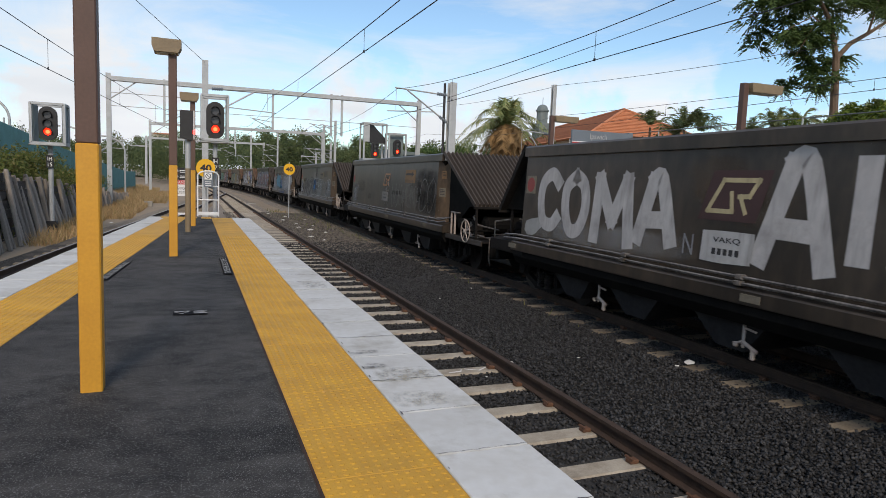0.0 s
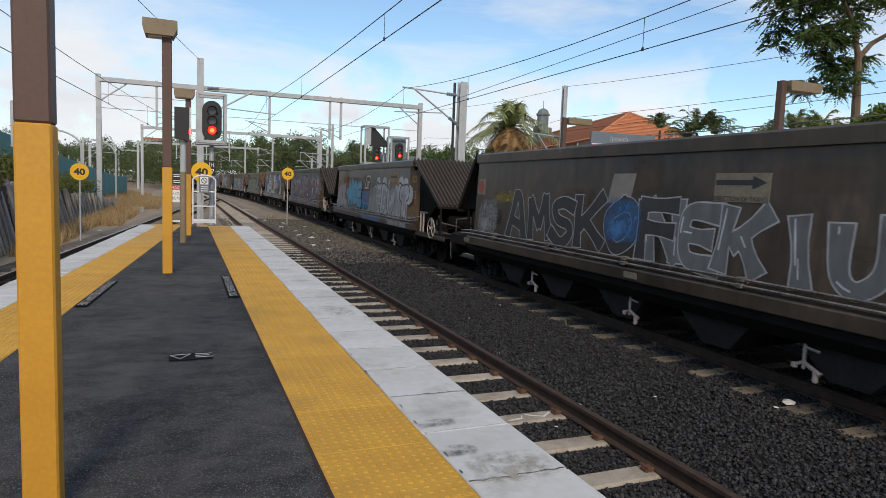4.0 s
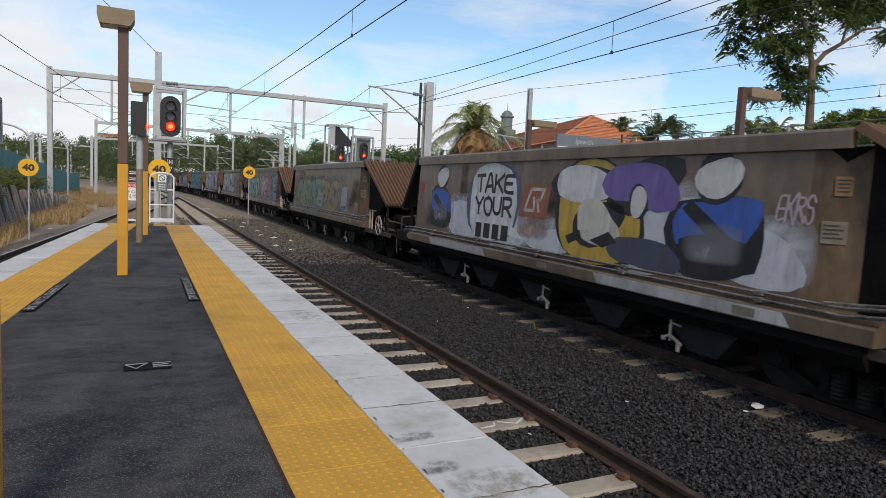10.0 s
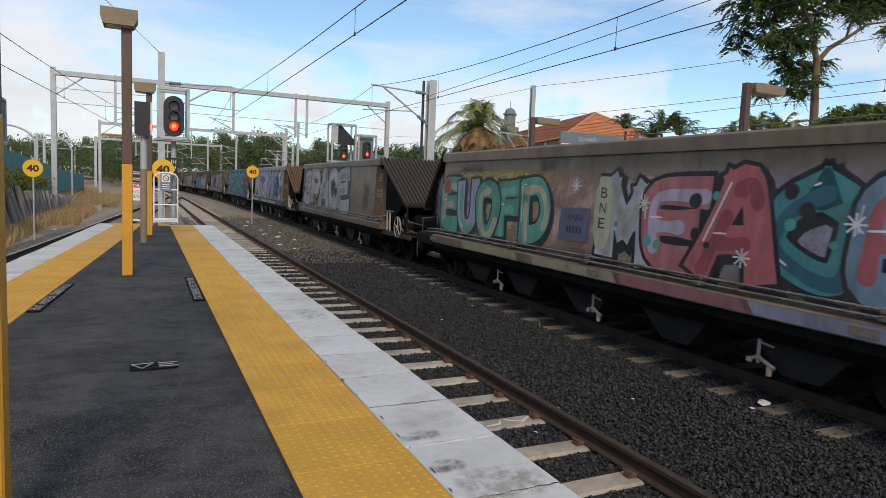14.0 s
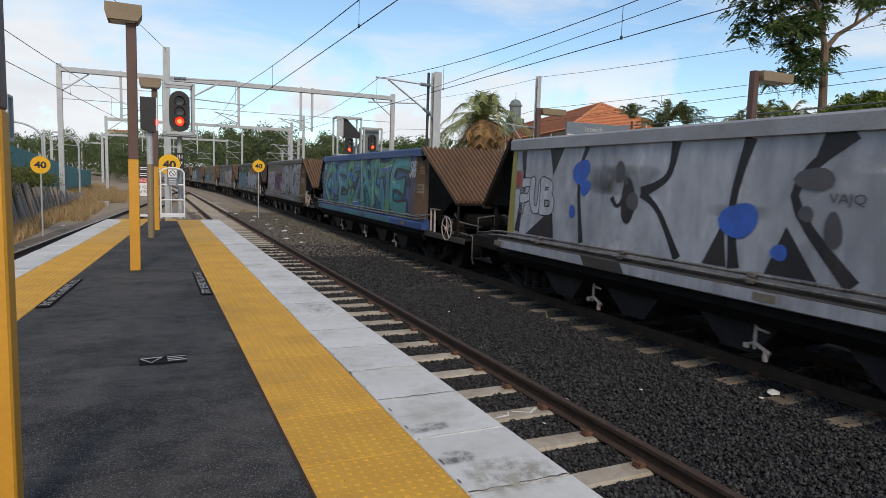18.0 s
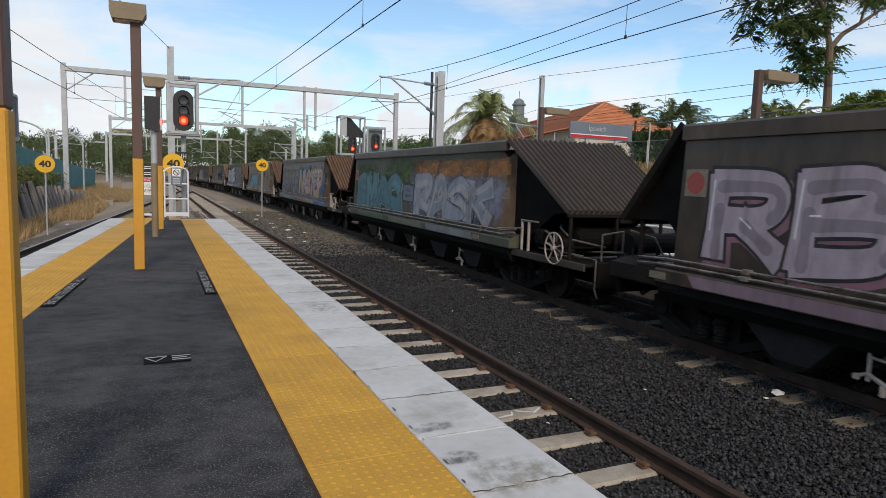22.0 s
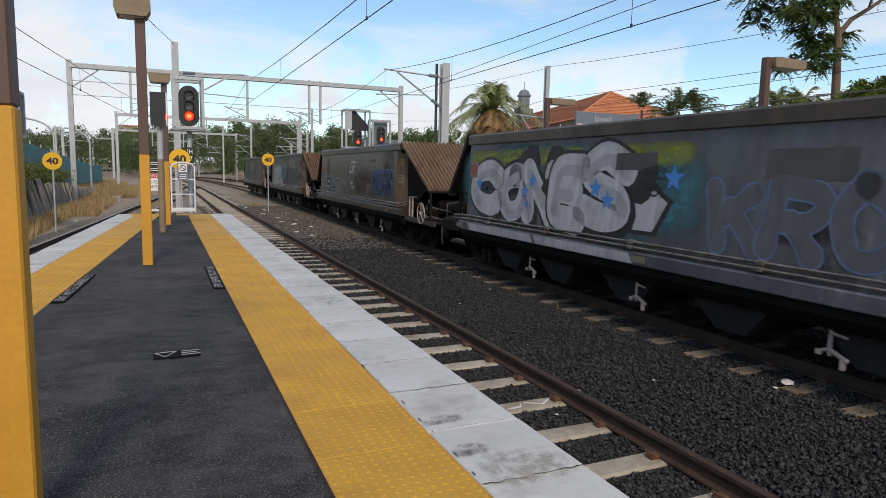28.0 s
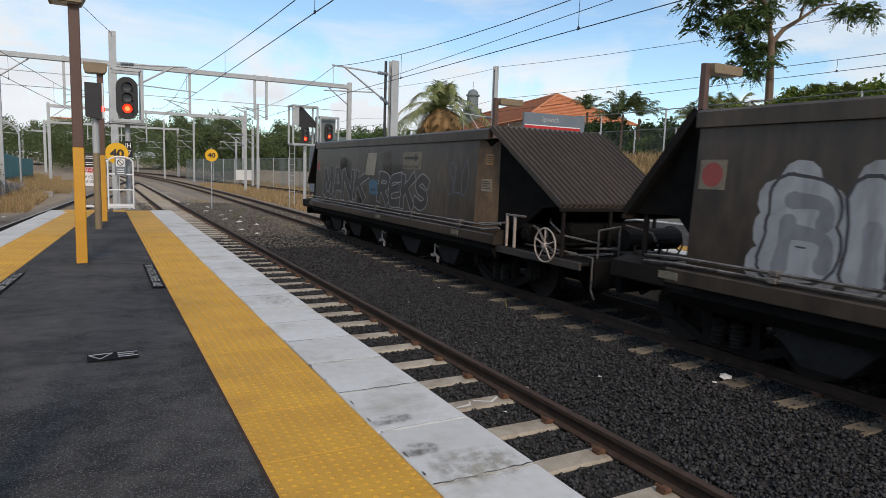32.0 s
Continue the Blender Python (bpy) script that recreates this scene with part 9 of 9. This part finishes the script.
def grass(name, label, boxes, material, tall):
    vs = []
    for x0, x1, y0, y1, count in boxes:
        x, y = rng.uniform(x0, x1, count), rng.uniform(y0, y1, count)
        free = np.array([all(abs(a_ - f_(b_)) > 1.35 for f_ in (line_near, line_train, line_left, line_far)) and noise.noise((a_ * 0.45, b_ * 0.3, 3)) > -0.32 for a_, b_ in zip(x, y)])
        x, y = x[free], y[free]
        count = len(x)
        z = np.array([height(a_, b_) for a_, b_ in zip(x, y)]) - 0.03
        h = tall * (0.4 + 0.8 * rng.random(count))
        az = rng.uniform(0, 2 * np.pi, count)
        w_ = 0.012 + 0.014 * rng.random(count)
        lx, ly = rng.normal(size=count) * h * 0.35, rng.normal(size=count) * h * 0.35
        p = np.stack([x, y, z], 1)
        s_ = np.stack([np.cos(az) * w_, np.sin(az) * w_, 0 * w_], 1)
        tip = p + np.stack([lx, ly, h], 1)
        vs.append(np.stack([p - s_, p + s_, tip + s_ * 0.2, tip - s_ * 0.2], 1).reshape(-1, 3))
    v_ = np.concatenate(vs)
    quads(name, v_, len(v_) // 4, material, None, label, "grass")


grass("dry_grass", "long dry straw-coloured grass", [(18.2, 20.8, 4, 34, 26000), (-5.8, -3.9, 34, 52, 4500), (-5.7, -3.0, 52, 75, 8000), (-8.0, -5.0, 52, 90, 9000), (8.3, 11.2, 33, 44, 5000), (8.2, 12.0, 44, 75, 9000), (14.2, 18, 40, 80, 8000), (-5.75, -4.9, 22, 52, 3500), (12, 18, 44, 90, 16000)], DRYGRASS, 0.40)
grass("green_weeds", "short green and yellow weeds", [(-8.2, -6.1, 10, 50, 14000), (3.2, 4.4, 26, 44, 260), (18.2, 20.8, 4, 34, 4000), (4.6, 4.95, 8, 40, 260)], GREENGRASS, 0.28)
grass("dry_tufts", "low dry tufts beside the wagons' track", [(3.9, 4.9, 20, 44, 1500), (4.5, 4.95, 9, 20, 220)], DRYGRASS, 0.14)

# ---------------- buildings ----------------
t = thing("house", (33.1, 48.5, 1.2), 76, "low house with an orange terracotta hip roof", "house")
HX, HR = 20.0, 16.6
part("wall", Shape().box(-8, HX, -4, 4, 0, 4.2), CREAM, t)
rf = Shape()
E0, RZ, EZ = 0.7, 6.7, 4.2
rf.add([(-8 - E0, -4 - E0, EZ), (HX + E0, -4 - E0, EZ), (HX + E0, 4 + E0, EZ), (-8 - E0, 4 + E0, EZ), (-4, 0, RZ), (HR, 0, RZ)], [(0, 1, 5, 4), (1, 2, 5), (2, 3, 4, 5), (3, 0, 4), (3, 2, 1, 0)])
roof = part("roof", rf, TILE, t, "orange terracotta tile roof")
for sd in (-1, 1):
    for r in range(1, 18):
        q = r / 18
        za, ya = EZ + (RZ - EZ) * q + 0.02, sd * (4 + E0) * (1 - q)
        part("tile_course", Shape().rod((-8 - E0 + (4 + E0) * q, ya, za), (HX + E0 - (3.4 + E0) * q, ya, za), 0.055, 5), TILE, roof)
for r in range(1, 18):
    q = r / 18
    ya, xa, za = (4 + E0) * (1 - q), -8 - E0 + (4 + E0) * q, EZ + (RZ - EZ) * q + 0.02
    part("tile_course", Shape().rod((xa, -ya, za), (xa, ya, za), 0.055, 5), TILE, roof)
part("ridge_cap", Shape().rod((-4, 0, RZ + 0.05), (HR, 0, RZ + 0.05), 0.14, 8), TILE, roof)
for sd in (-1, 1):
    part("hip_cap", Shape().rod((-8 - E0, sd * (4 + E0), EZ), (-4, 0, RZ + 0.05), 0.12, 8), TILE, roof)
for x in (-5, -1, 3):
    wdw = part("window", Shape().box(x - 0.7, x + 0.7, -4.06, -3.98, 1.4, 2.8), SIGWHITE, t)
    part("pane", Shape().box(x - 0.6, x + 0.6, -4.09, -4.05, 1.5, 2.7), GLASS, wdw)
t = thing("cupola_building", (34.4, 62.0, 1.0), 0, "distant building crowned by a grey-green cupola", "building")
part("tower", Shape().box(-0.75, 0.75, -0.75, 0.75, 0, 7.2, 0.05), VERDIGRIS, t)
s = Shape().rod((0, 0, 7.2), (0, 0, 8.5), 0.62, 12).rod((0, 0, 8.5), (0, 0, 8.65), 0.75, 12)
for i in range(4):
    a0, a1 = math.pi / 2 * i / 4, math.pi / 2 * (i + 1) / 4
    s.rod((0, 0, 8.65 + 0.6 * math.sin(a0)), (0, 0, 8.65 + 0.6 * math.sin(a1)), 0.62 * math.cos(a0), 12, max(0.62 * math.cos(a1), 0.02))
s.rod((0, 0, 9.2), (0, 0, 10.0), 0.03, 6)
part("cupola", s, VERDIGRIS, t)
t = thing("hill_building", (-8.6, 190.0, 8.1), 0, "pale flat-roofed building on the wooded hill", "building")
part("wall", Shape().box(-2.6, 2.6, -2, 2, -10, 3.2), CREAM, t)
part("roof", Shape().box(-2.8, 2.8, -2.2, 2.2, 3.2, 3.5), TILE, t)
for i in range(4):
    part("window", Shape().box(-2.3 + i * 1.25, -1.6 + i * 1.25, -2.06, -1.98, 1.6, 2.6), GLASS, t)
t = thing("grey_shed", (15.6, 52.0, -0.6), 0, "small grey lineside shed", "shed")
part("wall", Shape().box(-1.6, 1.6, -1.4, 1.4, 0, 4.1), SIGGREY, t)
part("roof", Shape().prism([(-1.8, 4.1), (1.8, 4.1), (1.8, 4.25), (-1.8, 4.5)], "y", -1.6, 1.6), VERDIGRIS, t)
t = thing("teal_shed", (-12.5, 36.0, 1.0), 0, "low teal painted shed behind the fence", "shed")
part("wall", Shape().box(-2.6, 2.4, -1.5, 1.5, 0, 1.6), mat("teal_paint", (0.10, 0.38, 0.38), (0.08, 0.30, 0.31), 0.6), t)
part("roof", Shape().box(-2.8, 2.6, -1.7, 1.7, 1.6, 1.72), SIGGREY, t)


def street_lamp(x, y, z, tall, dx):
    t_ = thing("street_lamp", (x, y, z), 0, "grey curved-arm street lamp", "street lamp", "street lamps")
    pts = [(0, 0, 0), (0, 0, tall * 0.75)]
    for i in range(1, 9):
        a = math.pi / 2 * i / 8
        pts.append((dx * (1 - math.cos(a)), 0, tall * 0.75 + tall * 0.25 * math.sin(a)))
    part("pole", Shape().path(pts, 0.07, 8), GALV, t_)
    part("lantern", Shape().box(dx - 0.15, dx + 0.55 * (1 if dx > 0 else -1), -0.12, 0.12, tall - 0.06, tall + 0.06, 0.02), GALV, t_)


street_lamp(-10.5, 42, 0, 5.2, -1.6)
street_lamp(-8.6, 58, -0.4, 5.0, -2.0)
street_lamp(-6.6, 62, -0.6, 4.8, -1.8)
# palisade of the yard beyond the tracks, with pale notice boards
t = thing("yard_fence", label="green-grey mesh yard fence on steel posts", category="fence", kind="structure")
ya = 52.0
while ya < 95:
    yb = ya + 3.4
    xa, xb = 18.2 - 0.2 * (ya - 52), 18.2 - 0.2 * (yb - 52)
    za, zb = 0.0 - 0.012 * (ya - 52), 0.0 - 0.012 * (yb - 52)
    part("post", Shape().rod((xa, ya, -1.05), (xa, ya, za + 2.4), 0.05, 8), GALV, t)
    part("top_rail", Shape().rod((xa, ya, za + 2.3), (xb, yb, zb + 2.3), 0.03, 6), VERDIGRIS, t)
    w_ = Shape()
    for i in range(14):
        q = (i + 0.5) / 14
        w_.box(xa + (xb - xa) * q - 0.018, xa + (xb - xa) * q + 0.018, ya + 3.4 * q - 0.018, ya + 3.4 * q + 0.018, -1.02, za + 2.35)
    tagged(part("picket", w_, VERDIGRIS, t), kind="stuff")
    ya = yb
for x_, y_, w_, h_ in ((12.9, 74, 1.9, 1.1), (16.9, 55, 0.5, 0.7)):
    t = thing("notice_board", (x_, y_, -1.0), 0, "pale lineside notice board on two posts", "notice board", "notice boards")
    part("board", Shape().box(-w_ / 2, w_ / 2, -0.03, 0.03, 0.7, 0.7 + h_, 0.01), WHITEWALL, t)
    for sd in (-1, 1):
        part("post", Shape().rod((sd * w_ * 0.4, 0.06, 0), (sd * w_ * 0.4, 0.06, 0.7 + h_), 0.03, 6), GALV, t)
# small lineside bits
for x, y, w_, h_ in ((-3.9, 47, 0.5, 0.3), (3.1, 52, 0.7, 0.12), (2.6, 50, 0.5, 0.1)):
    solid("lineside_box", Shape().box(x - w_ / 2, x + w_ / 2, y - 0.2, y + 0.2, -1.0, -0.95 + h_, 0.02), CONCRETE, "small pale lineside box on the dirt", "lineside box")

# ---------------- pieces of the platform ----------------
dots = Shape().box(-0.298, 0.298, -0.298, 0.298, -0.03, 0.004, 0.003)
for i in range(11):
    for j in range(11):
        dots.dome((-0.273 + i * 0.0546, -0.273 + j * 0.0546, 0.004), 0.0165, 0.0045, 7)
tile_me = dots.mesh("tactile_tile", TACTILE)
flat = Shape().box(-0.298, 0.298, -0.298, 0.298, -0.03, 0.006, 0.003)
tile_far = flat.mesh("tactile_tile", TACTILE)
y = 6.60 - 0.6 * 34 + 0.3
while y < 21.1:
    ob = new("tactile_tile", tile_me if 1.5 < y < 15 else tile_far)
    ob.parent, ob.matrix_basis = platform, pose(-0.3, y, 0.0)
    ob = new("tactile_tile", tile_me if 4 < y < 15 else tile_far)
    ob.parent, ob.matrix_basis = platform, pose(left_in(y) - 0.3, y, 0.0, 0, 0, -4.57)
    y += 0.6
for i in range(3):
    ob = new("tactile_tile", tile_far)
    ob.parent, ob.matrix_basis = platform, pose(-0.9 - 0.0 - i * 0.4 + 0.0, 20.85, 0.004 + i * 0.002)
cop = [Shape().box(0.004, 0.53, -0.2945, 0.2945, -0.10, 0.006 - 0.002 * i, 0.006).mesh("coping_stone", COPING) for i in range(3)]
cop_left = [Shape().box(-0.45, -0.004, -0.2945, 0.2945, -0.10, 0.006 - 0.002 * i, 0.006).mesh("coping_stone", COPING) for i in range(3)]
y, i = 6.11 - 0.6 * 33 + 0.3, 0
while y < 21.3:
    ob = new("coping_stone", cop[i % 3])
    ob.parent, ob.matrix_basis = platform, pose(random.uniform(-0.003, 0.003), y, random.uniform(-0.003, 0.002), 0, 0, random.uniform(-0.3, 0.3))
    ob = new("coping_stone", cop_left[i % 3])
    ob.parent, ob.matrix_basis = platform, pose(left_in(y) - 0.602, y, random.uniform(-0.003, 0.002), 0, 0, -4.57)
    y, i = y + 0.6, i + 1

chips = Shape()
# broken mortar and chips along the joint of strip and edge stones
yy_ = 2.4
while yy_ < 16:
    if random.random() < 0.55:
        n_ = random.randint(5, 8)
        r_ = random.uniform(0.003, 0.007)
        x_ = random.uniform(0.0, 0.02)
        ln_ = random.uniform(2.5, 9.0)
        chips.add([(x_ + r_ * math.cos(2 * math.pi * i / n_) * random.uniform(0.6, 1.2), yy_ + ln_ * r_ * math.sin(2 * math.pi * i / n_) * random.uniform(0.7, 1.2), 0.0105) for i in range(n_)], [tuple(range(n_))])
    yy_ += random.uniform(0.1, 0.5)
tagged(part("joint_chip", chips, DARKWOOD, platform, "dark chipped mortar along the strip", fix=False), kind="stuff")
# uneven dark joints between the edge stones
jo = Shape()
y = 6.11 - 0.6 * 7
while y < 18:
    k_ = 14
    strong = random.choice((0.25, 0.5, 0.8, 1.0))
    up_, lo_ = [], []
    for i in range(k_ + 1):
        x_ = 0.006 + 0.52 * i / k_
        c_ = y + random.uniform(-0.006, 0.006)
        h_ = random.uniform(0.0012, 0.0055) * strong
        up_.append((x_, c_ + h_, 0.0088))
        lo_.append((x_, c_ - h_, 0.0088))
    jo.add(lo_ + up_[::-1], [(i, i + 1, 2 * k_ - i, 2 * k_ + 1 - i) for i in range(k_)])
    y += 0.6
tagged(part("stone_joint", jo, DARKWOOD, platform, "dark uneven joint between edge stones", fix=False), kind="stuff")

# smudges and worn patches on the white stones, and the grimy gap beside the yellow strip
for x_, y_, a_, b_, c_, k_ in ((0.10, 4.64, 0.20, 0.14, (0.10, 0.09, 0.08), 0.8), (0.11, 5.02, 0.28, 0.12, (0.11, 0.10, 0.09), 0.7), (0.27, 4.40, 0.46, 0.34, (0.36, 0.33, 0.27), 0.8), (0.20, 3.9, 0.4, 0.3, (0.38, 0.35, 0.29), 0.6), (0.30, 8.2, 0.3, 0.5, (0.40, 0.38, 0.34), 0.5)):
    o = part("stain", Shape().add([(-a_ / 2, 0, -b_ / 2), (a_ / 2, 0, -b_ / 2), (a_ / 2, 0, b_ / 2), (-a_ / 2, 0, b_ / 2)], [(0, 1, 2, 3)]), soft(*c_, k_ * 0.8, 14.0), platform, "worn grimy smudge", fix=False)
    o.matrix_basis = pose(x_, y_, 0.0115, -90, 0, 0)
gap = Shape()
for i in range(60):
    y0_, y1_ = 1.0 + i * 0.33, 1.0 + (i + 1) * 0.33
    gap.add([(-0.612 - random.uniform(0, 0.006), y0_, 0.0045), (-0.598, y0_, 0.0045), (-0.598, y1_, 0.0045), (-0.612 - random.uniform(0, 0.006), y1_, 0.0045)], [(0, 1, 2, 3)])
part("strip_gap", gap, mat("rusty_gap_dirt", (0.05, 0.022, 0.014), (0.02, 0.012, 0.010), 0.95), platform, "dark rusty gap beside the yellow strip", fix=False)

# litter by the rails
def scrap(x, y, z, size, name="litter_scrap"):
    s_ = Shape()
    n_ = 7
    s_.v = [(size * math.cos(2 * math.pi * i / n_) * random.uniform(0.5, 1.2), size * math.sin(2 * math.pi * i / n_) * random.uniform(0.5, 1.2), random.uniform(0, size * 0.35)) for i in range(n_)] + [(0, 0, size * 0.5)]
    s_.f = [(i, (i + 1) % n_, n_) for i in range(n_)]
    o_ = solid(name, s_, RUBBISH, "crumpled white scrap of litter on the ballast", "litter", "litter")
    o_.matrix_basis = pose(x, y, z, 0, 0, random.uniform(0, 360))


for x_, y_, r_ in ((4.92, 6.62, 0.10), (4.66, 6.55, 0.03), (2.46, 7.28, 0.09), (2.60, 7.2, 0.05), (2.05, 6.75, 0.02), (3.05, 8.9, 0.02), (3.6, 7.2, 0.025), (2.75, 9.3, 0.02), (3.9, 26, 0.12), (3.5, 27.2, 0.15), (3.2, 28.4, 0.12), (3.0, 24.0, 0.14), (3.25, 22.8, 0.1), (3.4, 30.5, 0.12), (4.0, 29.5, 0.1), (3.1, 33, 0.14), (3.6, 36, 0.15), (4.3, 33.5, 0.1), (2.9, 38, 0.15), (-4.3, 30, 0.1), (4.4, 12.5, 0.03), (3.3, 11.5, 0.025)):
    scrap(x_, y_, -0.87, r_)

# ---------------- loose ballast ----------------
def stones(name, x0, x1, y0, y1, count, size, z, material, label, skip=()):
    x, yy = rng.uniform(x0, x1, count), rng.uniform(y0, y1, count)
    keep = np.ones(count, bool)
    for a_, b_ in skip:
        keep &= ~((x > a_) & (x < b_))
    # the sleepers of the platform's track stay clear
    ph = np.mod(yy - SLEEP_Y, 0.681)
    on = (np.minimum(ph, 0.681 - ph) < 0.15) & (x > 0.66) & (x < 2.48)
    ph2 = np.mod(yy - SLEEP_Y2, 0.681)
    on2 = (np.minimum(ph2, 0.681 - ph2) < 0.13) & (x > 4.76) & (x < 7.1) & (rng.random(count) > np.where(x < 5.02, 0.06, 0.75))
    keep &= ~on & ~on2
    x, yy = x[keep], yy[keep]
    m_ = len(x)
    base = np.array([(1, 0, 0), (-1, 0, 0), (0, 1, 0), (0, -1, 0), (0, 0, 1), (0, 0, -1)], float)
    v_ = base[None] * (size * (0.55 + 0.9 * rng.random((m_, 1, 1)))) * (0.65 + 0.7 * rng.random((m_, 6, 1)))
    v_ += rng.normal(size=(m_, 6, 3)) * size * 0.22
    a_ = rng.uniform(0, 6.28, m_)
    c_, s_ = np.cos(a_)[:, None], np.sin(a_)[:, None]
    tilt = rng.uniform(-0.9, 0.9, (m_, 1))
    vx, vy, vz = v_[..., 0], v_[..., 1], v_[..., 2]
    vy, vz = vy * np.cos(tilt) - vz * np.sin(tilt), vy * np.sin(tilt) + vz * np.cos(tilt)
    vx, vy = vx * c_ - vy * s_, vx * s_ + vy * c_
    zb = z + rng.uniform(-0.018, 0.016, m_) + np.where((x > 2.48) & (x < 4.7), 0.022, 0.0)
    pts = np.stack([vx + x[:, None], vy + yy[:, None], vz * 0.8 + zb[:, None]], -1).reshape(-1, 3)
    f_ = np.array([(0, 2, 4), (2, 1, 4), (1, 3, 4), (3, 0, 4), (2, 0, 5), (1, 2, 5), (3, 1, 5), (0, 3, 5)])
    fs = (f_[None] + (np.arange(m_) * 6)[:, None, None]).reshape(-1, 3)
    me = bpy.data.meshes.new(name)
    me.vertices.add(len(pts))
    me.vertices.foreach_set("co", pts.astype(np.float32).ravel())
    me.loops.add(fs.size)
    me.loops.foreach_set("vertex_index", fs.astype(np.int32).ravel())
    me.polygons.add(len(fs))
    me.polygons.foreach_set("loop_start", np.arange(0, fs.size, 3, dtype=np.int32))
    me.update(calc_edges=True)
    me.materials.append(material)
    return tagged(new(name, me), label, "ballast", kind="stuff")


stones("ballast_stones", 0.5, 7.6, 2.2, 14, 115000, 0.0168, -0.898, STONES, "loose dark grey crushed stones between the tracks")
stones("ballast_stones", 0.5, 7.2, 13.5, 22, 27000, 0.024, -0.893, STONES, "loose dark grey crushed stones between the tracks")
stones("ballast_stones", 0.5, 7.0, 19, 40, 26000, 0.032, -0.895, STONES_OLD, "dusty brown-grey crushed stones between the tracks", ((1.0, 2.5),))
motions()
